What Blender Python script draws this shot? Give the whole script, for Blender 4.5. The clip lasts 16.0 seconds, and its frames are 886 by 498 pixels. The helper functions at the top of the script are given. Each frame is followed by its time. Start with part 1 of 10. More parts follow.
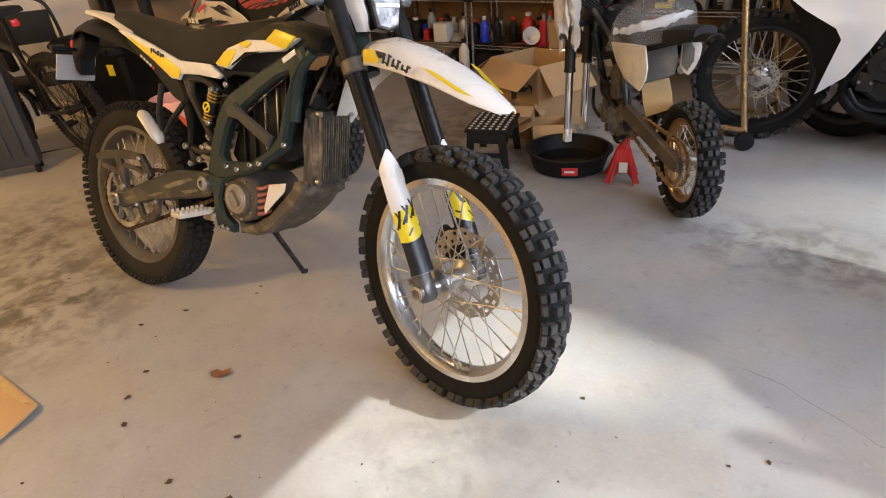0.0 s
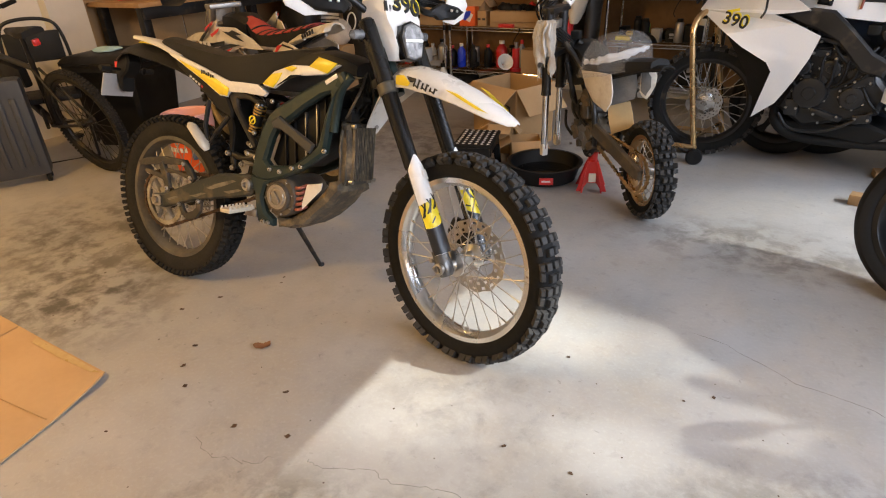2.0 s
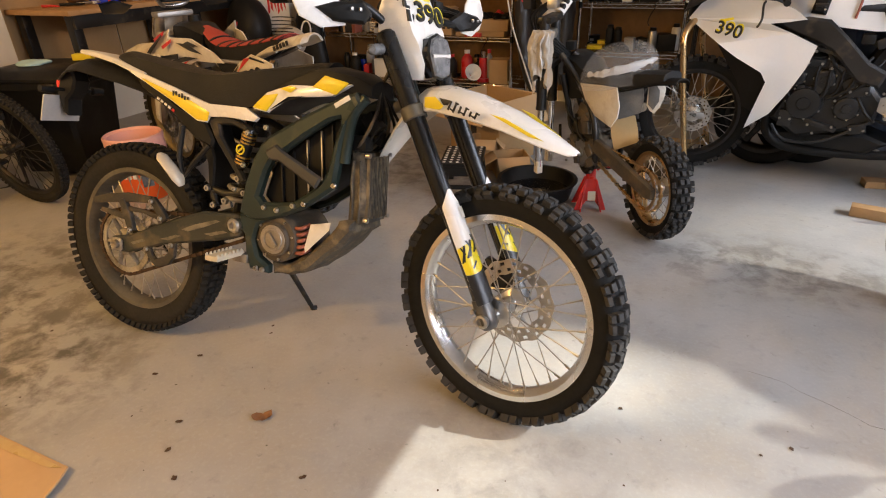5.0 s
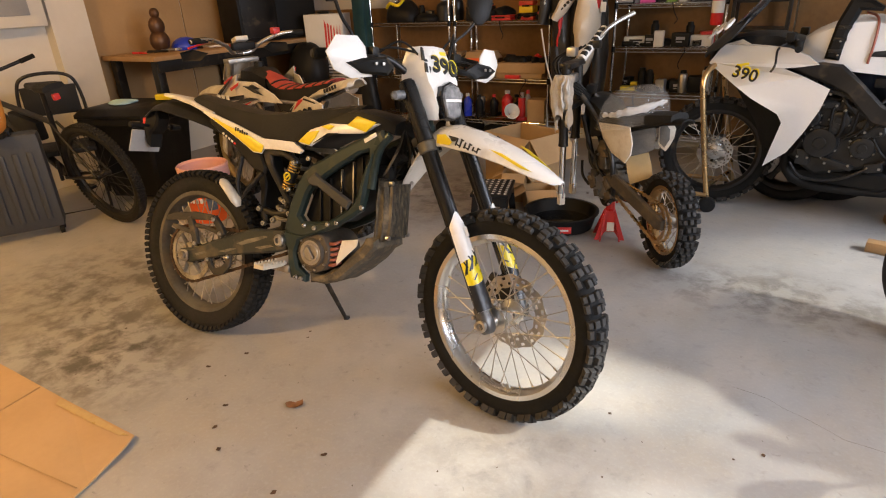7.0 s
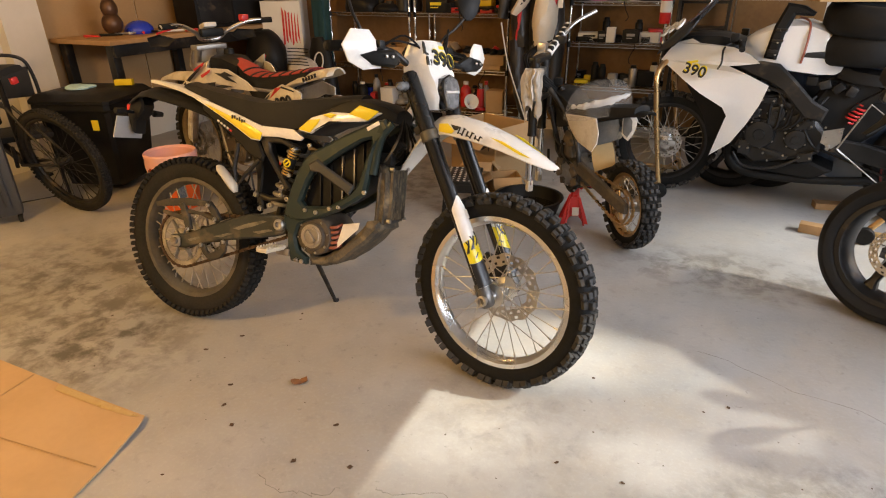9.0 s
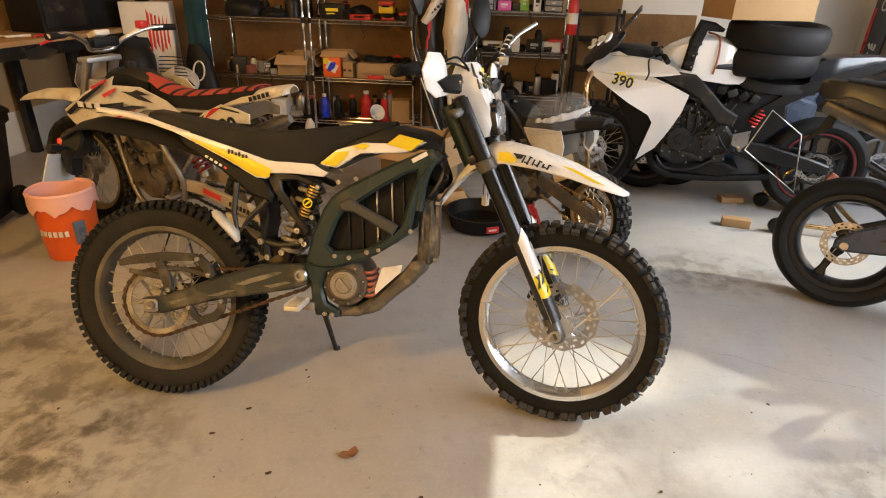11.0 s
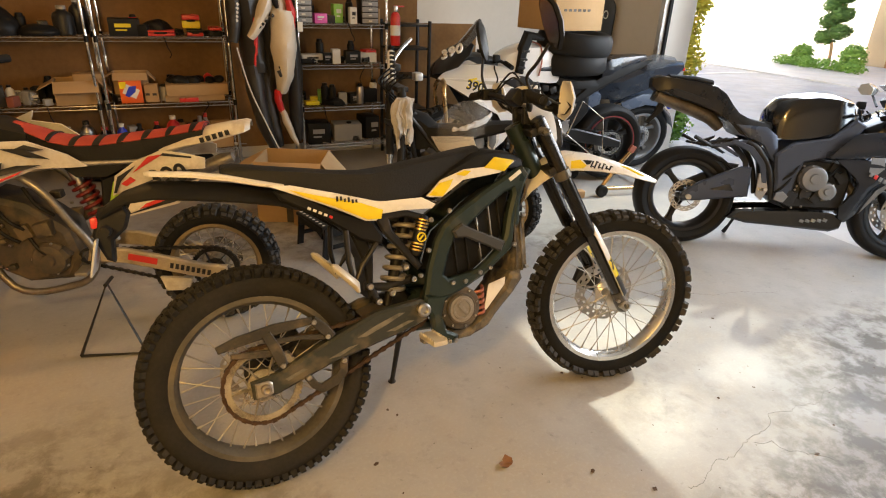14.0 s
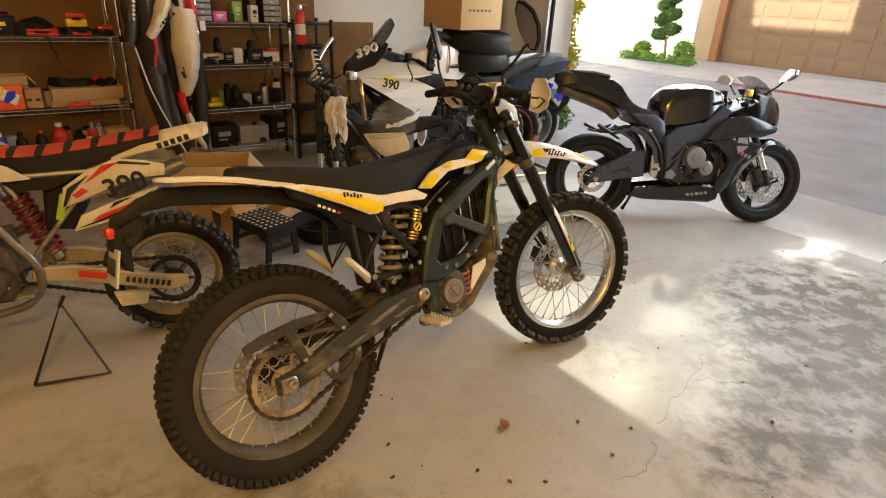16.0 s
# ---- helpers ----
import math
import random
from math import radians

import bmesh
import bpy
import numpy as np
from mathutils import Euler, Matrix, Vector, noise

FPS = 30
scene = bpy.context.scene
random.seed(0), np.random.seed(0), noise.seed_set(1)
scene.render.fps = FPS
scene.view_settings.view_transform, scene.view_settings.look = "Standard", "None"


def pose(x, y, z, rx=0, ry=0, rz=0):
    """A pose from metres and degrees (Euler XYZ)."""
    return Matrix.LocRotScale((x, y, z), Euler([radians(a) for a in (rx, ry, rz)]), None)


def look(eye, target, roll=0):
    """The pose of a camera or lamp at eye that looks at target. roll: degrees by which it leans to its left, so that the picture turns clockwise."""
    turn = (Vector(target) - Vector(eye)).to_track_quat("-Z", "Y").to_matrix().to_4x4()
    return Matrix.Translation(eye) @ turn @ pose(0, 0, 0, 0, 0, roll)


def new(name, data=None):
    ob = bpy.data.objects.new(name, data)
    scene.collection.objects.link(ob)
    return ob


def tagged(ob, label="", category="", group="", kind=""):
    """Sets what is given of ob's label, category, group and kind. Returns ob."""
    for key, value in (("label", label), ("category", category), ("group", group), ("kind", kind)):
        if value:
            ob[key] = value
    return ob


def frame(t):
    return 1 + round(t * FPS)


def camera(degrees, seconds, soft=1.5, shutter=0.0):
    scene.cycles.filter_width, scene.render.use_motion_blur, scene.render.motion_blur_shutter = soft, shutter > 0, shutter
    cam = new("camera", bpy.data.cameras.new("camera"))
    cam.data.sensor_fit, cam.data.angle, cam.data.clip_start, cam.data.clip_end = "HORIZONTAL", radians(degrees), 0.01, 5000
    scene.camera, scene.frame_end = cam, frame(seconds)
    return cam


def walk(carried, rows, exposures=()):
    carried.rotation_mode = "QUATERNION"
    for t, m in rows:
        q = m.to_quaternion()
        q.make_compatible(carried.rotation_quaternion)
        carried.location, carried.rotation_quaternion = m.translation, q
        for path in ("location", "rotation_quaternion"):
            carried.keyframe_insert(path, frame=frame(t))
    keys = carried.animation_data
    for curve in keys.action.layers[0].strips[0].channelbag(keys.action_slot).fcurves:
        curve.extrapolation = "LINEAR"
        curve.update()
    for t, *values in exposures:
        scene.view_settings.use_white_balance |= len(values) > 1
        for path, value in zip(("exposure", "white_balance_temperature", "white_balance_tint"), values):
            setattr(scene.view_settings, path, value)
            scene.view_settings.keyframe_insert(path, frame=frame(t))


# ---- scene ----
cam = camera(74.7, 16.0, soft=1.1)
PATH = [
    (0, (0.322, 0.113, 1.219), (-0.758, 1.582, 0.179), -4.6),
    (0.5, (0.316, 0.018, 1.242), (-0.738, 1.521, 0.224), -4.1),
    (1, (0.303, -0.119, 1.281), (-0.723, 1.413, 0.276), -3.5),
    (1.5, (0.320, -0.207, 1.303), (-0.686, 1.345, 0.309), -3.0),
    (2, (0.396, -0.291, 1.316), (-0.588, 1.282, 0.330), -2.7),
    (2.5, (0.410, -0.313, 1.309), (-0.542, 1.281, 0.327), -2.6),
    (3, (0.290, -0.251, 1.296), (-0.612, 1.368, 0.309), -2.3),
    (3.2, (0.246, -0.218, 1.287), (-0.646, 1.410, 0.306), -2.5),
    (5.3, (-0.033, -0.166, 1.315), (-0.823, 1.521, 0.347), -1.8),
    (5.5, (-0.045, -0.245, 1.331), (-0.845, 1.444, 0.372), -1.8),
    (6, (-0.035, -0.358, 1.370), (-0.885, 1.329, 0.453), -2.2),
    (6.5, (0.067, -0.370, 1.376), (-0.853, 1.300, 0.495), -2.6),
    (7, (0.244, -0.347, 1.366), (-0.741, 1.300, 0.512), -2.7),
    (7.5, (0.340, -0.363, 1.379), (-0.677, 1.274, 0.543), -2.6),
    (8, (0.356, -0.411, 1.390), (-0.627, 1.244, 0.550), -2.2),
    (8.5, (0.281, -0.473, 1.390), (-0.616, 1.220, 0.530), -1.5),
    (9, (0.122, -0.572, 1.404), (-0.663, 1.159, 0.511), -0.7),
    (9.2, (0.060, -0.600, 1.412), (-0.675, 1.147, 0.506), -0.4),
    (11.3, (-0.794, -0.562, 1.443), (-0.924, 1.340, 0.561), 1.5),
    (11.5, (-0.877, -0.541, 1.437), (-0.942, 1.365, 0.558), 1.5),
    (12, (-1.092, -0.528, 1.456), (-0.969, 1.386, 0.601), 1.4),
    (12.5, (-1.363, -0.585, 1.479), (-1.066, 1.309, 0.624), 1.5),
    (13, (-1.569, -0.527, 1.472), (-1.095, 1.337, 0.627), 1.4),
    (13.5, (-1.763, -0.469, 1.498), (-1.105, 1.336, 0.651), 1.8),
    (14, (-2.004, -0.467, 1.504), (-1.203, 1.275, 0.648), 2.3),
    (14.5, (-2.119, -0.446, 1.509), (-1.194, 1.235, 0.655), 2.6),
    (15, (-2.144, -0.376, 1.496), (-1.103, 1.238, 0.648), 2.9),
    (15.5, (-2.310, -0.343, 1.504), (-1.167, 1.201, 0.657), 3.3),
    (16, (-2.443, -0.386, 1.514), (-1.251, 1.120, 0.668), 3.2),
]
# seconds, stops, kelvin and tint: the clip's camera drifts a little warmer on the way
TONE = [(0, 1.16, 6050, 17), (3, 1.14, 6350, 18), (7, 1.12, 6600, 19), (9, 1.14, 6700, 17), (12.5, 1.28, 6750, 14), (14.5, 1.2, 6700, 12), (16, 1.05, 7200, 12)]
walk(cam, [(t, look(eye, target, roll)) for t, eye, target, roll in PATH], TONE)

# ---- light ----
world = bpy.data.worlds.new("world")
scene.world = world
world.use_nodes = True
wn = world.node_tree
sky = wn.nodes.new("ShaderNodeTexSky")
sky.sky_type = "NISHITA"
sky.sun_disc = False
SUN_ELEV, SUN_AZ = 25.0, 176.0          # degrees; the azimuth is the compass angle from +x, counter-clockwise
sky.sun_elevation = radians(SUN_ELEV)
sky.sun_rotation = radians(90.0 - SUN_AZ)
sky.dust_density = 1.5
bg = wn.nodes["Background"]
bg.inputs["Strength"].default_value = 0.21
wn.links.new(sky.outputs["Color"], bg.inputs["Color"])


def lamp(name, kind, energy, color, m, **more):
    data = bpy.data.lights.new(name, kind)
    data.energy, data.color = energy, color
    for key, value in more.items():
        if key == "size":
            data.size = value
        elif key == "size_y":
            data.shape, data.size_y = "RECTANGLE", value
        elif key == "radius":
            data.shadow_soft_size = value
        elif key == "spot":
            data.spot_size, data.spot_blend = radians(value[0]), value[1]
        elif key == "angle":
            data.angle = radians(value)
    ob = new(name, data)
    ob.matrix_world = m
    return ob


def sun_dir():
    e, a = radians(SUN_ELEV), radians(SUN_AZ)
    return Vector((math.cos(e) * math.cos(a), math.cos(e) * math.sin(a), math.sin(e)))


lamp("sun", "SUN", 5.0, (1.0, 0.95, 0.87), look(sun_dir() * 30, (0, 0, 0)), angle=0.6)
# daylight from the open garage door
lamp("door_daylight", "AREA", 73, (0.80, 0.90, 1.0), look((2.45, 1.3, 1.68), (0.0, 1.3, 1.45)), size=4.2, size_y=1.0)
# spot lamps for sun thrown back by assumed, unbuilt upstairs windows across the lane; the edge of the door opening cuts
# it off
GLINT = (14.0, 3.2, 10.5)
# each added spot brightens one place on the floor
for name, watts, aim, cone, blend in (("assumed_window_glint", 4200, (-0.34, 1.04, 0), 4.7, 0.45), ("assumed_window_glint", 8500, (-0.58, 0.84, 0), 1.7, 0.9), ("assumed_window_glint", 8500, (-0.36, 1.40, 0), 1.9, 0.9),
                                      ("assumed_window_glint", 5200, (0.14, 0.96, 0), 1.1, 1.0), ("assumed_window_glint", 3000, (0.05, 1.45, 0), 1.6, 0.9), ("assumed_window_glint", 9000, (1.85, 0.90, 0), 2.2, 0.9),
                                      ("assumed_window_glint", 5600, (0.9, 2.78, 0), 4.8, 0.85)):
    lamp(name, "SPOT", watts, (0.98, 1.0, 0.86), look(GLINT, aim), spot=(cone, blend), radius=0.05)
# warm bulbs assumed on the unseen garage ceiling
lamp("assumed_ceiling_bulb", "POINT", 87, (1.0, 0.60, 0.17), pose(-2.7, -1.0, 2.45), radius=0.07)
# weaker second bulb, added to light the racks
lamp("assumed_ceiling_bulb", "POINT", 11, (1.0, 0.54, 0.15), pose(-2.9, 2.6, 2.5), radius=0.07)

# ---- materials ----
def material(name, color, rough=0.5, metal=0.0, second=None, scale=6.0, amount=0.5, bump=0.0, bump_scale=60.0,
             spec=0.5, coat=0.0, dirt=None, dirt_amount=0.0, dirt_scale=9.0, rough_var=0.12):
    """A surface with a broad stain noise, a fine grain, worn gloss and a fine relief."""
    m = bpy.data.materials.new(name)
    m.use_nodes = True
    t = m.node_tree
    n, ln = t.nodes, t.links
    b = n["Principled BSDF"]
    tc = n.new("ShaderNodeTexCoord")
    info = n.new("ShaderNodeObjectInfo")
    shift = n.new("ShaderNodeVectorMath")
    shift.operation = "MULTIPLY_ADD"
    shift.inputs[1].default_value = (7.0, 5.0, 3.0)
    ln.new(info.outputs["Random"], shift.inputs[0])
    ln.new(tc.outputs["Object"], shift.inputs[2])

    def tex(sc, detail=4.0):
        x = n.new("ShaderNodeTexNoise")
        x.inputs["Scale"].default_value, x.inputs["Detail"].default_value = sc, detail
        ln.new(shift.outputs[0], x.inputs["Vector"])
        return x

    def ramp(src, lo, hi):
        r = n.new("ShaderNodeMapRange")
        r.inputs["From Min"].default_value, r.inputs["From Max"].default_value = lo, hi
        ln.new(src, r.inputs["Value"])
        return r

    second = second or tuple(c * 0.72 for c in color[:3])
    a = tex(scale)
    fine = tex(scale * 14, 2.0)
    mixf = n.new("ShaderNodeMath")
    mixf.operation = "MULTIPLY_ADD"
    mixf.inputs[1].default_value = 0.35
    ln.new(fine.outputs["Fac"], mixf.inputs[0])
    ln.new(a.outputs["Fac"], mixf.inputs[2])
    r = ramp(mixf.outputs[0], 0.5, 0.9)
    r.inputs["To Max"].default_value = amount
    mx = n.new("ShaderNodeMix")
    mx.data_type = "RGBA"
    mx.inputs["A"].default_value = (*color[:3], 1)
    mx.inputs["B"].default_value = (*second[:3], 1)
    ln.new(r.outputs[0], mx.inputs["Factor"])
    out = mx.outputs["Result"]
    rr = ramp(a.outputs["Fac"], 0.3, 0.7)
    rr.inputs["To Min"].default_value = max(rough - rough_var, 0.03)
    rr.inputs["To Max"].default_value = min(rough + rough_var, 1.0)
    rough_out = rr.outputs[0]
    if dirt:
        d = tex(dirt_scale, 6.0)
        dr = ramp(d.outputs["Fac"], 0.62 - 0.3 * dirt_amount, 0.72 - 0.1 * dirt_amount)
        dr.inputs["To Max"].default_value = min(1.0, 0.45 + 0.5 * dirt_amount)
        m2 = n.new("ShaderNodeMix")
        m2.data_type = "RGBA"
        m2.inputs["B"].default_value = (*dirt, 1)
        ln.new(dr.outputs[0], m2.inputs["Factor"])
        ln.new(out, m2.inputs["A"])
        out = m2.outputs["Result"]
        m3 = n.new("ShaderNodeMix")
        m3.inputs["B"].default_value = 0.9
        ln.new(dr.outputs[0], m3.inputs["Factor"])
        ln.new(rough_out, m3.inputs["A"])
        rough_out = m3.outputs["Result"]
    ln.new(out, b.inputs["Base Color"])
    ln.new(rough_out, b.inputs["Roughness"])
    b.inputs["Metallic"].default_value = metal
    b.inputs["Specular IOR Level"].default_value = spec
    b.inputs["Coat Weight"].default_value = coat
    b.inputs["Coat Roughness"].default_value = 0.08
    if bump:
        bt = tex(bump_scale, 5.0)
        bp = n.new("ShaderNodeBump")
        bp.inputs["Strength"].default_value = bump
        bp.inputs["Distance"].default_value = 0.004
        ln.new(bt.outputs["Fac"], bp.inputs["Height"])
        ln.new(bp.outputs[0], b.inputs["Normal"])
    return m


MUD = (0.16, 0.11, 0.06)
RUBBER = material("rubber", (0.011, 0.011, 0.011), 0.8, second=(0.026, 0.024, 0.02), amount=0.6, bump=0.25, spec=0.12)
RUBBER_DUSTY = material("rubber_dusty", (0.0189, 0.0182, 0.0175), 0.88, second=(0.0405, 0.0365, 0.0311), amount=0.8, bump=0.3, spec=0.12)
TREAD_WORN = material("worn_tread", (0.026, 0.025, 0.024), 0.7, second=(0.06, 0.055, 0.048), scale=22, amount=0.8, bump=0.4, spec=0.3)
ROAD_RUBBER = material("road_rubber", (0.01, 0.01, 0.01), 0.62, second=(0.02, 0.019, 0.018), bump=0.1, spec=0.2)
ALU = material("aluminium", (0.72, 0.71, 0.69), 0.3, 1.0, second=(0.45, 0.44, 0.42), bump=0.05)
ALU_DULL = material("dull_aluminium", (0.5, 0.48, 0.45), 0.45, 1.0, second=(0.28, 0.25, 0.2), dirt=MUD, dirt_amount=0.35)
STEEL = material("steel", (0.55, 0.53, 0.5), 0.32, 1.0, second=(0.35, 0.33, 0.3))
CHROME = material("chrome", (0.85, 0.85, 0.84), 0.12, 1.0, rough_var=0.06)
SPOKE = material("spoke_steel", (0.5, 0.47, 0.42), 0.5, 0.85, second=(0.3, 0.26, 0.2))
BLACK_PLASTIC = material("black_plastic", (0.008, 0.008, 0.008), 0.5, second=(0.018, 0.017, 0.015), bump=0.15, spec=0.2)
BLACK_GLOSS = material("black_gloss", (0.004, 0.004, 0.0045), 0.14, coat=0.7, rough_var=0.06)
BLACK_METAL = material("black_metal", (0.012, 0.012, 0.012), 0.4, 0.3, second=(0.028, 0.025, 0.022), dirt=(0.14, 0.1, 0.06), dirt_amount=0.08)
GREEN_FRAME = material("green_frame", (0.018, 0.032, 0.028), 0.36, 0.3, second=(0.03, 0.044, 0.038), dirt=(0.13, 0.11, 0.07), dirt_amount=0.1)
MUDDY_METAL = material("muddy_metal", (0.05, 0.047, 0.04), 0.6, 0.3, second=(0.12, 0.09, 0.06), amount=0.9, dirt=(0.2, 0.15, 0.09), dirt_amount=0.5, dirt_scale=14, bump=0.3)
SEAT_BLACK = material("seat_vinyl", (0.008, 0.008, 0.008), 0.68, second=(0.02, 0.019, 0.017), bump=0.35, bump_scale=180, spec=0.3)
WHITE = material("white_plastic", (0.78, 0.76, 0.72), 0.3, second=(0.62, 0.58, 0.5), dirt=(0.4, 0.32, 0.22), dirt_amount=0.05, coat=0.2)
WHITE_DIRTY = material("dirty_white_plastic", (0.7, 0.66, 0.58), 0.45, second=(0.45, 0.38, 0.28), amount=0.7, dirt=(0.3, 0.22, 0.13), dirt_amount=0.25)
WHITE_GLOSS = material("white_gloss", (0.82, 0.82, 0.81), 0.12, coat=0.6, second=(0.74, 0.74, 0.73), rough_var=0.05)
YELLOW = material("yellow_decal", (0.80, 0.62, 0.015), 0.35, second=(0.68, 0.50, 0.02))
GOLD = material("gold_anodised", (0.78, 0.5, 0.14), 0.28, 1.0)
RED = material("red_plastic", (0.6, 0.03, 0.025), 0.35, second=(0.4, 0.02, 0.02))
BLUE = material("blue_plastic", (0.02, 0.05, 0.55), 0.3)
from mathutils.geometry import tessellate_polygon

# ---- building blocks ----
def mesh_of(bm, smooth=True, angle=40):
    bmesh.ops.recalc_face_normals(bm, faces=bm.faces)
    me = bpy.data.meshes.new("mesh")
    bm.to_mesh(me)
    bm.free()
    if smooth:
        me.polygons.foreach_set("use_smooth", [True] * len(me.polygons))
        me.set_sharp_from_angle(angle=radians(angle))
    return me


def part(name, bm, mat, parent=None, label="", m=None, smooth=True, angle=40, kind=""):
    """Links a bmesh (or a mesh) as one object, under a thing or a part."""
    me = mesh_of(bm, smooth, angle) if isinstance(bm, bmesh.types.BMesh) else bm
    if mat and not me.materials:
        me.materials.append(mat)
    ob = new(name, me)
    if parent:
        ob.parent = parent
    if m is not None:
        ob.matrix_basis = m
    return tagged(ob, label, kind=kind)


def thing(name, m, label, category, group="", kind=""):
    ob = new(name)
    ob.empty_display_size = 0.1
    ob.matrix_basis = m
    return tagged(ob, label, category, group, kind)


def ring_faces(bm, a, b, closed=True):
    n = len(a)
    for i in range(n if closed else n - 1):
        j = (i + 1) % n
        bm.faces.new((a[i], a[j], b[j], b[i]))


def add_loft(bm, rings, cap0=True, cap1=True, closed_rings=False):
    rs = [[bm.verts.new(p) for p in r] for r in rings]
    for a, b in zip(rs, rs[1:]):
        ring_faces(bm, a, b)
    if closed_rings:
        ring_faces(bm, rs[-1], rs[0])
    else:
        if cap0:
            bm.faces.new(rs[0])
        if cap1:
            bm.faces.new(list(reversed(rs[-1])))
    return bm


def add_box(bm, c, s, m=None, bev=0.0):
    """A box with middle c and size s; bev chamfers all its edges."""
    b = bmesh.new()
    bmesh.ops.create_cube(b, size=1.0)
    bmesh.ops.scale(b, vec=s, verts=b.verts)
    if bev:
        bmesh.ops.bevel(b, geom=b.edges[:], offset=bev, segments=2, profile=0.6, affect="EDGES")
    if m is not None:
        b.transform(m)
    bmesh.ops.translate(b, vec=c, verts=b.verts)
    tmp = bpy.data.meshes.new("tmp")
    b.to_mesh(tmp)
    b.free()
    bm.from_mesh(tmp)
    bpy.data.meshes.remove(tmp)
    return bm


def frame_of(d):
    d = Vector(d).normalized()
    ref = Vector((0, 0, 1)) if abs(d.z) < 0.9 else Vector((1, 0, 0))
    u = d.cross(ref).normalized()
    return u, d.cross(u).normalized()


def add_tube(bm, pts, r, n=10, closed=False, caps=True, squash=1.0):
    """A round bar along a line of points; r is one radius or one for each point."""
    pts = [Vector(p) for p in pts]
    rs = r if isinstance(r, (list, tuple)) else [r] * len(pts)
    rings = []
    u = None
    for i, p in enumerate(pts):
        if closed:
            d = pts[(i + 1) % len(pts)] - pts[i - 1]
        else:
            d = pts[min(i + 1, len(pts) - 1)] - pts[max(i - 1, 0)]
        d.normalize()
        if u is None:
            u, v = frame_of(d)
        else:
            u = (u - d * u.dot(d)).normalized()
            v = d.cross(u).normalized()
        rings.append([p + (u * math.cos(6.28318531 * k / n) + v * math.sin(6.28318531 * k / n) * squash) * rs[i] for k in range(n)])
    add_loft(bm, rings, caps, caps, closed)
    return bm


def smooth_line(pts, steps=6, closed=False):
    """A Catmull-Rom line through the points."""
    pts = [Vector(p) for p in pts]
    n = len(pts)
    out = []
    for i in range(n if closed else n - 1):
        g = (lambda k: pts[k % n]) if closed else (lambda k: pts[min(max(k, 0), n - 1)])
        a, b, c, d = g(i - 1), g(i), g(i + 1), g(i + 2)
        for s in range(steps):
            t = s / steps
            out.append(0.5 * ((2 * b) + (c - a) * t + (2 * a - 5 * b + 4 * c - d) * t * t + (3 * b - a - 3 * c + d) * t ** 3))
    if not closed:
        out.append(pts[-1])
    return out


def add_lathe(bm, profile, c=(0, 0, 0), axis="y", n=32, closed=False):
    """Turns (radius, along) pairs round an axis."""
    rings = []
    for r, a in profile:
        ring = []
        for k in range(n):
            w = 6.28318531 * k / n
            x, y = r * math.cos(w), r * math.sin(w)
            q = {"y": (x, a, y), "x": (a, x, y), "z": (x, y, a)}[axis]
            ring.append(Vector(q) + Vector(c))
        rings.append(ring)
    return add_loft(bm, rings, not closed, not closed, closed)


def offset_poly(poly, d):
    n = len(poly)
    area = sum(poly[i][0] * poly[(i + 1) % n][1] - poly[(i + 1) % n][0] * poly[i][1] for i in range(n))
    sgn = 1 if area > 0 else -1
    out = []
    for i in range(n):
        p0, p1, p2 = Vector(poly[i - 1]), Vector(poly[i]), Vector(poly[(i + 1) % n])
        e1, e2 = (p1 - p0), (p2 - p1)
        if e1.length < 1e-6 or e2.length < 1e-6:
            out.append(tuple(p1))
            continue
        n1 = Vector((-e1.y, e1.x)).normalized() * sgn
        n2 = Vector((-e2.y, e2.x)).normalized() * sgn
        k = n1 + n2
        l2 = max(k.length_squared, 0.35)
        k = k * (2.0 / l2) * d
        out.append((p1.x + k.x, p1.y + k.y))
    return out


def add_prism(bm, poly, y0, y1, bev=0.004, m=None, hole=None):
    """A plate: an outline in x and z, from y0 to y1, with chamfered rims, and perhaps a hole with the same number of corners."""
    bev = min(bev, abs(y1 - y0) * 0.45)
    s = 1 if y1 > y0 else -1
    ins = offset_poly(poly, bev)
    tr = (lambda p: m @ Vector(p)) if m is not None else Vector
    rings = [(ins, y0), (poly, y0 + s * bev), (poly, y1 - s * bev), (ins, y1)]
    rs = [[bm.verts.new(tr((x, y, z))) for x, z in pl] for pl, y in rings]
    for a, b in zip(rs, rs[1:]):
        ring_faces(bm, a, b)
    if hole:
        hout = offset_poly(hole, -bev)
        hs = [[bm.verts.new(tr((x, y, z))) for x, z in pl] for pl, y in [(hout, y0), (hole, y0 + s * bev), (hole, y1 - s * bev), (hout, y1)]]
        for a, b in zip(hs, hs[1:]):
            ring_faces(bm, b, a)
        ring_faces(bm, hs[0], rs[0])
        ring_faces(bm, rs[3], hs[3])
    else:
        bm.faces.new(list(reversed(rs[0])))
        bm.faces.new(rs[3])
    return bm


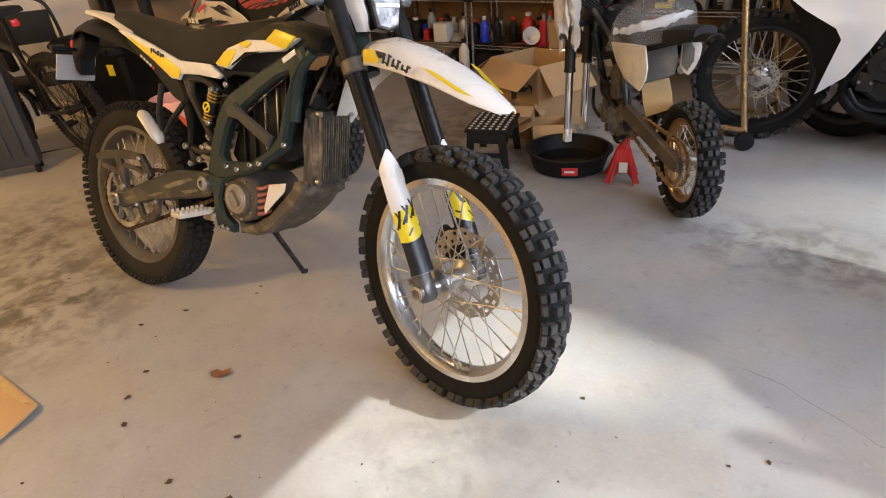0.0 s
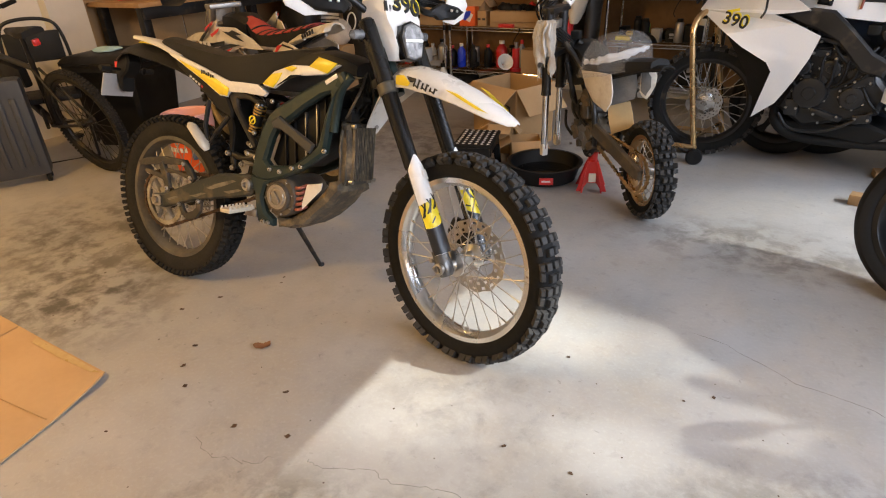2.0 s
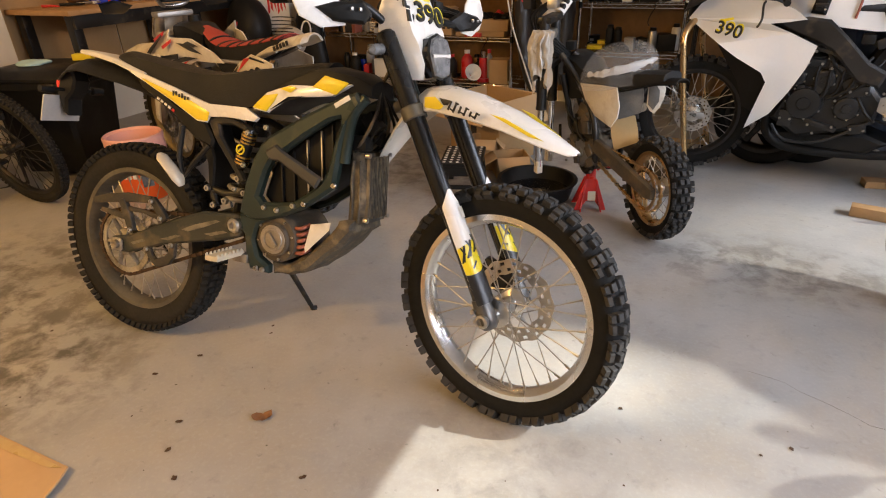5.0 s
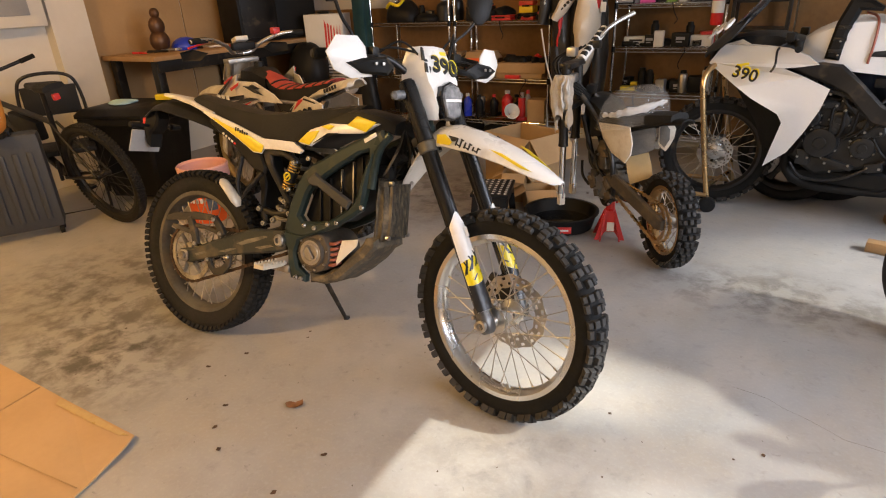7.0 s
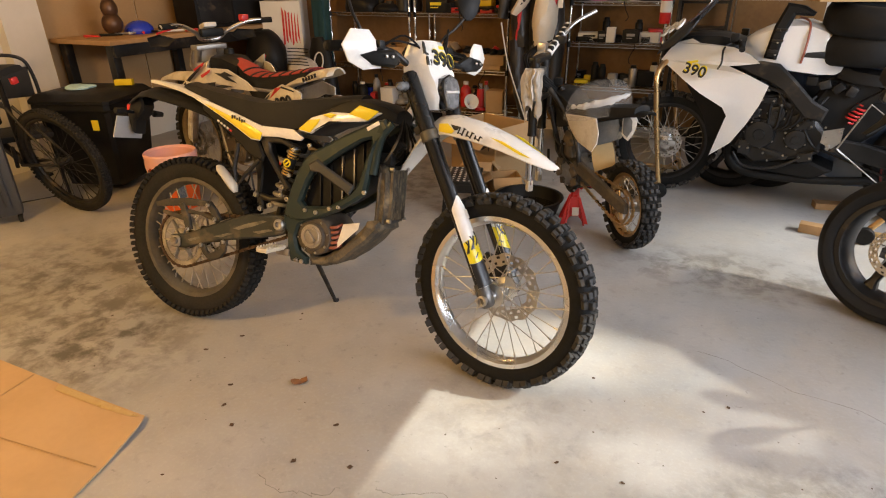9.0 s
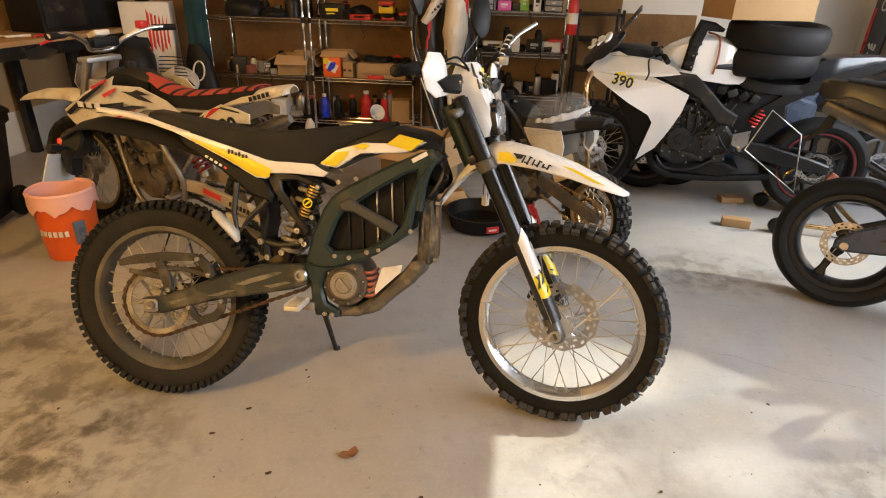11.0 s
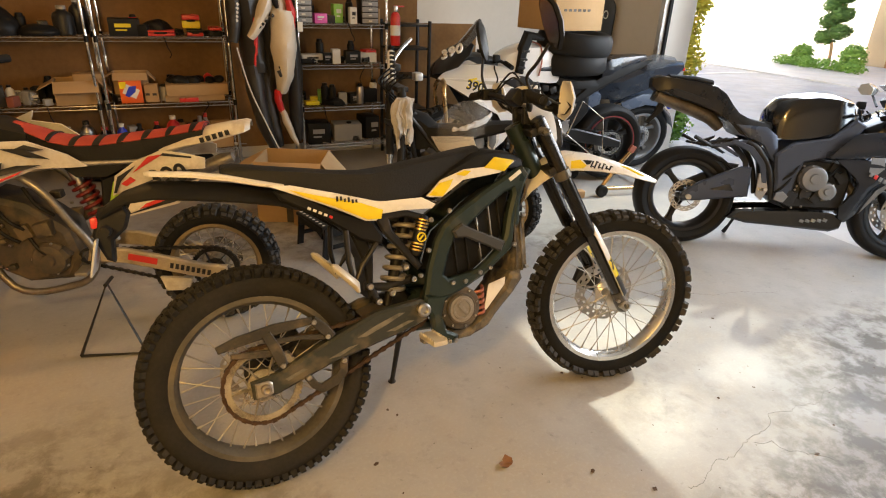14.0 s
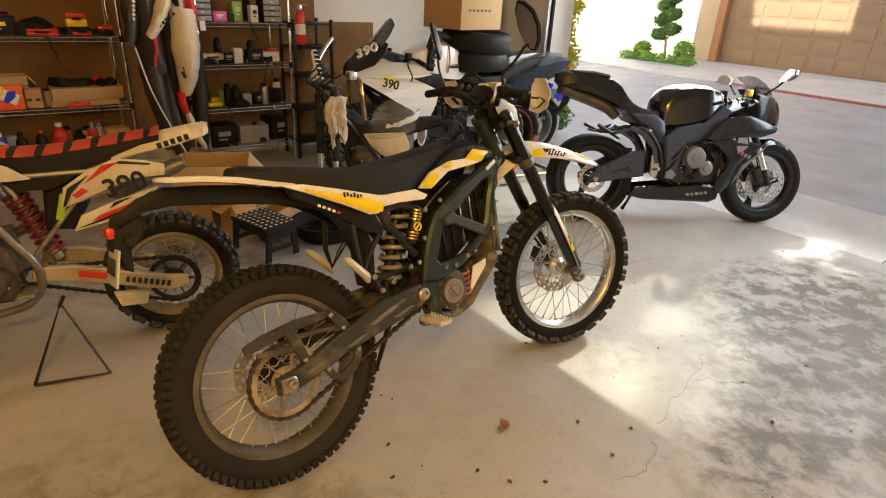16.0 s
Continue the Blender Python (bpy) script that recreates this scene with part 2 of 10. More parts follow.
def add_panel(bm, pts, thick=0.004, bulge=0.0, way=(0, -1, 0), shrink=0.7):
    """A moulded sheet: a closed outline of points, crowned by bulge towards way, with some thickness."""
    way = Vector(way).normalized()
    pts = [Vector(p) for p in pts]
    c = sum(pts, Vector()) / len(pts)
    rim = [bm.verts.new(p) for p in pts]
    mid = [bm.verts.new(c + (p - c) * shrink + way * bulge * 0.75) for p in pts]
    cen = bm.verts.new(c + way * bulge)
    back = [bm.verts.new(p - way * thick) for p in pts]
    bmid = [bm.verts.new(c + (p - c) * shrink + way * (bulge * 0.75 - thick)) for p in pts]
    bcen = bm.verts.new(c + way * (bulge - thick))
    ring_faces(bm, rim, mid)
    ring_faces(bm, back, rim)
    ring_faces(bm, bmid, back)
    n = len(pts)
    for i in range(n):
        j = (i + 1) % n
        bm.faces.new((mid[i], mid[j], cen))
        bm.faces.new((bmid[j], bmid[i], bcen))
    return bm


def add_ball(bm, c, r, u=14, v=9):
    if isinstance(r, (int, float)):
        r = (r, r, r)
    rings = []
    for i in range(1, v):
        a = math.pi * i / v
        rings.append([(c[0] + r[0] * math.sin(a) * math.cos(6.28318531 * k / u), c[1] + r[1] * math.sin(a) * math.sin(6.28318531 * k / u),
                       c[2] + r[2] * math.cos(a)) for k in range(u)])
    return add_loft(bm, rings)


def box(c, s, bev=0.003, m=None):
    return add_box(bmesh.new(), c, s, m, bev)


def prism(poly, y0, y1, bev=0.004, m=None, hole=None):
    return add_prism(bmesh.new(), poly, y0, y1, bev, m, hole)


def tube(pts, r, n=10, **k):
    return add_tube(bmesh.new(), pts, r, n, **k)


def lathe(profile, c=(0, 0, 0), axis="y", n=32, closed=False):
    bm = bmesh.new()
    add_lathe(bm, profile, c, axis, n, closed)
    return bm


def bolt(parent, c, r=0.008, h=0.008, side=-1, mat=None, m=None):
    bm = bmesh.new()
    add_lathe(bm, [(r * 0.55, 0), (r, 0), (r, h * 0.6 * side), (r * 0.8, h * side), (r * 0.45, h * side), (r * 0.4, h * 0.5 * side)], c, "y", 10)
    return part("bolt", bm, mat or STEEL, parent, m=m)


# ---- wheels ----
def tyre_profile(R, w, h):
    """Half-round section of a tyre, (radius, across) pairs, closed."""
    rim = R - h
    return [(rim, -w * 0.34), (rim + h * 0.25, -w * 0.47), (rim + h * 0.55, -w * 0.5), (rim + h * 0.8, -w * 0.43), (R * 0.995, -w * 0.25), (R, 0),
            (R * 0.995, w * 0.25), (rim + h * 0.8, w * 0.43), (rim + h * 0.55, w * 0.5), (rim + h * 0.25, w * 0.47), (rim, w * 0.34), (rim - 0.004, w * 0.2), (rim - 0.004, -w * 0.2)]


def knob(bm, w, y, R, la, lw, h, splay=0.0):
    """One tread block: at angle w, across y, on radius R, la along, lw across, h high."""
    er = Vector((math.cos(w), 0, math.sin(w)))
    et = Vector((-math.sin(w), 0, math.cos(w)))
    ey = Vector((0, 1, 0))
    up = (er * math.cos(splay) + ey * math.sin(splay))
    ac = (ey * math.cos(splay) - er * math.sin(splay))
    c = er * R + ey * y
    ring = []
    for k, s in ((-0.006, 1.12), (h * 0.85, 1.0), (h, 0.86)):
        ring.append([c + up * k + et * (a * la * s / 2) + ac * (b * lw * s / 2) for a, b in ((-1, -1), (1, -1), (1, 1), (-1, 1))])
    rs = [[bm.verts.new(p) for p in r] for r in ring]
    for a, b in zip(rs, rs[1:]):
        ring_faces(bm, a, b)
    bm.faces.new(rs[-1])


def knobby_tread(R, w, h, count, kind):
    bm = bmesh.new()
    for i in range(count):
        a = 6.28318531 * i / count
        st = 6.28318531 / count
        if kind == "cross":
            for y in ((-0.13, 0.13) if i % 2 else (-0.3, 0.0, 0.3)):
                knob(bm, a, y * w, R - h - abs(y) * w * 0.10, st * R * 0.58, w * 0.215, h, y * 1.1)
            for s in (-1, 1):
                knob(bm, a + (st * 0.25 if i % 2 else 0), s * w * 0.44, R - h * 1.0 - w * 0.13, st * R * (0.62 if i % 2 else 0.5), w * 0.15, h * 1.05, s * 0.8)
        else:
            for y in ((-0.1, 0.16) if i % 2 else (-0.17, 0.1)):
                knob(bm, a, y * w, R - h - abs(y) * w * 0.08, st * R * 0.62, w * 0.2, h * 0.8, y * 0.8)
            for s in (-1, 1):
                knob(bm, a + st * 0.5, s * w * 0.40, R - h * 1.0 - w * 0.085, st * R * 0.58, w * 0.2, h * 1.1, s * 0.7)
    return bm


def spoke_mesh(r_hub, y_hub, r_rim, swing):
    a = Vector((r_hub * math.cos(swing), y_hub, r_hub * math.sin(swing)))
    b = Vector((r_rim, y_hub * 0.12, 0))
    bm = tube([a, b], 0.0019, 6)
    add_tube(bm, [b, b + (a - b).normalized() * 0.022], 0.0034, 6)
    return mesh_of(bm)


def disc_part(parent, R, r_in, y, mat, waves=0, holes=True, m=None, thick=0.0035, arms=5, name="brake_disc"):
    """A drilled, waved brake disc as a ring with real holes, on thin arms."""
    n = 144
    bm = bmesh.new()
    rows = [r_in + (R - r_in) * f for f in (0.0, 0.18, 0.40, 0.60, 0.82, 1.0)]
    last = len(rows) - 1
    top, bot = [], []
    for ri, r in enumerate(rows):
        for side, store in ((thick / 2, top), (-thick / 2, bot)):
            ring = []
            for k in range(n):
                w = 6.28318531 * k / n
                q = r + (0.022 * R * math.sin(waves * w) if waves and ri in (0, last) else 0)
                ring.append(bm.verts.new((q * math.cos(w), y + side, q * math.sin(w))))
            store.append(ring)

    def drilled(layer, k):
        k %= n
        return holes and ((layer == 1 and k % 8 in (0, 1, 2)) or (layer == 3 and k % 8 in (4, 5, 6)))

    for layer in range(last):
        for k in range(n):
            j = (k + 1) % n
            if drilled(layer, k):
                bm.faces.new((top[layer][k], top[layer][j], bot[layer][j], bot[layer][k]))
                bm.faces.new((top[layer + 1][j], top[layer + 1][k], bot[layer + 1][k], bot[layer + 1][j]))
                if not drilled(layer, k - 1):
                    bm.faces.new((top[layer][k], bot[layer][k], bot[layer + 1][k], top[layer + 1][k]))
                if not drilled(layer, k + 1):
                    bm.faces.new((top[layer][j], top[layer + 1][j], bot[layer + 1][j], bot[layer][j]))
                continue
            bm.faces.new((top[layer][k], top[layer][j], top[layer + 1][j], top[layer + 1][k]))
            bm.faces.new((bot[layer][j], bot[layer][k], bot[layer + 1][k], bot[layer + 1][j]))
    ring_faces(bm, top[last], bot[last])
    ring_faces(bm, bot[0], top[0])
    for k in range(arms):
        w = 6.28318531 * k / arms
        add_tube(bm, [(0.03 * math.cos(w), y, 0.03 * math.sin(w)), (r_in * 1.03 * math.cos(w + 0.35), y, r_in * 1.03 * math.sin(w + 0.35))], [0.008, 0.005], 6, squash=0.4)
    return part(name, bm, mat, parent, "drilled steel brake disc", m)


def spoked_wheel(parent, c, R, w, side_h, rim_mat, tyre_mat, tread, count=54, knob_h=0.013, spokes=36, disc=None, sprocket=None, m=None,
                 hub_mat=None, name="wheel", label="", rim_label="", hub_w=0.055):
    """A wire wheel: hub, rim, tyre, tread blocks, spokes, brake disc and sprocket. The wheel is the hub; all else hangs from it."""
    bm = bmesh.new()
    add_lathe(bm, [(0.012, -0.085), (0.02, -0.085), (0.02, -0.06), (0.045, -hub_w), (0.045, -hub_w + 0.012), (0.027, -0.03), (0.025, 0.03), (0.045, hub_w - 0.012),
                   (0.045, hub_w), (0.02, 0.06), (0.02, 0.085), (0.012, 0.085)], n=28)
    hub = part(name, bm, hub_mat or ALU, parent, label, (m if m is not None else Matrix()) @ Matrix.Translation(c))
    r_rim = R - side_h
    bm = bmesh.new()
    rw = w * 0.36
    add_lathe(bm, [(r_rim + 0.006, -rw), (r_rim + 0.006, -rw + 0.006), (r_rim - 0.008, -rw * 0.75), (r_rim - 0.012, 0), (r_rim - 0.008, rw * 0.75), (r_rim + 0.006, rw - 0.006),
                   (r_rim + 0.006, rw), (r_rim - 0.01, rw), (r_rim - 0.016, rw * 0.8), (r_rim - 0.024, rw * 0.4), (r_rim - 0.026, 0), (r_rim - 0.024, -rw * 0.4),
                   (r_rim - 0.016, -rw * 0.8), (r_rim - 0.01, -rw)], n=72, closed=True)
    part("rim", bm, rim_mat, hub, rim_label)
    bm = bmesh.new()
    add_lathe(bm, tyre_profile(R - knob_h, w * 0.94, side_h - knob_h), n=96, closed=True)
    part("tyre", bm, tyre_mat, hub, "knobbly black rubber tyre")
    part("tread", knobby_tread(R, w, knob_h, count, tread), TREAD_WORN if tyre_mat == RUBBER else tyre_mat, hub, smooth=False, kind="stuff")
    meshes = [spoke_mesh(0.042, s * (hub_w - 0.006), r_rim - 0.022, q * 1.1) for s in (-1, 1) for q in (-1, 1)]
    for me in meshes:
        me.materials.append(SPOKE)
    for i in range(spokes):
        part("spoke", meshes[i % 4], None, hub, m=Matrix.Rotation(-6.28318531 * i / spokes, 4, "Y"))
    if disc:
        disc_part(hub, disc[0], disc[0] * 0.66, disc[1], STEEL, disc[2])
    if sprocket:
        sprocket_part(hub, *sprocket)
    return hub


def sprocket_part(hub, R, y, mat):
    n = 96
    bm = bmesh.new()
    out = [((R + (0.004 if k % 2 else -0.003)) * math.cos(6.28318531 * k / n), (R + (0.004 if k % 2 else -0.003)) * math.sin(6.28318531 * k / n)) for k in range(n)]
    inn = [(R * 0.82 * math.cos(6.28318531 * k / n), R * 0.82 * math.sin(6.28318531 * k / n)) for k in range(n)]
    add_prism(bm, out, y - 0.003, y + 0.003, 0.001, hole=inn)
    sp = part("sprocket", bm, mat, hub, "toothed rear sprocket")
    for k in range(6):
        w = 6.28318531 * k / 6
        part("sprocket_arm", tube([(0.03 * math.cos(w), y, 0.03 * math.sin(w)), (R * 0.84 * math.cos(w + 0.12), y, R * 0.84 * math.sin(w + 0.12))], [0.014, 0.009], 8, squash=0.25), mat, hub)
    part("sprocket_collar", lathe([(0.024, y - 0.004), (0.05, y - 0.004), (0.05, y + 0.004), (0.024, y + 0.004)], n=24, closed=True), mat, hub)


def cast_wheel(parent, c, R, w, side_h, rim_mat, tyre_mat, spokes=5, disc=None, m=None, label="", two_discs=False, stripe=None):
    """A road wheel with cast spokes."""
    bm = bmesh.new()
    add_lathe(bm, [(0.012, -0.07), (0.03, -0.07), (0.045, -0.03), (0.045, 0.03), (0.03, 0.07), (0.012, 0.07)], n=24)
    hub = part("wheel", bm, rim_mat, parent, label, (m if m is not None else Matrix()) @ Matrix.Translation(c))
    r_rim = R - side_h
    rw = w * 0.42
    bm = bmesh.new()
    add_lathe(bm, [(r_rim + 0.008, -rw), (r_rim - 0.012, -rw), (r_rim - 0.022, -rw * 0.85), (r_rim - 0.035, -rw * 0.4), (r_rim - 0.035, rw * 0.4), (r_rim - 0.022, rw * 0.85),
                   (r_rim - 0.012, rw), (r_rim + 0.008, rw), (r_rim, rw * 0.9), (r_rim - 0.015, 0), (r_rim, -rw * 0.9)], n=64, closed=True)
    part("rim", bm, rim_mat, hub)
    if stripe:
        bm = bmesh.new()
        for s in (-1, 1):
            add_lathe(bm, [(r_rim - 0.006, s * (rw + 0.0012)), (r_rim + 0.004, s * (rw + 0.0012)), (r_rim + 0.004, s * (rw + 0.0022)), (r_rim - 0.006, s * (rw + 0.0022))], n=64, closed=True)
        part("rim_stripe", bm, stripe, hub)
    for k in range(spokes):
        w0 = 6.28318531 * k / spokes
        bm = bmesh.new()
        rings = []
        for t, ww, hh in ((0.035, 0.03, 0.03), (0.35, 0.02, 0.022), (0.75, 0.017, 0.02), (1.0, 0.03, 0.028)):
            r = 0.035 + (r_rim - 0.03 - 0.035) * t
            a = w0 + 0.18 * t
            er, et = Vector((math.cos(a), 0, math.sin(a))), Vector((-math.sin(a), 0, math.cos(a)))
            rings.append([er * r + et * (p * ww) + Vector((0, q * hh, 0)) for p, q in ((-1, -0.6), (-0.6, -1), (0.6, -1), (1, -0.6), (1, 0.6), (0.6, 1), (-0.6, 1), (-1, 0.6))])
        add_loft(bm, rings)
        part("wheel_spoke", bm, rim_mat, hub)
    bm = bmesh.new()
    add_lathe(bm, tyre_profile(R, w, side_h), n=80, closed=True)
    part("tyre", bm, tyre_mat, hub, "smooth black road tyre")
    if disc:
        disc_part(hub, disc[0], disc[0] * 0.68, disc[1], STEEL, disc[2])
        if two_discs:
            disc_part(hub, disc[0], disc[0] * 0.68, -disc[1], STEEL, disc[2])
    return hub

# ---- the garage ----
def concrete(name, base, dark, stain_at=True):
    m = bpy.data.materials.new(name)
    m.use_nodes = True
    t = m.node_tree
    n, ln = t.nodes, t.links
    b = n["Principled BSDF"]
    geo = n.new("ShaderNodeNewGeometry")

    def tex(sc, detail=6.0, rough=0.6, dist=0.0):
        x = n.new("ShaderNodeTexNoise")
        x.inputs["Scale"].default_value, x.inputs["Detail"].default_value = sc, detail
        x.inputs["Roughness"].default_value, x.inputs["Distortion"].default_value = rough, dist
        ln.new(geo.outputs["Position"], x.inputs["Vector"])
        return x.outputs["Fac"]

    def rng(src, lo, hi, a=0.0, z=1.0):
        r = n.new("ShaderNodeMapRange")
        for key, v in (("From Min", lo), ("From Max", hi), ("To Min", a), ("To Max", z)):
            r.inputs[key].default_value = v
        ln.new(src, r.inputs["Value"])
        return r.outputs[0]

    def mix(fac, a, z):
        x = n.new("ShaderNodeMix")
        x.data_type = "RGBA"
        ln.new(fac, x.inputs["Factor"])
        for key, v in (("A", a), ("B", z)):
            if isinstance(v, tuple):
                x.inputs[key].default_value = (*v, 1)
            else:
                ln.new(v, x.inputs[key])
        return x.outputs["Result"]

    def mul(a, z):
        x = n.new("ShaderNodeMath")
        x.operation = "MULTIPLY"
        ln.new(a, x.inputs[0])
        ln.new(z, x.inputs[1])
        return x.outputs[0]

    def spot(c, rx, ry):
        """One stained place with soft, uneven rims."""
        s = n.new("ShaderNodeVectorMath")
        s.operation = "SUBTRACT"
        s.inputs[1].default_value = (c[0], c[1], 0)
        ln.new(geo.outputs["Position"], s.inputs[0])
        d = n.new("ShaderNodeVectorMath")
        d.operation = "MULTIPLY"
        d.inputs[1].default_value = (1 / rx, 1 / ry, 0)
        ln.new(s.outputs[0], d.inputs[0])
        l = n.new("ShaderNodeVectorMath")
        l.operation = "LENGTH"
        ln.new(d.outputs[0], l.inputs[0])
        return rng(l.outputs["Value"], 1.0, 0.3)

    col = mix(rng(tex(1.1), 0.35, 0.7), base, tuple(c * 0.74 for c in base))
    col = mix(rng(tex(2.3, 9.0, 0.66, 0.2), 0.45, 0.7, 0.0, 0.6), col, (base[0] * 0.98, base[1] * 0.88, base[2] * 0.72))
    col = mix(rng(tex(9.0, 8.0), 0.45, 0.75, 0.0, 0.35), col, tuple(c * 0.7 for c in base))
    col = mix(rng(tex(70.0, 3.0), 0.5, 0.8, 0.0, 0.3), col, tuple(min(1, c * 1.2) for c in base))
    if stain_at:
        col = mix(rng(tex(26.0, 4.0, 0.6, 0.4), 0.66, 0.74, 0.0, 0.55), col, tuple(c * 0.42 for c in base))
        col = mix(rng(tex(15.0, 7.0, 0.7, 0.3), 0.56, 0.7, 0.0, 0.35), col, tuple(c * 0.55 for c in base))
        for c, rx, ry, s in (((0.9, 0.05), 1.7, 1.0, 0.9), ((-2.5, 0.9), 1.1, 0.8, 0.35)):
            wide = mul(spot(c, rx, ry), rng(tex(3.2, 6.0), 0.3, 0.6, 0.35, 1.0))
            sc = n.new("ShaderNodeMath")
            sc.operation = "MULTIPLY"
            sc.inputs[1].default_value = s
            ln.new(wide, sc.inputs[0])
            col = mix(sc.outputs[0], col, (base[0] * 0.36, base[1] * 0.34, base[2] * 0.30))
        blot = rng(tex(7.5, 9.0, 0.68, 0.25), 0.44, 0.6)
        for c, rx, ry, s in (((-2.15, 0.72), 0.6, 0.5, 0.6), ((0.45, 0.1), 1.0, 0.8, 1.1), ((1.05, 0.5), 1.0, 0.8, 1.05), ((-2.75, 1.1), 0.8, 0.7, 0.5), ((0.35, 2.45), 0.8, 0.35, 0.4),
                             ((-0.35, 0.95), 0.5, 0.4, 0.15), ((-1.6, 3.2), 1.6, 0.8, 0.4), ((1.5, -0.4), 1.1, 0.9, 1.0), ((-0.36, 0.2), 0.6, 0.36, 0.75)):
            f = mul(spot(c, rx, ry), blot)
            sc = n.new("ShaderNodeMath")
            sc.operation = "MULTIPLY"
            sc.inputs[1].default_value = s * 1.6
            sc.use_clamp = True
            ln.new(f, sc.inputs[0])
            col = mix(sc.outputs[0], col, dark)
    ln.new(col, b.inputs["Base Color"])
    ln.new(rng(tex(3.0), 0.3, 0.7, 0.38, 0.62), b.inputs["Roughness"])
    bp = n.new("ShaderNodeBump")
    bp.inputs["Strength"].default_value, bp.inputs["Distance"].default_value = 0.12, 0.004
    ln.new(tex(120.0, 4.0), bp.inputs["Height"])
    ln.new(bp.outputs[0], b.inputs["Normal"])
    return m


FLOOR = concrete("smooth_concrete", (0.42, 0.405, 0.38), (0.105, 0.092, 0.072))
FLOOR.node_tree.nodes["Principled BSDF"].inputs["Specular IOR Level"].default_value = 0.33
APRON = concrete("pale_concrete", (0.66, 0.645, 0.61), (0.2, 0.19, 0.17), False)
ASPHALT = concrete("asphalt", (0.42, 0.425, 0.44), (0.05, 0.05, 0.05), False)
WALL = material("painted_plaster", (0.66, 0.62, 0.55), 0.85, second=(0.56, 0.52, 0.45), scale=1.5, amount=0.5, bump=0.25, bump_scale=90, spec=0.2)
# unseen ceiling, kept darker than the walls to cut bounced light
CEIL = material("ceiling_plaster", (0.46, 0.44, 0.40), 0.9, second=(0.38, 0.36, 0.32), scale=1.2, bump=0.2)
DOOR_X = 2.22                    # plane of the garage door
BACK_Y, LEFT_X, NEAR_Y, TOP_Z = 5.15, -4.85, -3.2, 2.75


def slab(name, lo, hi, mat, label="", bev=0.0):
    c = [(a + b) / 2 for a, b in zip(lo, hi)]
    s = [b - a for a, b in zip(lo, hi)]
    ob = part(name, box(c, s, bev), mat, None, label, kind="structure", smooth=bev > 0)
    return ob


slab("floor", (LEFT_X - 0.2, NEAR_Y - 0.2, -0.15), (2.12, BACK_Y + 0.2, 0.0), FLOOR, "smooth grey concrete garage floor with oil stains")
slab("apron", (2.128, -14, -0.16), (3.31, 14, -0.003), APRON, "pale concrete strip before the garage door")
slab("road", (3.318, -40, -0.2), (10.6, 60, -0.012), ASPHALT, "grey asphalt lane in the shade")
slab("pavement", (10.75, -40, -0.2), (16, 60, 0.0), APRON, "pale concrete drive across the lane")
slab("ground", (-60, -60, -0.45), (160, 120, -0.2), APRON)
slab("wall_back", (LEFT_X, BACK_Y, -0.02), (DOOR_X + 0.2, BACK_Y + 0.2, TOP_Z), WALL, "cream painted garage wall")
slab("wall_left", (LEFT_X - 0.2, NEAR_Y, -0.02), (LEFT_X, BACK_Y + 0.2, TOP_Z), WALL, "cream painted garage wall")
slab("wall_near", (LEFT_X - 0.2, NEAR_Y - 0.2, -0.02), (DOOR_X + 0.2, NEAR_Y, TOP_Z), WALL, "cream painted garage wall")
slab("wall_door_side", (DOOR_X, 3.98, -0.02), (DOOR_X + 0.34, BACK_Y, TOP_Z), WALL, "cream painted wall beside the garage door")
slab("wall_door_far", (DOOR_X, NEAR_Y, -0.02), (DOOR_X + 0.2, -1.2, TOP_Z), WALL, "cream painted wall beside the garage door")
slab("lintel", (DOOR_X, -1.2, 2.2), (DOOR_X + 0.2, 3.98, TOP_Z), WALL, "cream painted wall over the garage door")
slab("ceiling", (LEFT_X - 0.2, NEAR_Y - 0.2, TOP_Z), (DOOR_X + 0.2, BACK_Y + 0.2, TOP_Z + 0.2), CEIL, "plain grey garage ceiling, unseen, toned down to cut bounced light")
# unseen storeys added as sun blockers; the lower middle one lets a patch through
for y0, y1, top in ((-30, 7.0, 9.6), (7.0, 9.9, 7.35), (9.9, 12.4, 9.6)):
    slab("wall_upper", (-9, y0, TOP_Z + 0.2), (DOOR_X + 0.2, y1, top), WALL, "unseen upper storeys added over the garage to shade the lane")

# ---- the electric dirt bike ----
def arch_loft(bm, rows, thick=0.004, n=9):
    """A fender: rows of (x, top z, half width, drop of the rims), arched across."""
    rings = []
    for x, z, hw, drop in rows:
        up = [(x, hw * math.sin(a), z - drop * (1 - math.cos(a)) / (1 - math.cos(1.35))) for a in [1.35 * (2 * k / (n - 1) - 1) for k in range(n)]]
        up = [(p[0], p[1] / math.sin(1.35), p[2]) for p in up]
        rings.append(up + [(p[0], p[1] * 0.96, p[2] - thick) for p in reversed(up)])
    return add_loft(bm, rings)


def seat_loft(bm, rows, crown=0.015, n=7):
    """A saddle: rows of (x, side top z, bottom z, half width)."""
    rings = []
    for x, zt, zb, hw in rows:
        top = [(x, hw * 0.93 * (2 * k / (n - 1) - 1), zt + crown * (1 - (2 * k / (n - 1) - 1) ** 2)) for k in range(n)]
        rings.append([(x, -hw, zb), (x, -hw * 1.03, (zt + zb) / 2)] + top + [(x, hw * 1.03, (zt + zb) / 2), (x, hw, zb)])
    return add_loft(bm, rings)


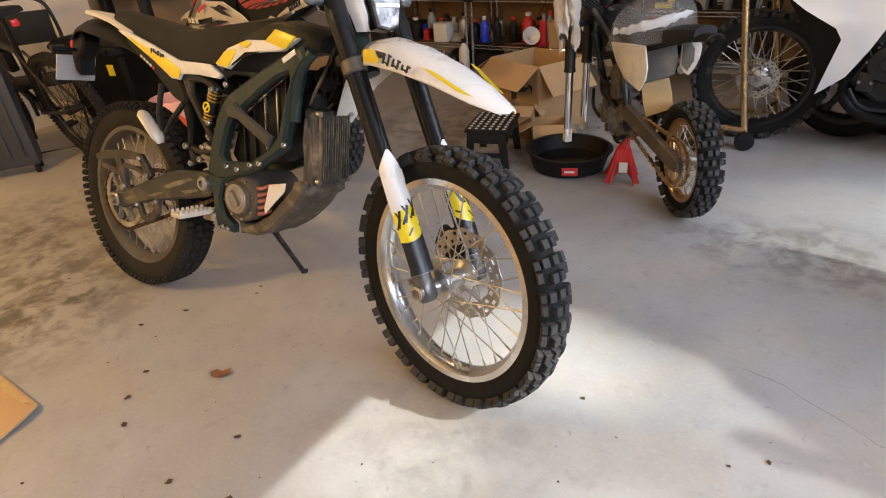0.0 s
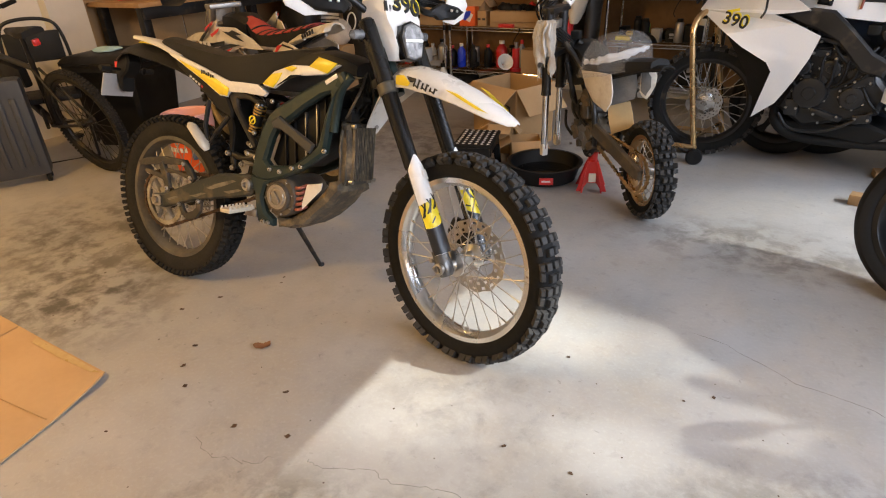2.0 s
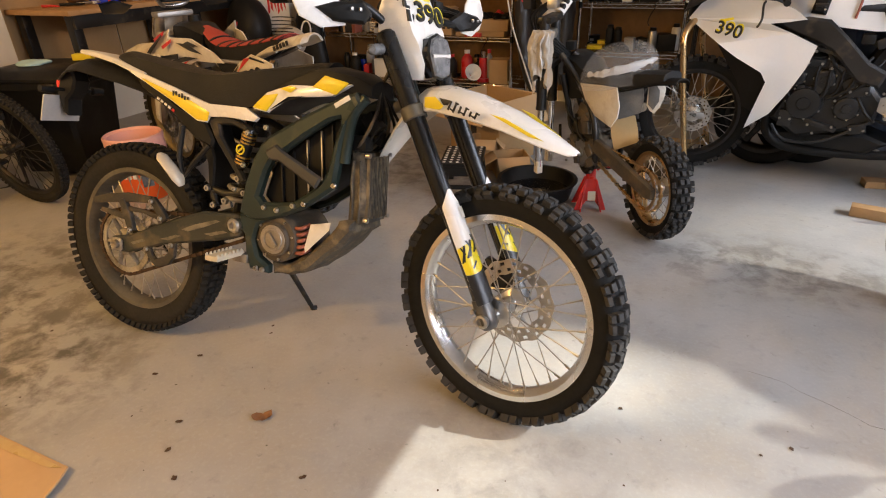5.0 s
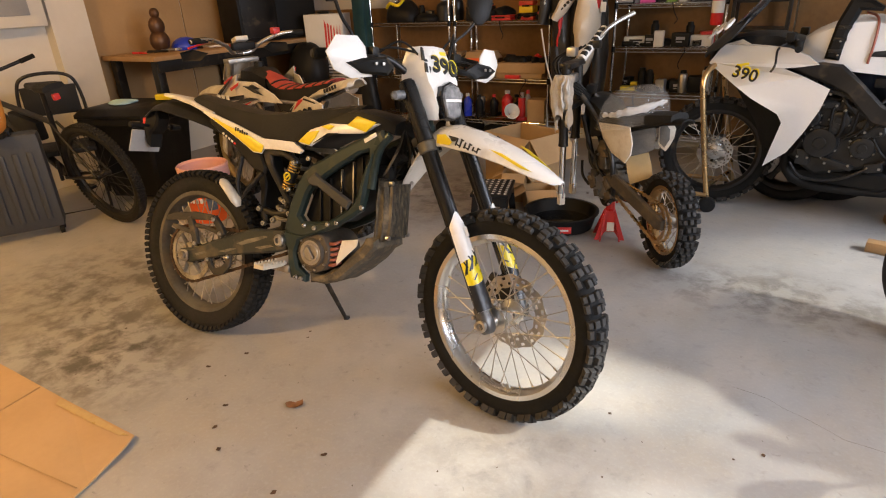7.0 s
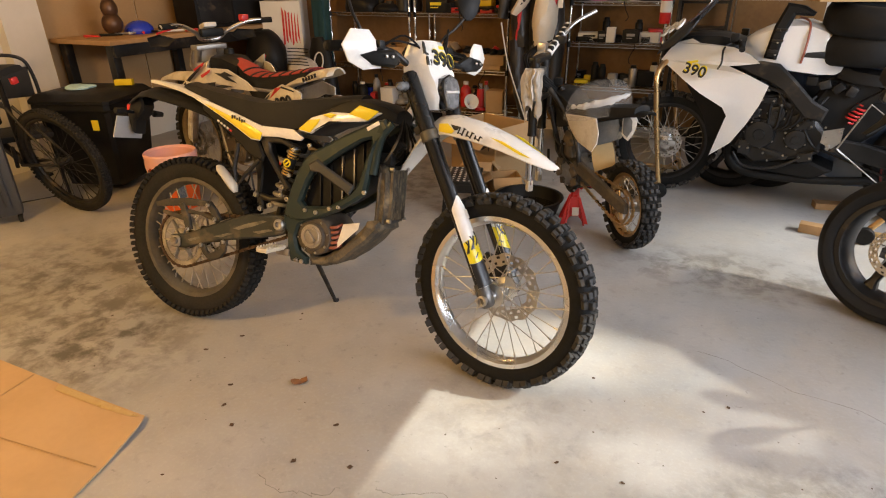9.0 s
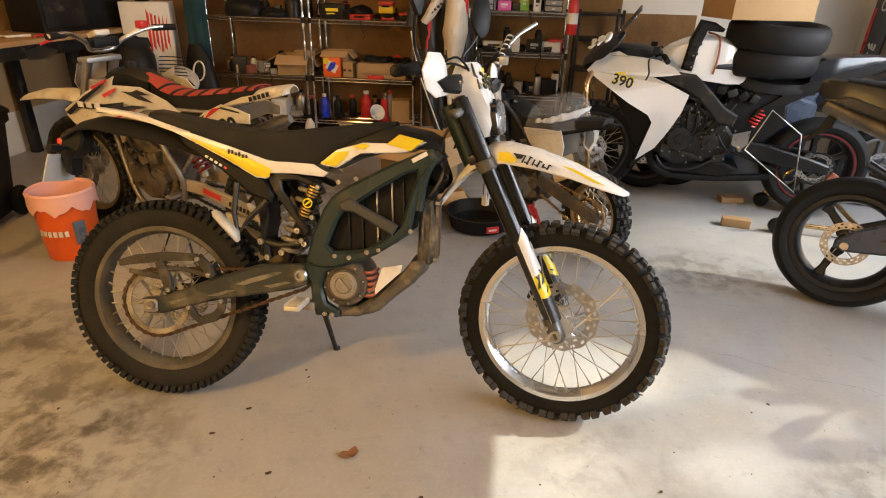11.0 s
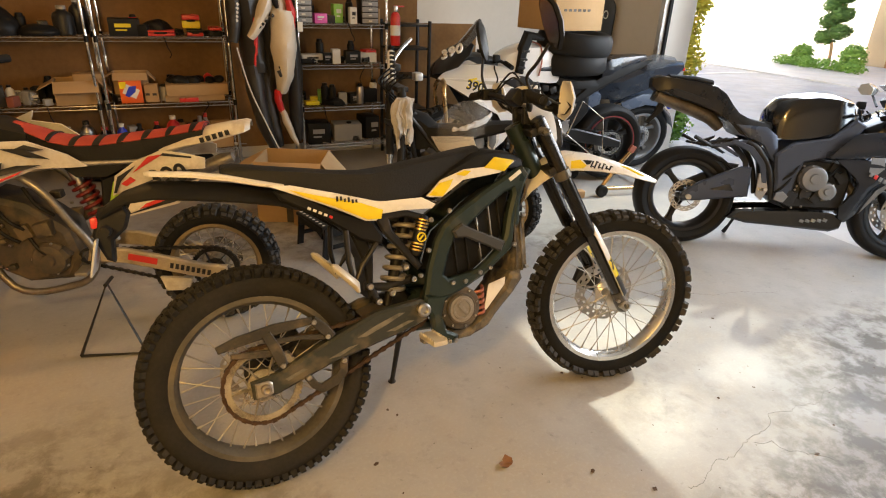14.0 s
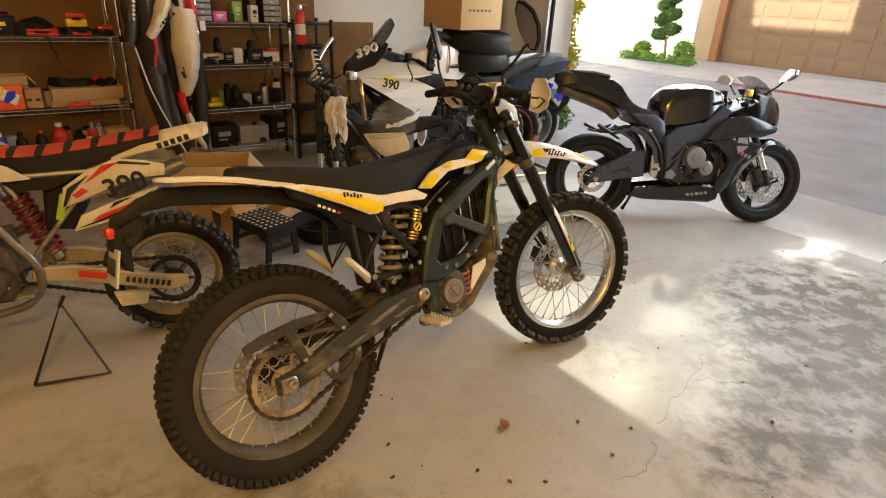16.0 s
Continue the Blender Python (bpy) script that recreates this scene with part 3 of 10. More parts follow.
def chain_loop(c0, r0, c1, r1, y, pitch=0.0155):
    """Chain links on the way round two sprockets."""
    d = Vector((c1[0] - c0[0], c1[1] - c0[1]))
    L, base = d.length, math.atan2(d.y, d.x)
    off = math.asin((r0 - r1) / L)
    pts = []
    a_up, a_dn = base + math.pi / 2 - off, base - math.pi / 2 + off
    for k in range(40):
        a = a_up + (2 * math.pi - (a_up - a_dn)) * k / 39
        pts.append((c0[0] + r0 * math.cos(a), c0[1] + r0 * math.sin(a)))
    for k in range(14):
        a = a_dn + (a_up - a_dn) * k / 13
        pts.append((c1[0] + r1 * math.cos(a), c1[1] + r1 * math.sin(a)))
    pts.append(pts[0])
    bm = bmesh.new()
    left, i = 0.0, 0
    for p, q in zip(pts, pts[1:]):
        v = Vector((q[0] - p[0], q[1] - p[1]))
        s = left
        while s < v.length:
            o = Vector(p) + v.normalized() * s
            w = math.atan2(v.y, v.x)
            add_box(bm, (o.x, y, o.y), (pitch * 0.98, 0.016 if i % 2 else 0.011, 0.0125 if i % 2 else 0.009), Matrix.Rotation(-w, 4, "Y"))
            s += pitch
            i += 1
        left = s - v.length
    return bm


def spring(c0, c1, r, turns, wire, n=14):
    a, b = Vector(c0), Vector(c1)
    u, v = frame_of(b - a)
    pts = [a + (b - a) * (k / (turns * n)) + (u * math.cos(6.28318531 * k / n) + v * math.sin(6.28318531 * k / n)) * r for k in range(turns * n + 1)]
    return tube(pts, wire, 7)


def at_y(poly, y):
    return [(x, y, z) for x, z in poly]


def words(parent, text, size, mat, m, depth=0.0006, label="", name="lettering"):
    """Raised lettering in the built-in font, as a mesh."""
    cu = bpy.data.curves.new("text", "FONT")
    cu.body, cu.size, cu.extrude, cu.align_x, cu.align_y = text, size, depth, "CENTER", "CENTER"
    cu.offset = size * 0.018
    tmp = bpy.data.objects.new("text", cu)
    scene.collection.objects.link(tmp)
    me = bpy.data.meshes.new_from_object(tmp.evaluated_get(bpy.context.evaluated_depsgraph_get()))
    bpy.data.objects.remove(tmp)
    me.materials.clear()
    me.materials.append(mat)
    return part(name, me, None, parent, label, m)


def side_face(x, y, z, turn=0.0, s=-1, slant=0.0):
    """A pose for lettering on a flank that faces the right (s=-1) or the left (s=1) of a bike."""
    return pose(x, y, z, 90, 0, 0 if s < 0 else 180) @ pose(0, 0, 0, slant, 0, turn)


PLATE_GREY = material("clear_plate", (0.5, 0.5, 0.5), 0.3, second=(0.35, 0.35, 0.36))
LAMP_GLASS = material("lamp_glass", (0.2, 0.2, 0.2), 0.2, 0.2, second=(0.02, 0.02, 0.022), scale=34, amount=0.9, bump=0.5, bump_scale=45)
BLACK_DECAL = material("black_decal", (0.012, 0.012, 0.012), 0.4)
COPPER = material("copper_lead", (0.36, 0.12, 0.08), 0.45, 0.3)

FORK_BLACK = material("anodised_black", (0.006, 0.006, 0.006), 0.24, 0.2, second=(0.012, 0.011, 0.01), rough_var=0.06)
CLAMP_GREY = material("olive_grey_alloy", (0.14, 0.13, 0.105), 0.45, 0.6, second=(0.08, 0.07, 0.055))
CAKED = material("caked_mud_on_black", (0.04, 0.037, 0.031), 0.75, second=(0.13, 0.105, 0.07), amount=0.95, scale=14, dirt=(0.27, 0.21, 0.13), dirt_amount=0.42, dirt_scale=22, bump=0.8, bump_scale=70)


def roughen(bm, cuts, amp, freq):
    """Mud on a part: its faces cut up and pushed about."""
    bmesh.ops.subdivide_edges(bm, edges=bm.edges[:], cuts=cuts, use_grid_fill=True)
    for v in bm.verts:
        v.co += noise.noise_vector(v.co * freq) * amp
    return bm


EB = thing("electric_dirt_bike", pose(-1.881, 1.065, 0.004, -15.5, 0, 1.9), "dark green electric dirt bike with white and yellow panels, on kickstand", "motorcycle")
EB_WB, EB_RR, EB_RF = 1.429, 0.358, 0.365
RAKE = radians(26)
steer_at = Vector((EB_WB - 0.035 * math.cos(RAKE), 0, EB_RF - 0.035 * math.sin(RAKE)))
steer_axis = Vector((-math.sin(RAKE), 0, math.cos(RAKE)))
ST = Matrix.Translation(steer_at) @ Matrix.Rotation(radians(-14.3), 4, steer_axis) @ Matrix.Translation(-steer_at)
RIM_DUSTY = material("dusty_rim", (0.135, 0.125, 0.105), 0.6, 0.4, second=(0.065, 0.058, 0.046), amount=0.8, dirt=(0.22, 0.18, 0.13), dirt_amount=0.3)

IVORY = material("dusty_pale_alloy", (0.62, 0.56, 0.45), 0.45, 0.15, second=(0.45, 0.38, 0.27), amount=0.6, scale=14)
BRACE_GREY = material("grey_brace_alloy", (0.07, 0.07, 0.068), 0.42, 0.4, second=(0.045, 0.044, 0.04))
SPROCKET = material("worn_sprocket", (0.44, 0.40, 0.32), 0.5, 0.45, second=(0.12, 0.095, 0.065), amount=0.9, scale=18)
SWING = material("dirty_green_swingarm", (0.026, 0.032, 0.028), 0.45, 0.2, second=(0.05, 0.048, 0.04), dirt=(0.19, 0.15, 0.095), dirt_amount=0.42, dirt_scale=14, bump=0.3)

spoked_wheel(EB, (0, 0, EB_RR), 0.363, 0.108, 0.100, RIM_DUSTY, RUBBER_DUSTY, "trail", count=74, knob_h=0.0125, disc=(0.118, 0.062, 10), sprocket=(0.118, -0.085, SPROCKET), hub_mat=BLACK_METAL,
             label="rear wire wheel with a dusty rim")
spoked_wheel(EB, (EB_WB, 0, EB_RF), EB_RF, 0.092, 0.086, ALU, RUBBER, "cross", count=56, knob_h=0.015, disc=(0.13, 0.058, 12), m=ST, label="front wire wheel with a polished rim")

CAST_ALLOY = material("cast_alloy", (0.13, 0.125, 0.118), 0.45, 0.6, second=(0.06, 0.057, 0.05), amount=0.8, bump=0.2)
for s in (-1, 1):
    u = Vector((-math.sin(RAKE), 0, math.cos(RAKE)))
    ax = Vector((EB_WB, s * 0.098, EB_RF))
    leg = part("fork_leg", tube([ax + u * 0.34, ax + u * 0.60, ax + u * 0.605, ax + u * 0.83], [0.0265, 0.0275, 0.0285, 0.0285], 20), FORK_BLACK, EB, "black fork tube", ST)
    part("stanchion", tube([ax + u * 0.05, ax + u * 0.36], 0.022, 18), BLACK_GLOSS, leg)
    part("clamp_ring", tube([ax + u * 0.588, ax + u * 0.592, ax + u * 0.622, ax + u * 0.626], [0.029, 0.033, 0.033, 0.029], 20), CLAMP_GREY, leg)
    part("fork_cap", tube([ax + u * 0.825, ax + u * 0.838, ax + u * 0.842], [0.026, 0.022, 0.012], 16), BLACK_METAL, leg)
    fwd = Vector((math.cos(RAKE), 0, math.sin(RAKE)))
    # guard: a half shell in front of and beside the lower leg
    bm = bmesh.new()
    rings = []
    for d, r in ((0.36, 0.029), (0.34, 0.034), (0.25, 0.037), (0.14, 0.036), (0.045, 0.033)):
        c = ax + u * d
        peak = 0.045 if d > 0.35 else 0.02 if d > 0.33 else 0.0
        out = [c + u * (peak * (1 - abs(k - 4.5) / 4.5) - peak * 0.5) + fwd * (r * math.cos(a)) + Vector((0, s, 0)) * (r * math.sin(a)) for k, a in enumerate([radians(-62 + 15.5 * k) for k in range(10)])]
        inn = [c + (p - c) * 0.88 for p in reversed(out)]
        rings.append(out + inn)
    add_loft(bm, rings)
    g = part("fork_guard", bm, WHITE, leg, "white fork guard with yellow and black marks")
    def on_guard(a, d, lift=0.0):
        """A place on the guard's shell: angle round the leg, height over the axle."""
        return ax + u * d + fwd * ((0.0378 + lift) * math.cos(radians(a))) + Vector((0, s, 0)) * ((0.0378 + lift) * math.sin(radians(a)))

    for rows, mat in ((((0.222, -0.010, 0.0), (0.150, -0.012, 0.014)), YELLOW), (((0.149, -0.012, 0.014), (0.046, 0.0, 0.0)), BLACK_DECAL)):
        bm = bmesh.new()
        rings = []
        for d, tilt, bow in rows:
            angles = [-60 + 15 * k for k in range(10)]
            out = [on_guard(a, d + tilt * (k - 4.5) / 4.5 - bow * (1 - ((k - 4.5) / 4.5) ** 2)) for k, a in enumerate(angles)]
            rings.append(out + [p - (p - (ax + u * d)) * 0.03 for p in reversed(out)])
        add_loft(bm, rings)
        part("fork_decal", bm, mat, leg)
    # bold slanting strokes along the upper rim of the yellow field
    for a0, d0, a1, d1, w in ((-32, 0.236, -10, 0.194, 10), (-8, 0.240, -22, 0.212, 9), (-20, 0.214, 6, 0.190, 9), (6, 0.226, 30, 0.182, 10), (28, 0.228, 14, 0.204, 9), (16, 0.206, 42, 0.180, 9),
                              (42, 0.216, 62, 0.172, 9), (60, 0.214, 48, 0.192, 8), (52, 0.196, 70, 0.170, 7), (-52, 0.176, -28, 0.166, 8), (10, 0.166, 34, 0.148, 6)):
        bm = bmesh.new()
        rings = []
        for k in range(5):
            f = k / 4
            a, d = a0 + (a1 - a0) * f, d0 + (d1 - d0) * f
            rings.append([on_guard(a - w / 2, d, 0.0008), on_guard(a + w / 2, d + 0.002, 0.0008), on_guard(a + w / 2, d + 0.002, 0.0), on_guard(a - w / 2, d, 0.0)])
        add_loft(bm, rings)
        part("decal_bar", bm, BLACK_DECAL, leg)
    bm = bmesh.new()
    add_loft(bm, [[on_guard(-34, d, 0.0006), on_guard(-14, d, 0.0006), on_guard(4, d, 0.0006), on_guard(4, d), on_guard(-14, d), on_guard(-34, d)] for d in (0.322, 0.308, 0.290)])
    part("sticker_ghost", bm, WHITE_DIRTY, leg)
    part("axle_clamp", tube([ax + u * 0.06, ax + u * 0.03, ax + u * 0.02, ax + u * -0.018, ax + u * -0.03], [0.026, 0.027, 0.029, 0.029, 0.02], 16), CAST_ALLOY, leg, "cast grey axle clamp")
    for d in (0.034, 0.006):
        part("pinch_bolt", tube([ax + u * d + fwd * -0.018 + Vector((0, s * 0.02, 0)), ax + u * d + fwd * -0.018 + Vector((0, s * 0.034, 0))], 0.007, 8), STEEL, leg)
    bm = bmesh.new()
    add_lathe(bm, [(0.006, s * 0.02), (0.02, s * 0.02), (0.02, s * 0.034), (0.013, s * 0.036), (0.012, s * 0.028), (0.006, s * 0.028)], ax, "y", 18)
    part("axle_nut", bm, STEEL, leg)
bm = bmesh.new()
add_box(bm, (1.372, 0.085, 0.425), (0.07, 0.05, 0.1), Matrix.Rotation(0.4, 4, "Y"), 0.012)
add_box(bm, (1.33, 0.075, 0.44), (0.05, 0.03, 0.07), Matrix.Rotation(0.4, 4, "Y"), 0.01)
part("brake_caliper", bm, BLACK_METAL, EB, "black front brake caliper", ST)
part("brake_hose", tube(smooth_line([(1.36, 0.09, 0.47), (1.31, 0.13, 0.56), (1.26, 0.12, 0.70), (1.16, 0.09, 0.9), (1.08, 0.06, 1.08), (1.0, 0.1, 1.16)]), 0.0042, 7), BLACK_PLASTIC, EB, m=ST)

# triple clamps, bar, controls
u = Vector((-math.sin(RAKE), 0, math.cos(RAKE)))
for d, nm in ((0.79, "upper_clamp"), (0.63, "lower_clamp")):
    c = Vector((EB_WB, 0, EB_RF)) + u * d
    bm = box((0, 0, 0), (0.06, 0.235, 0.03), 0.009, Matrix.Rotation(-RAKE, 4, "Y"))
    bmesh.ops.translate(bm, vec=c - Vector((0.02, 0, 0)), verts=bm.verts)
    part(nm, bm, BLACK_METAL, EB, m=ST)
part("steering_tube", tube([(1.005, 0, 1.09), (1.105, 0, 0.88)], 0.034, 18), GREEN_FRAME, EB)
bar = smooth_line([(0.965, -0.40, 1.19), (0.975, -0.26, 1.2), (1.02, -0.14, 1.185), (1.045, -0.06, 1.14), (1.045, 0.06, 1.14), (1.02, 0.14, 1.185), (0.975, 0.26, 1.2), (0.965, 0.40, 1.19)])
part("handlebar", tube(bar, 0.012, 12), BLACK_METAL, EB, "black tapered handlebar", ST)
for s in (-1, 1):
    part("bar_mount", box((1.045, s * 0.05, 1.125), (0.035, 0.03, 0.06), 0.006), BLACK_METAL, EB, m=ST)
    grip = [(0.966, s * 0.40, 1.19), (0.967, s * 0.395, 1.19), (0.970, s * 0.33, 1.195), (0.974, s * 0.275, 1.2), (0.974, s * 0.27, 1.2)]
    part("grip", tube(grip, [0.012, 0.017, 0.0165, 0.018, 0.022], 16), RUBBER, EB, "ribbed black rubber grip", ST)
    bm = bmesh.new()
    add_box(bm, (0.985, s * 0.235, 1.2), (0.045, 0.045, 0.045), None, 0.008)
    add_box(bm, (1.015, s * 0.20, 1.205), (0.03, 0.03, 0.03), None, 0.006)
    part("switch_block", bm, BLACK_PLASTIC, EB, m=ST)
    part("lever", tube(smooth_line([(1.02, s * 0.19, 1.195), (1.04, s * 0.25, 1.19), (1.03, s * 0.33, 1.18), (1.02, s * 0.39, 1.178)]), [0.006] * 19, 8, squash=0.6), BLACK_METAL, EB, m=ST)
    # hand guard: a dark mount with a white shield
    inner = [(1.075, s * 0.18, 1.16), (1.09, s * 0.23, 1.188), (1.085, s * 0.31, 1.18), (1.07, s * 0.365, 1.165), (1.075, s * 0.31, 1.137), (1.085, s * 0.22, 1.132)]
    shield = [(1.075 - 0.12 * (q + 0.07), s * (0.335 + q), 1.185 + r) for q, r in ((-0.05, 0.03), (-0.022, 0.058), (0.05, 0.056), (0.085, 0.008), (0.06, -0.04), (0.0, -0.064), (-0.075, -0.056), (-0.06, -0.02))]
    g = part("hand_guard", add_panel(bmesh.new(), shield, 0.004, 0.018, (1, 0, 0.1)), WHITE, EB, "white plastic hand guard", ST)
    part("guard_mount", add_panel(bmesh.new(), [(p[0] + 0.016, p[1], p[2]) for p in inner], 0.02, 0.016, (1, 0, 0)), BLACK_PLASTIC, g)
    for k in (0, 1):
        part("screw", box((1.121, s * (0.255 + 0.03 * k), 1.165), (0.006, 0.009, 0.009), 0.002), STEEL, g)
    part("guard_arm", tube(smooth_line([(1.09, s * 0.2, 1.15), (1.06, s * 0.17, 1.16), (1.0, s * 0.2, 1.19)]), 0.011, 8), BLACK_METAL, g)
    # mirror on a thin stem
    stem = smooth_line([(0.985, s * 0.245, 1.215), (0.97, s * 0.25, 1.26), (0.985, s * 0.30, 1.3), (1.005, s * 0.345, 1.352)])
    mi = part("mirror_stem", tube(stem, 0.0055, 8), BLACK_METAL, EB, m=ST)
    # a wide hexagonal glass, turned a little outwards
    n_ = Vector((-0.9, s * 0.28 + 0.22, -0.2)).normalized()
    across = Vector((0, 0, 1)).cross(n_).normalized() * -s
    upw = n_.cross(across) * (-s)
    upw = upw if upw.z > 0 else -upw
    c = Vector((1.0, s * 0.365, 1.408))
    glass = [c + across * q * s + upw * r for q, r in ((-0.02, -0.078), (-0.048, -0.045), (-0.056, 0.0), (-0.04, 0.05), (0.0, 0.082), (0.03, 0.088), (0.05, 0.06), (0.048, 0.0), (0.03, -0.05), (0.005, -0.075))]
    part("mirror_shell", add_panel(bmesh.new(), [p - n_ * 0.012 for p in glass], 0.012, 0.016, -n_), BLACK_PLASTIC, mi)
    part("mirror_glass", add_panel(bmesh.new(), [c + (p - c) * 0.9 + n_ * 0.0015 for p in glass], 0.001, 0.0, n_), CHROME, mi, "hexagonal mirror glass")
    # indicator
    ind = part("indicator", tube([(1.07, s * 0.075, 1.075), (1.07, s * 0.115, 1.075), (1.072, s * 0.12, 1.075), (1.075, s * 0.165, 1.073), (1.075, s * 0.175, 1.072)], [0.008, 0.008, 0.016, 0.014, 0.004], 14), BLACK_PLASTIC, EB, m=ST)
    part("lens", tube([(1.073, s * 0.128, 1.075), (1.076, s * 0.168, 1.073), (1.076, s * 0.180, 1.072)], [0.0165, 0.0145, 0.003], 14), LAMP_GLASS, ind, "clear indicator lens")
part("meter", box((1.02, 0.0, 1.19), (0.05, 0.1, 0.055), 0.012, Matrix.Rotation(0.7, 4, "Y")), BLACK_PLASTIC, EB, "small black display behind the plate", ST)
for k, w in enumerate(((-0.2, 0.03), (-0.17, -0.03), (0.18, 0.0), (0.2, 0.05))):
    part("cable", tube(smooth_line([(1.0, w[0], 1.2), (1.06, w[0] * 0.7, 1.22 + 0.02 * k), (1.09, w[1] * 1.5, 1.17), (1.07, w[1], 1.05), (1.03, w[1] * 0.8, 0.95)]), 0.0038, 6), BLACK_PLASTIC, EB, m=ST)

# headlight mask
def mask_ring(z, x, hw, back):
    return [(x - back, -hw - 0.01, z), (x - back * 0.4, -hw - 0.003, z), (x - 0.004, -hw * 0.86, z + 0.002), (x + 0.004, 0, z + 0.004), (x - 0.004, hw * 0.86, z + 0.002), (x - back * 0.4, hw + 0.003, z), (x - back, hw + 0.01, z),
            (x - back + 0.008, hw * 0.9, z), (x - 0.014, hw * 0.6, z), (x - 0.014, -hw * 0.6, z), (x - back + 0.008, -hw * 0.9, z)]


mask_at = Vector((1.05, 0, 1.1))
MK = ST @ Matrix.Translation(mask_at) @ Matrix.Rotation(radians(-1), 4, "Z") @ Matrix.Translation(-mask_at)


bm = bmesh.new()
add_loft(bm, [mask_ring(1.228, 1.088, 0.062, 0.03), mask_ring(1.222, 1.095, 0.066, 0.05), mask_ring(1.17, 1.118, 0.074, 0.09), mask_ring(1.12, 1.143, 0.084, 0.105), mask_ring(1.085, 1.158, 0.07, 0.085),
              mask_ring(1.035, 1.167, 0.06, 0.045), mask_ring(0.995, 1.157, 0.046, 0.03)])
mask = part("headlight_mask", bm, WHITE, EB, "white headlight mask with black and yellow marks", MK)
hexa = [(0.0, 0.058), (0.036, 0.045), (0.048, 0.012), (0.034, -0.05), (0.0, -0.058), (-0.034, -0.05), (-0.048, 0.012), (-0.036, 0.045)]
tilt = Matrix.Translation((1.176, 0, 1.057)) @ Matrix.Rotation(radians(-8), 4, "Y") @ Matrix.Rotation(radians(90), 4, "Z")
part("lamp_bezel", prism([(x * 1.1, z * 1.09) for x, z in hexa], -0.008, 0.03, 0.006, tilt), BLACK_GLOSS, mask)
part("headlight", prism(hexa, -0.0125, 0.0, 0.005, tilt), LAMP_GLASS, mask, "clear hexagonal headlight lens")
part("reflector_bar", prism([(-0.04, 0.006), (0.04, 0.006), (0.04, -0.004), (-0.04, -0.004)], -0.0145, -0.01, 0.001, tilt), STEEL, mask)
words(mask, "390", 0.078, YELLOW, pose(1.1245, 0.023, 1.168, 66, 0, 90) @ pose(0, 0, 0, 0, 0, -10), 0.003, "yellow shadow of the number")
words(mask, "390", 0.078, BLACK_DECAL, pose(1.1265, 0.019, 1.165, 66, 0, 90) @ pose(0, 0, 0, 0, 0, -10), 0.0032, "black race number")
for k, (w, h, x, z) in enumerate(((0.012, 0.045, -0.060, 1.205), (0.011, 0.04, -0.043, 1.207), (0.012, 0.034, -0.064, 1.162), (0.03, 0.009, -0.05, 1.183), (0.012, 0.03, -0.047, 1.152))):
    part("mask_decal", box((1.086 + (1.228 - z) * 0.49, x * 0.95, z), (0.006, w, h), 0.001, Matrix.Rotation(radians(-24), 4, "Y") @ Matrix.Rotation(radians(-12), 4, "X")), BLACK_DECAL, mask)
part("mask_decal", box((1.101, 0.02, 1.2095), (0.005, 0.06, 0.012), 0.001, Matrix.Rotation(radians(-22), 4, "Y")), YELLOW, mask)

# front fender
fender = part("front_fender", arch_loft(bmesh.new(), [(0.965, 0.745, 0.03, 0.012), (1.0, 0.80, 0.045, 0.02), (1.06, 0.88, 0.06, 0.03), (1.115, 0.945, 0.082, 0.05), (1.16, 0.978, 0.092, 0.062), (1.22, 0.984, 0.094, 0.062),
                                               (1.32, 0.965, 0.09, 0.055), (1.43, 0.928, 0.078, 0.042), (1.53, 0.884, 0.058, 0.03), (1.595, 0.85, 0.03, 0.015), (1.612, 0.842, 0.01, 0.006)]), WHITE, EB,
             "white front fender with yellow and black marks", ST)
for poly, mat in (([(1.20, 0.955), (1.235, 0.958), (1.262, 0.935), (1.25, 0.925), (1.2, 0.928)], YELLOW), ([(1.248, 0.956), (1.285, 0.951), (1.275, 0.938), (1.262, 0.938)], BLACK_DECAL),
                  ([(1.40, 0.925), (1.44, 0.915), (1.54, 0.865), (1.50, 0.875)], YELLOW)):
    for s in (-1, 1):
        part("fender_decal", add_panel(bmesh.new(), [(x, s * (0.0965 if x < 1.38 else 0.088 - (x - 1.4) * 0.25), z) for x, z in poly], 0.002, 0.0012, (0, s, 0.25)), mat, fender)
for s in (-1, 1):
    for k in range(6):
        hk = 0.026 - 0.003 * k + 0.005 * (k % 2)
        part("decal_bar", box((1.283 + 0.0155 * k, s * (0.0972 - 0.0012 * k), 0.938 - 0.0045 * k), (0.0055, 0.003, hk), 0.0008, Matrix.Rotation(0.42, 4, "Y")), BLACK_DECAL, fender)
        part("decal_bar", box((1.290 + 0.0155 * k, s * (0.0972 - 0.0012 * k), 0.938 - 0.0045 * k + (hk if k % 2 else -hk) * 0.4), (0.012, 0.003, 0.004), 0.0008, Matrix.Rotation(0.42, 4, "Y")), BLACK_DECAL, fender)

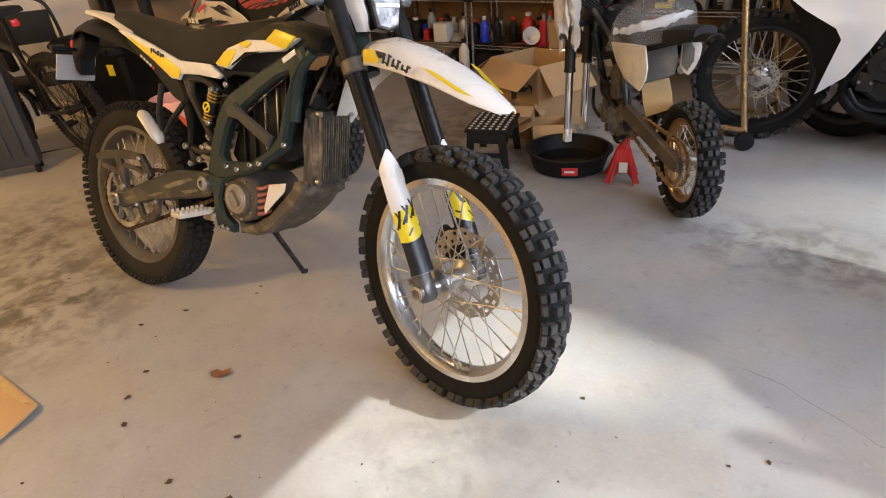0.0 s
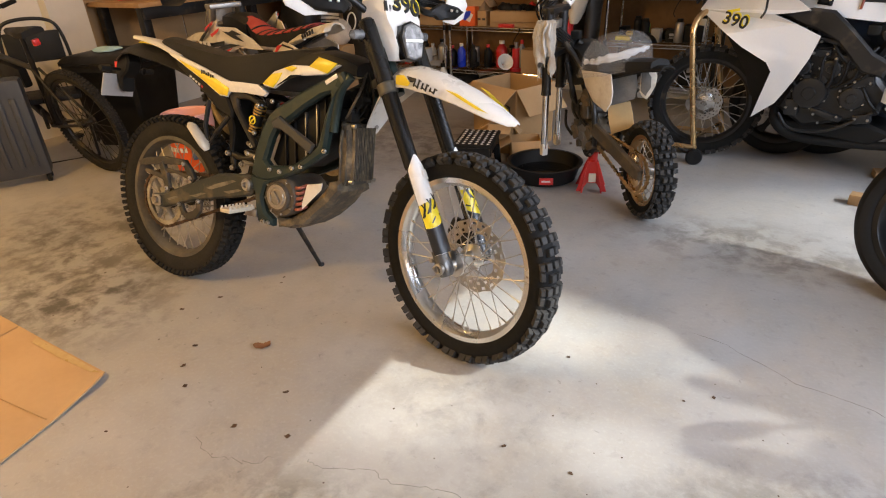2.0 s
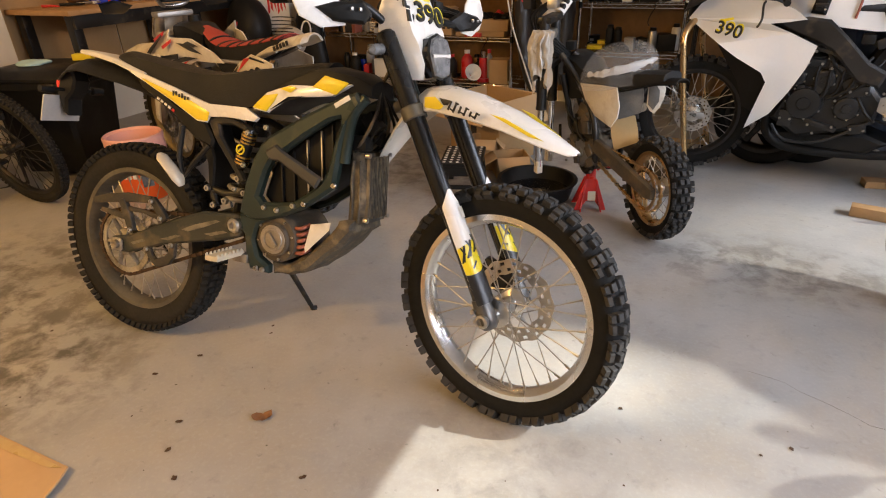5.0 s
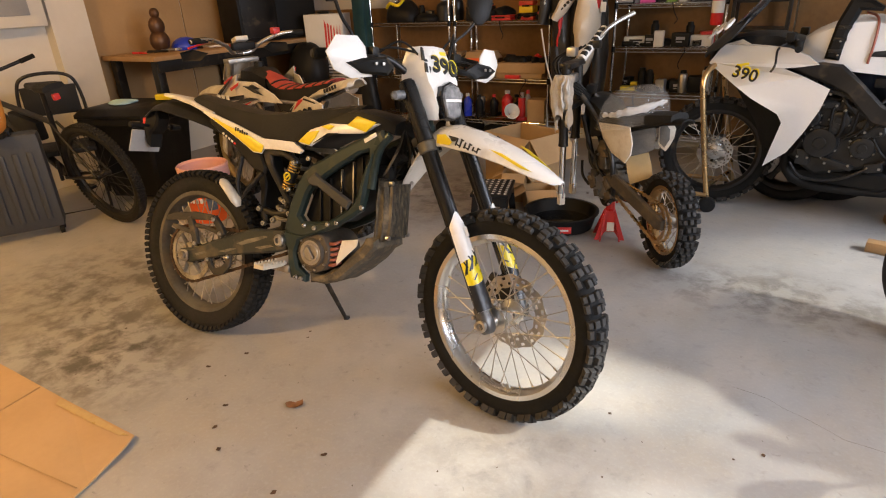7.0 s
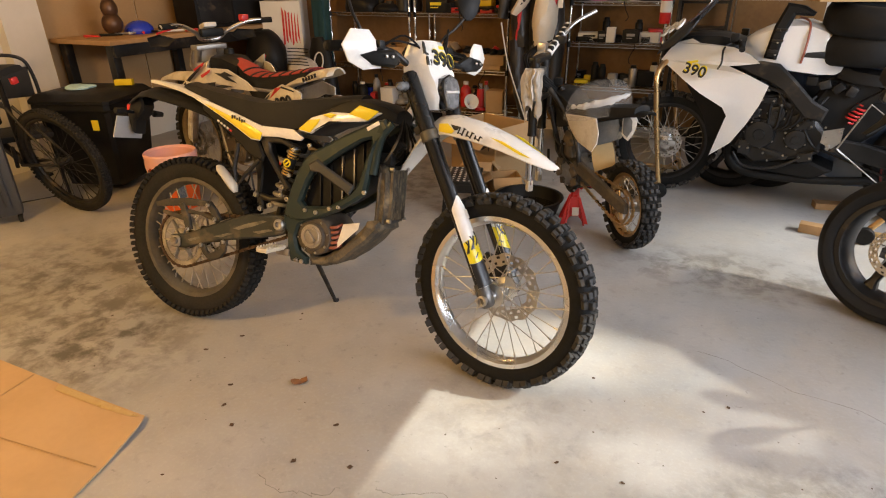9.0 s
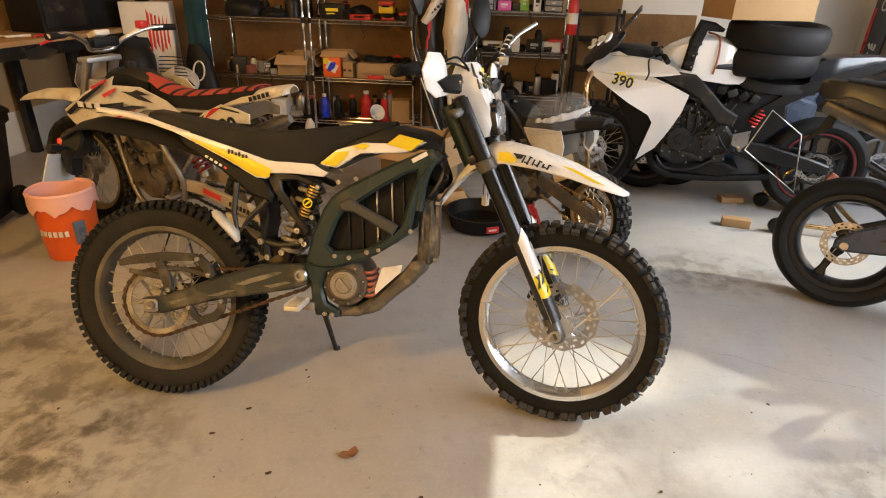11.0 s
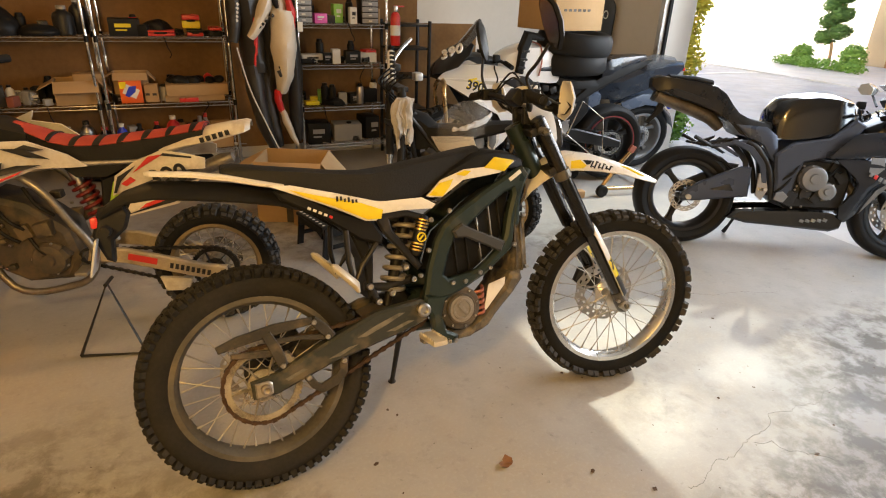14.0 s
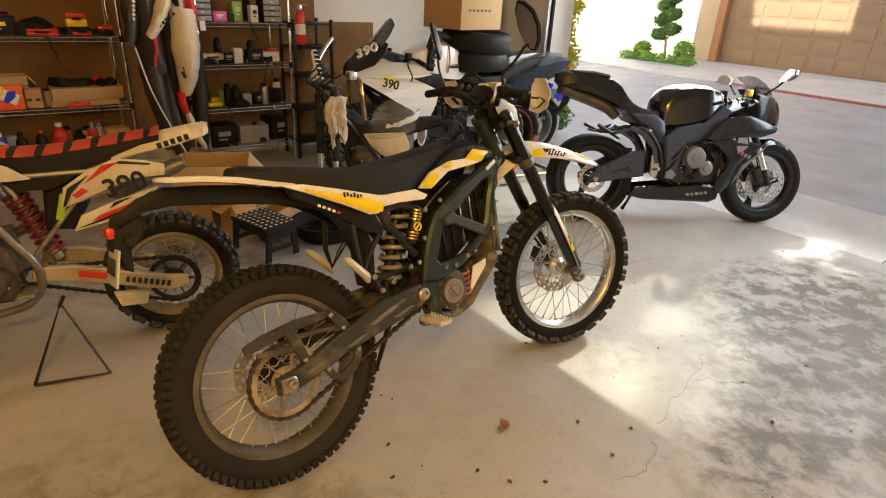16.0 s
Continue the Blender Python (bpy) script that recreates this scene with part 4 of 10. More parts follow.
# frame
out = [(0.964, 0.944), (0.99, 0.915), (0.947, 0.865), (0.925, 0.799), (0.912, 0.719), (0.900, 0.660), (0.858, 0.630), (0.789, 0.584), (0.715, 0.552), (0.652, 0.530), (0.600, 0.525),
       (0.549, 0.545), (0.572, 0.64), (0.605, 0.724), (0.634, 0.770), (0.67, 0.800), (0.805, 0.874), (0.914, 0.926)]
inn = [(0.915, 0.868), (0.918, 0.850), (0.905, 0.815), (0.893, 0.78), (0.876, 0.71), (0.862, 0.685), (0.836, 0.659), (0.80, 0.632), (0.753, 0.602), (0.69, 0.592), (0.642, 0.588),
       (0.624, 0.607), (0.636, 0.64), (0.655, 0.69), (0.676, 0.725), (0.715, 0.75), (0.80, 0.81), (0.88, 0.858)]
mount = [(0.549, 0.545), (0.541, 0.50), (0.566, 0.475), (0.57, 0.419), (0.585, 0.362), (0.66, 0.357), (0.66, 0.385), (0.622, 0.407), (0.606, 0.463), (0.622, 0.512), (0.655, 0.533)]
for s in (-1, 1):
    fr = part("frame_spar", prism(out, s * 0.082, s * 0.122, 0.010, hole=inn), GREEN_FRAME, EB, "dark green alloy frame spar")
    part("motor_mount", prism(mount, s * 0.08, s * 0.118, 0.009), GREEN_FRAME, fr)
    part("brace", prism([(0.662, 0.752), (0.70, 0.775), (0.728, 0.757), (0.865, 0.69), (0.845, 0.655), (0.712, 0.725), (0.674, 0.727)], s * 0.118, s * 0.134, 0.006), BRACE_GREY, fr, "grey cross brace")
    for c in ((0.652, 0.575), (0.70, 0.572), (0.76, 0.594), (0.80, 0.604), (0.536, 0.62), (0.62, 0.372), (0.645, 0.37), (0.59, 0.80), (0.66, 0.822), (0.905, 0.672), (0.572, 0.70)):
        bolt(fr, (c[0], s * 0.121, c[1]), 0.009, 0.008, s)
    bm = bmesh.new()
    add_lathe(bm, [(0.012, s * 0.115), (0.024, s * 0.115), (0.024, s * 0.13), (0.018, s * 0.136), (0.012, s * 0.136), (0.011, s * 0.125)], (0.536, 0, 0.501), "y", 20)
    part("pivot_bolt", bm, STEEL, fr, "steel swingarm pivot bolt")
    part("frame_label", box((0.925, s * 0.1235, 0.915), (0.055, 0.002, 0.014), 0.0005, Matrix.Rotation(-0.52, 4, "Y")), WHITE, fr)
bat = part("battery", prism([(x, z) for x, z in offset_poly(inn, -0.012)], -0.074, 0.074, 0.012), BLACK_PLASTIC, EB, "ribbed black battery case")
for k, (x0, z0, z1) in enumerate(((0.69, 0.588, 0.725), (0.735, 0.598, 0.757), (0.785, 0.622, 0.795), (0.835, 0.66, 0.826), (0.872, 0.70, 0.848))):
    for s in (-1, 1):
        part("rib", box((x0, s * 0.078, (z0 + z1) / 2), (0.006, 0.012, z1 - z0), 0.002, Matrix.Rotation(-0.06, 4, "Y")), STEEL if k in (2, 3) else BLACK_METAL, bat)
# motor
bm = bmesh.new()
add_lathe(bm, [(0.03, -0.118), (0.052, -0.118), (0.056, -0.112), (0.056, -0.106), (0.074, -0.104), (0.078, -0.098), (0.078, 0.09), (0.07, 0.1), (0.03, 0.1)], (0.682, 0, 0.475), "y", 40)
MOTOR_ALU = material("dusty_motor_alloy", (0.36, 0.33, 0.29), 0.42, 0.6, second=(0.22, 0.18, 0.13), amount=0.8, scale=10)
mo = part("motor", bm, MUDDY_METAL, EB, "round dusty alloy motor casing")
bm = bmesh.new()
add_lathe(bm, [(0.004, -0.1185), (0.028, -0.1185), (0.03, -0.1225), (0.036, -0.1225), (0.038, -0.1195), (0.046, -0.1195), (0.05, -0.112)], (0.682, 0, 0.475), "y", 36)
add_box(bm, (0.682, -0.124, 0.475), (0.05, 0.006, 0.014), Matrix.Rotation(0.9, 4, "Y"), 0.002)
part("motor_cover", bm, MOTOR_ALU, mo, "brushed round motor cover")
for k in range(8):
    a = 6.28318531 * k / 8 + 0.2
    bolt(mo, (0.682 + 0.067 * math.cos(a), -0.103, 0.475 + 0.067 * math.sin(a)), 0.005, 0.006, -1)
for k in range(5):
    part("motor_lead", tube(smooth_line([(0.745, -0.085, 0.515 - 0.02 * k), (0.775, -0.095, 0.52 - 0.02 * k), (0.79, -0.07, 0.53 - 0.02 * k)]), 0.0065, 8), COPPER, mo)
belly = [(0.655, 0.388), (0.722, 0.395), (0.79, 0.437), (0.874, 0.514), (0.905, 0.56), (0.955, 0.57), (0.955, 0.53), (0.90, 0.47), (0.80, 0.385), (0.722, 0.352), (0.66, 0.35)]
part("skid_plate", roughen(prism(belly, -0.088, 0.088, 0.012), 2, 0.008, 28), CAKED, EB, "mud-caked dark skid plate")
part("side_cover", add_panel(bmesh.new(), [(0.807, -0.093, 0.537), (0.877, -0.093, 0.552), (0.872, -0.093, 0.526), (0.787, -0.093, 0.443), (0.785, -0.093, 0.46)], 0.004, 0.002), WHITE, EB, "small white triangular cover")
rad = part("controller_box", roughen(prism([(0.925, 0.785), (0.972, 0.77), (0.982, 0.56), (0.92, 0.545)], -0.07, 0.07, 0.01), 2, 0.009, 30), CAKED, EB, "mud-caked controller box with fins")
for k in range(13):
    part("fin", roughen(box((0.984, -0.060 + 0.010 * k, 0.665), (0.012, 0.004, 0.19), 0.001), 1, 0.002, 60), CAKED, rad)
for y, z in ((-0.066, 0.765), (-0.066, 0.57), (0.066, 0.765), (0.066, 0.57)):
    part("screw", tube([(0.978, y, z), (0.993, y, z)], 0.008, 10), STEEL, rad)
for s in (-1, 1):
    for k in range(2):
        part("side_fin", roughen(box((0.938 + 0.024 * k, s * 0.073, 0.655), (0.006, 0.009, 0.19), 0.002), 2, 0.006, 40), CAKED, rad)
bm = bmesh.new()
for k, p in enumerate(((0.95, -0.05, 0.80), (0.97, 0.02, 0.82), (0.93, 0.05, 0.79), (0.98, -0.03, 0.86))):
    add_box(bm, p, (0.06, 0.05, 0.045), Matrix.Rotation(0.3 * k, 4, "Y"), 0.008)
part("wiring_block", bm, BLACK_PLASTIC, EB)
for k in range(6):
    part("cable", tube(smooth_line([(0.93, -0.06 + 0.02 * k, 0.76), (0.985 + 0.006 * k, -0.08 + 0.03 * k, 0.83), (1.0, -0.05 + 0.02 * k, 0.90), (0.985, 0.0, 0.97), (1.03, 0.01 * k, 1.06)]), 0.005, 7), BLACK_PLASTIC if k % 3 else MUDDY_METAL, EB)
# duct along the front spar
for s in (-1, 1):
    part("spar_cover", tube(smooth_line([(0.99, s * 0.10, 0.93), (0.955, s * 0.105, 0.885), (0.935, s * 0.1, 0.82), (0.925, s * 0.1, 0.74)]), 0.016, 10), GREEN_FRAME, EB)

# rear end
swing = [(-0.038, 0.325), (-0.04, 0.378), (0.042, 0.392), (0.213, 0.463), (0.376, 0.522), (0.54, 0.535), (0.568, 0.505), (0.548, 0.463), (0.505, 0.446), (0.37, 0.418), (0.208, 0.383), (0.038, 0.328)]
for s in (-1, 1):
    sw = part("swingarm", prism(swing, s * 0.072, s * 0.116, 0.008), SWING, EB, "muddy dark green swingarm")
    part("axle_block", prism([(-0.03, 0.332), (-0.03, 0.378), (0.012, 0.38), (0.022, 0.372), (0.022, 0.34), (0.012, 0.332)], s * 0.114, s * 0.126, 0.004), ALU_DULL, sw, "worn alloy axle block")
    bm = bmesh.new()
    add_lathe(bm, [(0.005, s * 0.125), (0.016, s * 0.125), (0.016, s * 0.138), (0.01, s * 0.141), (0.005, s * 0.138)], (0, 0, EB_RR), "y", 14)
    part("axle_nut", bm, ALU_DULL, sw)
SCUFF = material("scuffed_bare_alloy", (0.22, 0.2, 0.155), 0.55, 0.3, second=(0.07, 0.07, 0.055), scale=30, amount=0.9)
for poly in ([(0.30, 0.452), (0.36, 0.478), (0.45, 0.506), (0.47, 0.503), (0.40, 0.474), (0.33, 0.450)], [(0.20, 0.404), (0.27, 0.428), (0.30, 0.43), (0.24, 0.405)], [(0.40, 0.452), (0.48, 0.474), (0.50, 0.470), (0.43, 0.448)], [(0.06, 0.372), (0.12, 0.392), (0.13, 0.386), (0.07, 0.364)]):
    part("scuff", add_panel(bmesh.new(), at_y(poly, -0.1165), 0.001, 0.0004, (0, -1, 0)), SCUFF, EB)
part("swingarm_bridge", box((0.40, 0, 0.475), (0.09, 0.15, 0.06), 0.012, Matrix.Rotation(-0.3, 4, "Y")), MUDDY_METAL, EB)
CHAIN = material("rusty_chain", (0.05, 0.03, 0.018), 0.55, 0.5, second=(0.11, 0.06, 0.03), scale=40, amount=0.8)
part("chain", chain_loop((0, EB_RR), 0.121, (0.52, 0.478), 0.038, -0.086), CHAIN, EB, "rusty drive chain", kind="stuff")


def strut(bm, pts, w, y0, y1, bev=0.003):
    """A flat bar of width w (or one width a point) along a line in the x-z plane, from y0 to y1."""
    ws = w if isinstance(w, (list, tuple)) else [w] * len(pts)
    left, right = [], []
    for k, (x, z) in enumerate(pts):
        ax_, az_ = pts[max(k - 1, 0)]
        bx_, bz_ = pts[min(k + 1, len(pts) - 1)]
        d = math.hypot(bx_ - ax_, bz_ - az_)
        nx, nz_ = -(bz_ - az_) / d * ws[k] / 2, (bx_ - ax_) / d * ws[k] / 2
        left.append((x + nx, z + nz_))
        right.append((x - nx, z - nz_))
    return add_prism(bm, left + right[::-1], y0, y1, bev)


MUDDY_PLASTIC = material("muddy_black_plastic", (0.02, 0.019, 0.016), 0.6, second=(0.06, 0.05, 0.036), amount=0.8, scale=12, dirt=(0.17, 0.13, 0.085), dirt_amount=0.3, dirt_scale=18, bump=0.4)
bm = bmesh.new()
strut(bm, [(-0.121, 0.500), (-0.06, 0.516), (0.05, 0.532), (0.165, 0.537)], [0.022, 0.032, 0.034, 0.022], -0.114, -0.100)
strut(bm, [(0.165, 0.540), (0.196, 0.505), (0.222, 0.470)], [0.026, 0.034, 0.03], -0.116, -0.098)
strut(bm, [(0.022, 0.524), (0.045, 0.47), (0.062, 0.412)], [0.030, 0.036, 0.03], -0.117, -0.099)
strut(bm, [(-0.085, 0.474), (-0.02, 0.466), (0.048, 0.458)], [0.014, 0.022, 0.024], -0.113, -0.101)
strut(bm, [(0.05, 0.492), (0.12, 0.49), (0.2, 0.476)], [0.018, 0.014, 0.02], -0.112, -0.101)
cg = part("chain_guide", bm, MUDDY_PLASTIC, EB, "muddy open chain guard over the sprocket", smooth=False)
for c in ((0.060, 0.416), (0.206, 0.478), (0.168, 0.532)):
    bolt(cg, (c[0], -0.116, c[1]), 0.009, 0.007, -1)
bm = bmesh.new()
strut(bm, [(0.128, 0.366), (0.150, 0.326), (0.172, 0.310), (0.222, 0.328), (0.244, 0.352), (0.254, 0.398)], [0.026, 0.024, 0.03, 0.034, 0.03, 0.024], -0.114, -0.098)
cg = part("chain_guide", bm, MUDDY_PLASTIC, EB, "muddy lower chain guide", smooth=False)
for c in ((0.133, 0.358), (0.250, 0.388)):
    bolt(cg, (c[0], -0.114, c[1]), 0.009, 0.008, -1)
bm = bmesh.new()
add_box(bm, (0.10, 0.075, 0.44), (0.1, 0.045, 0.07), Matrix.Rotation(-0.4, 4, "Y"), 0.012)
part("rear_caliper", bm, BLACK_METAL, EB)
SPRING_GREY = material("dusty_grey_spring", (0.3, 0.28, 0.25), 0.5, 0.3, second=(0.18, 0.15, 0.11), amount=0.8)
part("shock_spring", spring((0.46, -0.02, 0.555), (0.545, -0.02, 0.80), 0.04, 7, 0.0085), SPRING_GREY, EB, "pale grey shock spring")
part("shock_body", tube([(0.445, -0.01, 0.51), (0.48, -0.01, 0.61), (0.55, -0.01, 0.82)], [0.014, 0.02, 0.024], 14), BLACK_METAL, EB)
r0, r1 = Vector((0.532, -0.092, 0.685)), Vector((0.578, -0.092, 0.812))
rv = part("shock_reservoir", tube([r0, r0.lerp(r1, 0.1), r0.lerp(r1, 0.9), r1], [0.014, 0.0205, 0.0205, 0.014], 20), BLACK_METAL, EB, "black shock reservoir with gold rings")
for t in (0.12, 0.2, 0.28, 0.64, 0.72, 0.8, 0.88):
    part("gold_ring", tube([r0.lerp(r1, t), r0.lerp(r1, t + 0.008), r0.lerp(r1, t + 0.042), r0.lerp(r1, t + 0.05)], [0.021, 0.0232, 0.0232, 0.021], 20), GOLD, rv)
bm = bmesh.new()
add_lathe(bm, [(0.012, -0.0222), (0.0165, -0.0222), (0.0165, -0.0252), (0.012, -0.0252)], r0.lerp(r1, 0.48), "y", 24, closed=True)
add_box(bm, r0.lerp(r1, 0.48) + Vector((0, -0.0228, 0)), (0.02, 0.003, 0.006), Matrix.Rotation(-0.7, 4, "Y"), 0.0005)
part("emblem", bm, YELLOW, rv, "yellow ring emblem")
for pts in (((0.36, -0.05, 0.60), (0.44, -0.05, 0.585), (0.53, -0.05, 0.60)), ((0.40, -0.05, 0.54), (0.38, -0.05, 0.60)), ((0.42, 0.05, 0.53), (0.40, 0.05, 0.60))):
    part("linkage", tube(pts, 0.014, 10), BLACK_METAL, EB)
for c in ((0.375, 0.60), (0.53, 0.60), (0.40, 0.545), (0.45, 0.565), (0.505, 0.645)):
    bolt(EB, (c[0], -0.066, c[1]), 0.012, 0.012, -1)
# subframe
loop = [(0.405, 0.83), (0.44, 0.845), (0.51, 0.842), (0.585, 0.815), (0.60, 0.80), (0.585, 0.79), (0.51, 0.817), (0.455, 0.815), (0.462, 0.78), (0.56, 0.648), (0.54, 0.632), (0.43, 0.775)]
for s in (-1, 1):
    part("subframe_loop", prism(loop, s * 0.078, s * 0.098, 0.006), BLACK_METAL, EB)
    part("tail_arm", prism([(0.10, 0.945), (0.16, 0.94), (0.28, 0.868), (0.40, 0.818), (0.43, 0.765), (0.42, 0.738), (0.35, 0.762), (0.245, 0.842), (0.12, 0.915)], s * 0.075, s * 0.098, 0.008), BLACK_PLASTIC, EB, "black tail side cover")
    pb = part("peg_bracket", tube([(0.405, s * 0.09, 0.745), (0.345, s * 0.10, 0.68), (0.312, s * 0.11, 0.63), (0.30, s * 0.115, 0.70), (0.305, s * 0.10, 0.80)], 0.0095, 8), BLACK_METAL, EB)
    part("passenger_peg", tube([(0.318, s * 0.125, 0.605), (0.31, s * 0.13, 0.63), (0.25, s * 0.14, 0.695), (0.24, s * 0.14, 0.705)], [0.012, 0.026, 0.022, 0.01], 10, squash=0.55), IVORY, pb, "folded ivory passenger peg")
    peg = part("foot_peg", box((0.54, s * 0.172, 0.412), (0.050, 0.125, 0.016), 0.004), IVORY, EB, "serrated pale alloy foot peg")
    for k in range(7):
        for q in (-1, 1):
            part("peg_tooth", prism([(0.54 + q * 0.022 - 0.003, 0.418), (0.54 + q * 0.022 + 0.003, 0.418), (0.54 + q * 0.022, 0.428)], s * (0.118 + 0.0175 * k), s * (0.128 + 0.0175 * k), 0.0005), IVORY, peg)
    part("peg_mount", box((0.555, s * 0.105, 0.395), (0.06, 0.04, 0.03), 0.006), ALU_DULL, peg)
part("inner_fender", prism([(0.30, 0.86), (0.37, 0.80), (0.40, 0.70), (0.385, 0.56), (0.37, 0.555), (0.365, 0.68), (0.33, 0.78), (0.27, 0.85)], -0.06, 0.06, 0.006), BLACK_PLASTIC, EB)
part("kickstand", tube([(0.525, 0.10, 0.385), (0.53, 0.13, 0.345), (0.543, 0.315, 0.095), (0.545, 0.325, 0.086)], [0.012, 0.012, 0.009, 0.017], 10), BLACK_METAL, EB, "thin black kickstand leg")
# seat, panels
part("seat", seat_loft(bmesh.new(), [(-0.03, 1.018, 1.005, 0.05), (0.0, 1.022, 0.99, 0.064), (0.10, 1.006, 0.962, 0.08), (0.203, 0.991, 0.935, 0.09), (0.30, 0.976, 0.91, 0.097), (0.396, 0.967, 0.885, 0.102), (0.48, 0.972, 0.872, 0.1),
                                     (0.566, 0.984, 0.875, 0.095), (0.63, 0.992, 0.905, 0.085), (0.70, 1.002, 0.945, 0.074), (0.778, 1.012, 0.985, 0.06), (0.83, 1.016, 1.0, 0.05)]), SEAT_BLACK, EB, "long black vinyl seat")
part("tail_panel", seat_loft(bmesh.new(), [(-0.235, 1.030, 1.022, 0.030), (-0.22, 1.031, 1.018, 0.05), (-0.12, 1.021, 1.006, 0.066), (-0.02, 1.004, 0.987, 0.077), (0.07, 0.979, 0.963, 0.09), (0.135, 0.962, 0.953, 0.097)], 0.003), WHITE, EB, "white tail panel")
part("rear_fender", arch_loft(bmesh.new(), [(0.2, 0.905, 0.085, 0.03), (0.11, 0.95, 0.092, 0.045), (0.0, 0.978, 0.09, 0.05), (-0.12, 0.996, 0.085, 0.05), (-0.22, 1.005, 0.075, 0.045), (-0.29, 0.985, 0.06, 0.03), (-0.36, 0.94, 0.045, 0.02)], 0.006), BLACK_PLASTIC, EB,
     "black rear fender")
hang = part("plate_hanger", prism([(-0.30, 0.96), (-0.36, 0.945), (-0.385, 0.87), (-0.36, 0.80), (-0.34, 0.79), (-0.335, 0.85), (-0.30, 0.88), (-0.285, 0.92)], -0.035, 0.035, 0.008), BLACK_PLASTIC, EB, "black plate hanger with indicators")
part("number_plate", box((-0.385, -0.02, 0.815), (0.006, 0.15, 0.1), 0.002, Matrix.Rotation(0.25, 4, "Y")), PLATE_GREY, hang, "pale plate with plain bars")
for k in range(4):
    part("plate_bar", box((-0.390, -0.065 + 0.03 * k, 0.818), (0.003, 0.018, 0.045), 0.001, Matrix.Rotation(0.25, 4, "Y")), BLACK_DECAL, hang)
for s in (-1, 1):
    part("rear_indicator", tube([(-0.345, s * 0.03, 0.885), (-0.345, s * 0.075, 0.885), (-0.345, s * 0.08, 0.885), (-0.345, s * 0.125, 0.885)], [0.007, 0.007, 0.016, 0.012], 12), BLACK_PLASTIC, hang)
part("tail_light", box((-0.375, 0, 0.905), (0.02, 0.07, 0.03), 0.006), RED, hang, "red tail light")
wp = [(0.085, 0.962), (0.15, 0.958), (0.28, 0.922), (0.428, 0.877), (0.50, 0.878), (0.57, 0.876), (0.618, 0.849), (0.603, 0.836), (0.50, 0.842), (0.421, 0.839), (0.408, 0.82), (0.375, 0.822), (0.28, 0.873), (0.157, 0.931)]
yl = [(0.142, 0.946), (0.266, 0.908), (0.36, 0.882), (0.43, 0.852), (0.421, 0.824), (0.377, 0.827), (0.28, 0.878), (0.18, 0.924)]
fp = [(0.592, 0.880), (0.647, 0.926), (0.735, 0.953), (0.823, 0.954), (0.942, 0.965), (0.88, 0.930), (0.734, 0.926), (0.672, 0.897), (0.645, 0.868), (0.60, 0.874)]
yq = [(0.813, 0.952), (0.855, 0.985), (0.934, 0.968), (0.893, 0.933)]
fy = [(0.596, 0.880), (0.64, 0.917), (0.69, 0.925), (0.675, 0.90), (0.646, 0.871)]
fy2 = [(0.70, 0.94), (0.735, 0.95), (0.76, 0.945), (0.735, 0.93)]
for s in (-1, 1):
    sp = part("side_panel", add_panel(bmesh.new(), at_y(wp, s * 0.109), 0.012, 0.004, (0, s, 0.12), 0.8), WHITE, EB, "white side panel with yellow stripe")
    part("stripe", add_panel(bmesh.new(), at_y(yl, s * 0.1145), 0.002, 0.0025, (0, s, 0.1), 0.85), YELLOW, sp)
    for k in range(6):
        part("mark_bar", box((0.285 + 0.012 * k, s * 0.1165, 0.903 - 0.0032 * k + 0.003 * (k % 2)), (0.0065, 0.0025, 0.016 - 0.003 * (k % 3)), 0.0005), BLACK_DECAL, sp)
    for k in range(5):
        part("mark_bar", box((0.20 + 0.016 * k, s * 0.0995, 0.882 - 0.0085 * k), (0.011, 0.0025, 0.008), 0.0005, Matrix.Rotation(0.5, 4, "Y")), RED if k == 4 else WHITE, sp)
    tp = part("tank_panel", add_panel(bmesh.new(), at_y(fp, s * 0.103), 0.012, 0.004, (0, s, 0.2), 0.8), WHITE, EB, "white and yellow front side panel")
    part("stripe", add_panel(bmesh.new(), at_y(yq, s * 0.1075), 0.003, 0.003, (0, s, 0.3), 0.85), YELLOW, tp)
    part("stripe", add_panel(bmesh.new(), at_y(fy, s * 0.1085), 0.002, 0.002, (0, s, 0.2), 0.85), YELLOW, tp)
    part("stripe", add_panel(bmesh.new(), at_y(fy2, s * 0.1095), 0.002, 0.001, (0, s, 0.2), 0.85), YELLOW, tp)
part("tank_cover", seat_loft(bmesh.new(), [(0.62, 0.905, 0.86, 0.098), (0.70, 0.955, 0.90, 0.1), (0.80, 0.995, 0.93, 0.098), (0.86, 1.0, 0.94, 0.096), (0.95, 0.985, 0.94, 0.085), (0.99, 0.965, 0.93, 0.07)], 0.018), BLACK_PLASTIC, EB, "black tank cover")

# ---- the black sport bike ----
GLASS = bpy.data.materials.new("smoked_screen")
GLASS.use_nodes = True
GLASS.node_tree.nodes["Principled BSDF"].inputs["Base Color"].default_value = (0.12, 0.12, 0.12, 1)
GLASS.node_tree.nodes["Principled BSDF"].inputs["Roughness"].default_value = 0.05
GLASS.node_tree.nodes["Principled BSDF"].inputs["Alpha"].default_value = 0.45
# dark paint whose slight blue cast holds the sky's reflection
DARK_GREY = material("dark_grey_paint", (0.013, 0.016, 0.022), 0.16, coat=0.2, second=(0.02, 0.022, 0.028), rough_var=0.05)
TAIL_BLACK = material("dusty_black_paint", (0.008, 0.008, 0.009), 0.34, second=(0.025, 0.022, 0.018), amount=0.6, scale=9, spec=0.35)
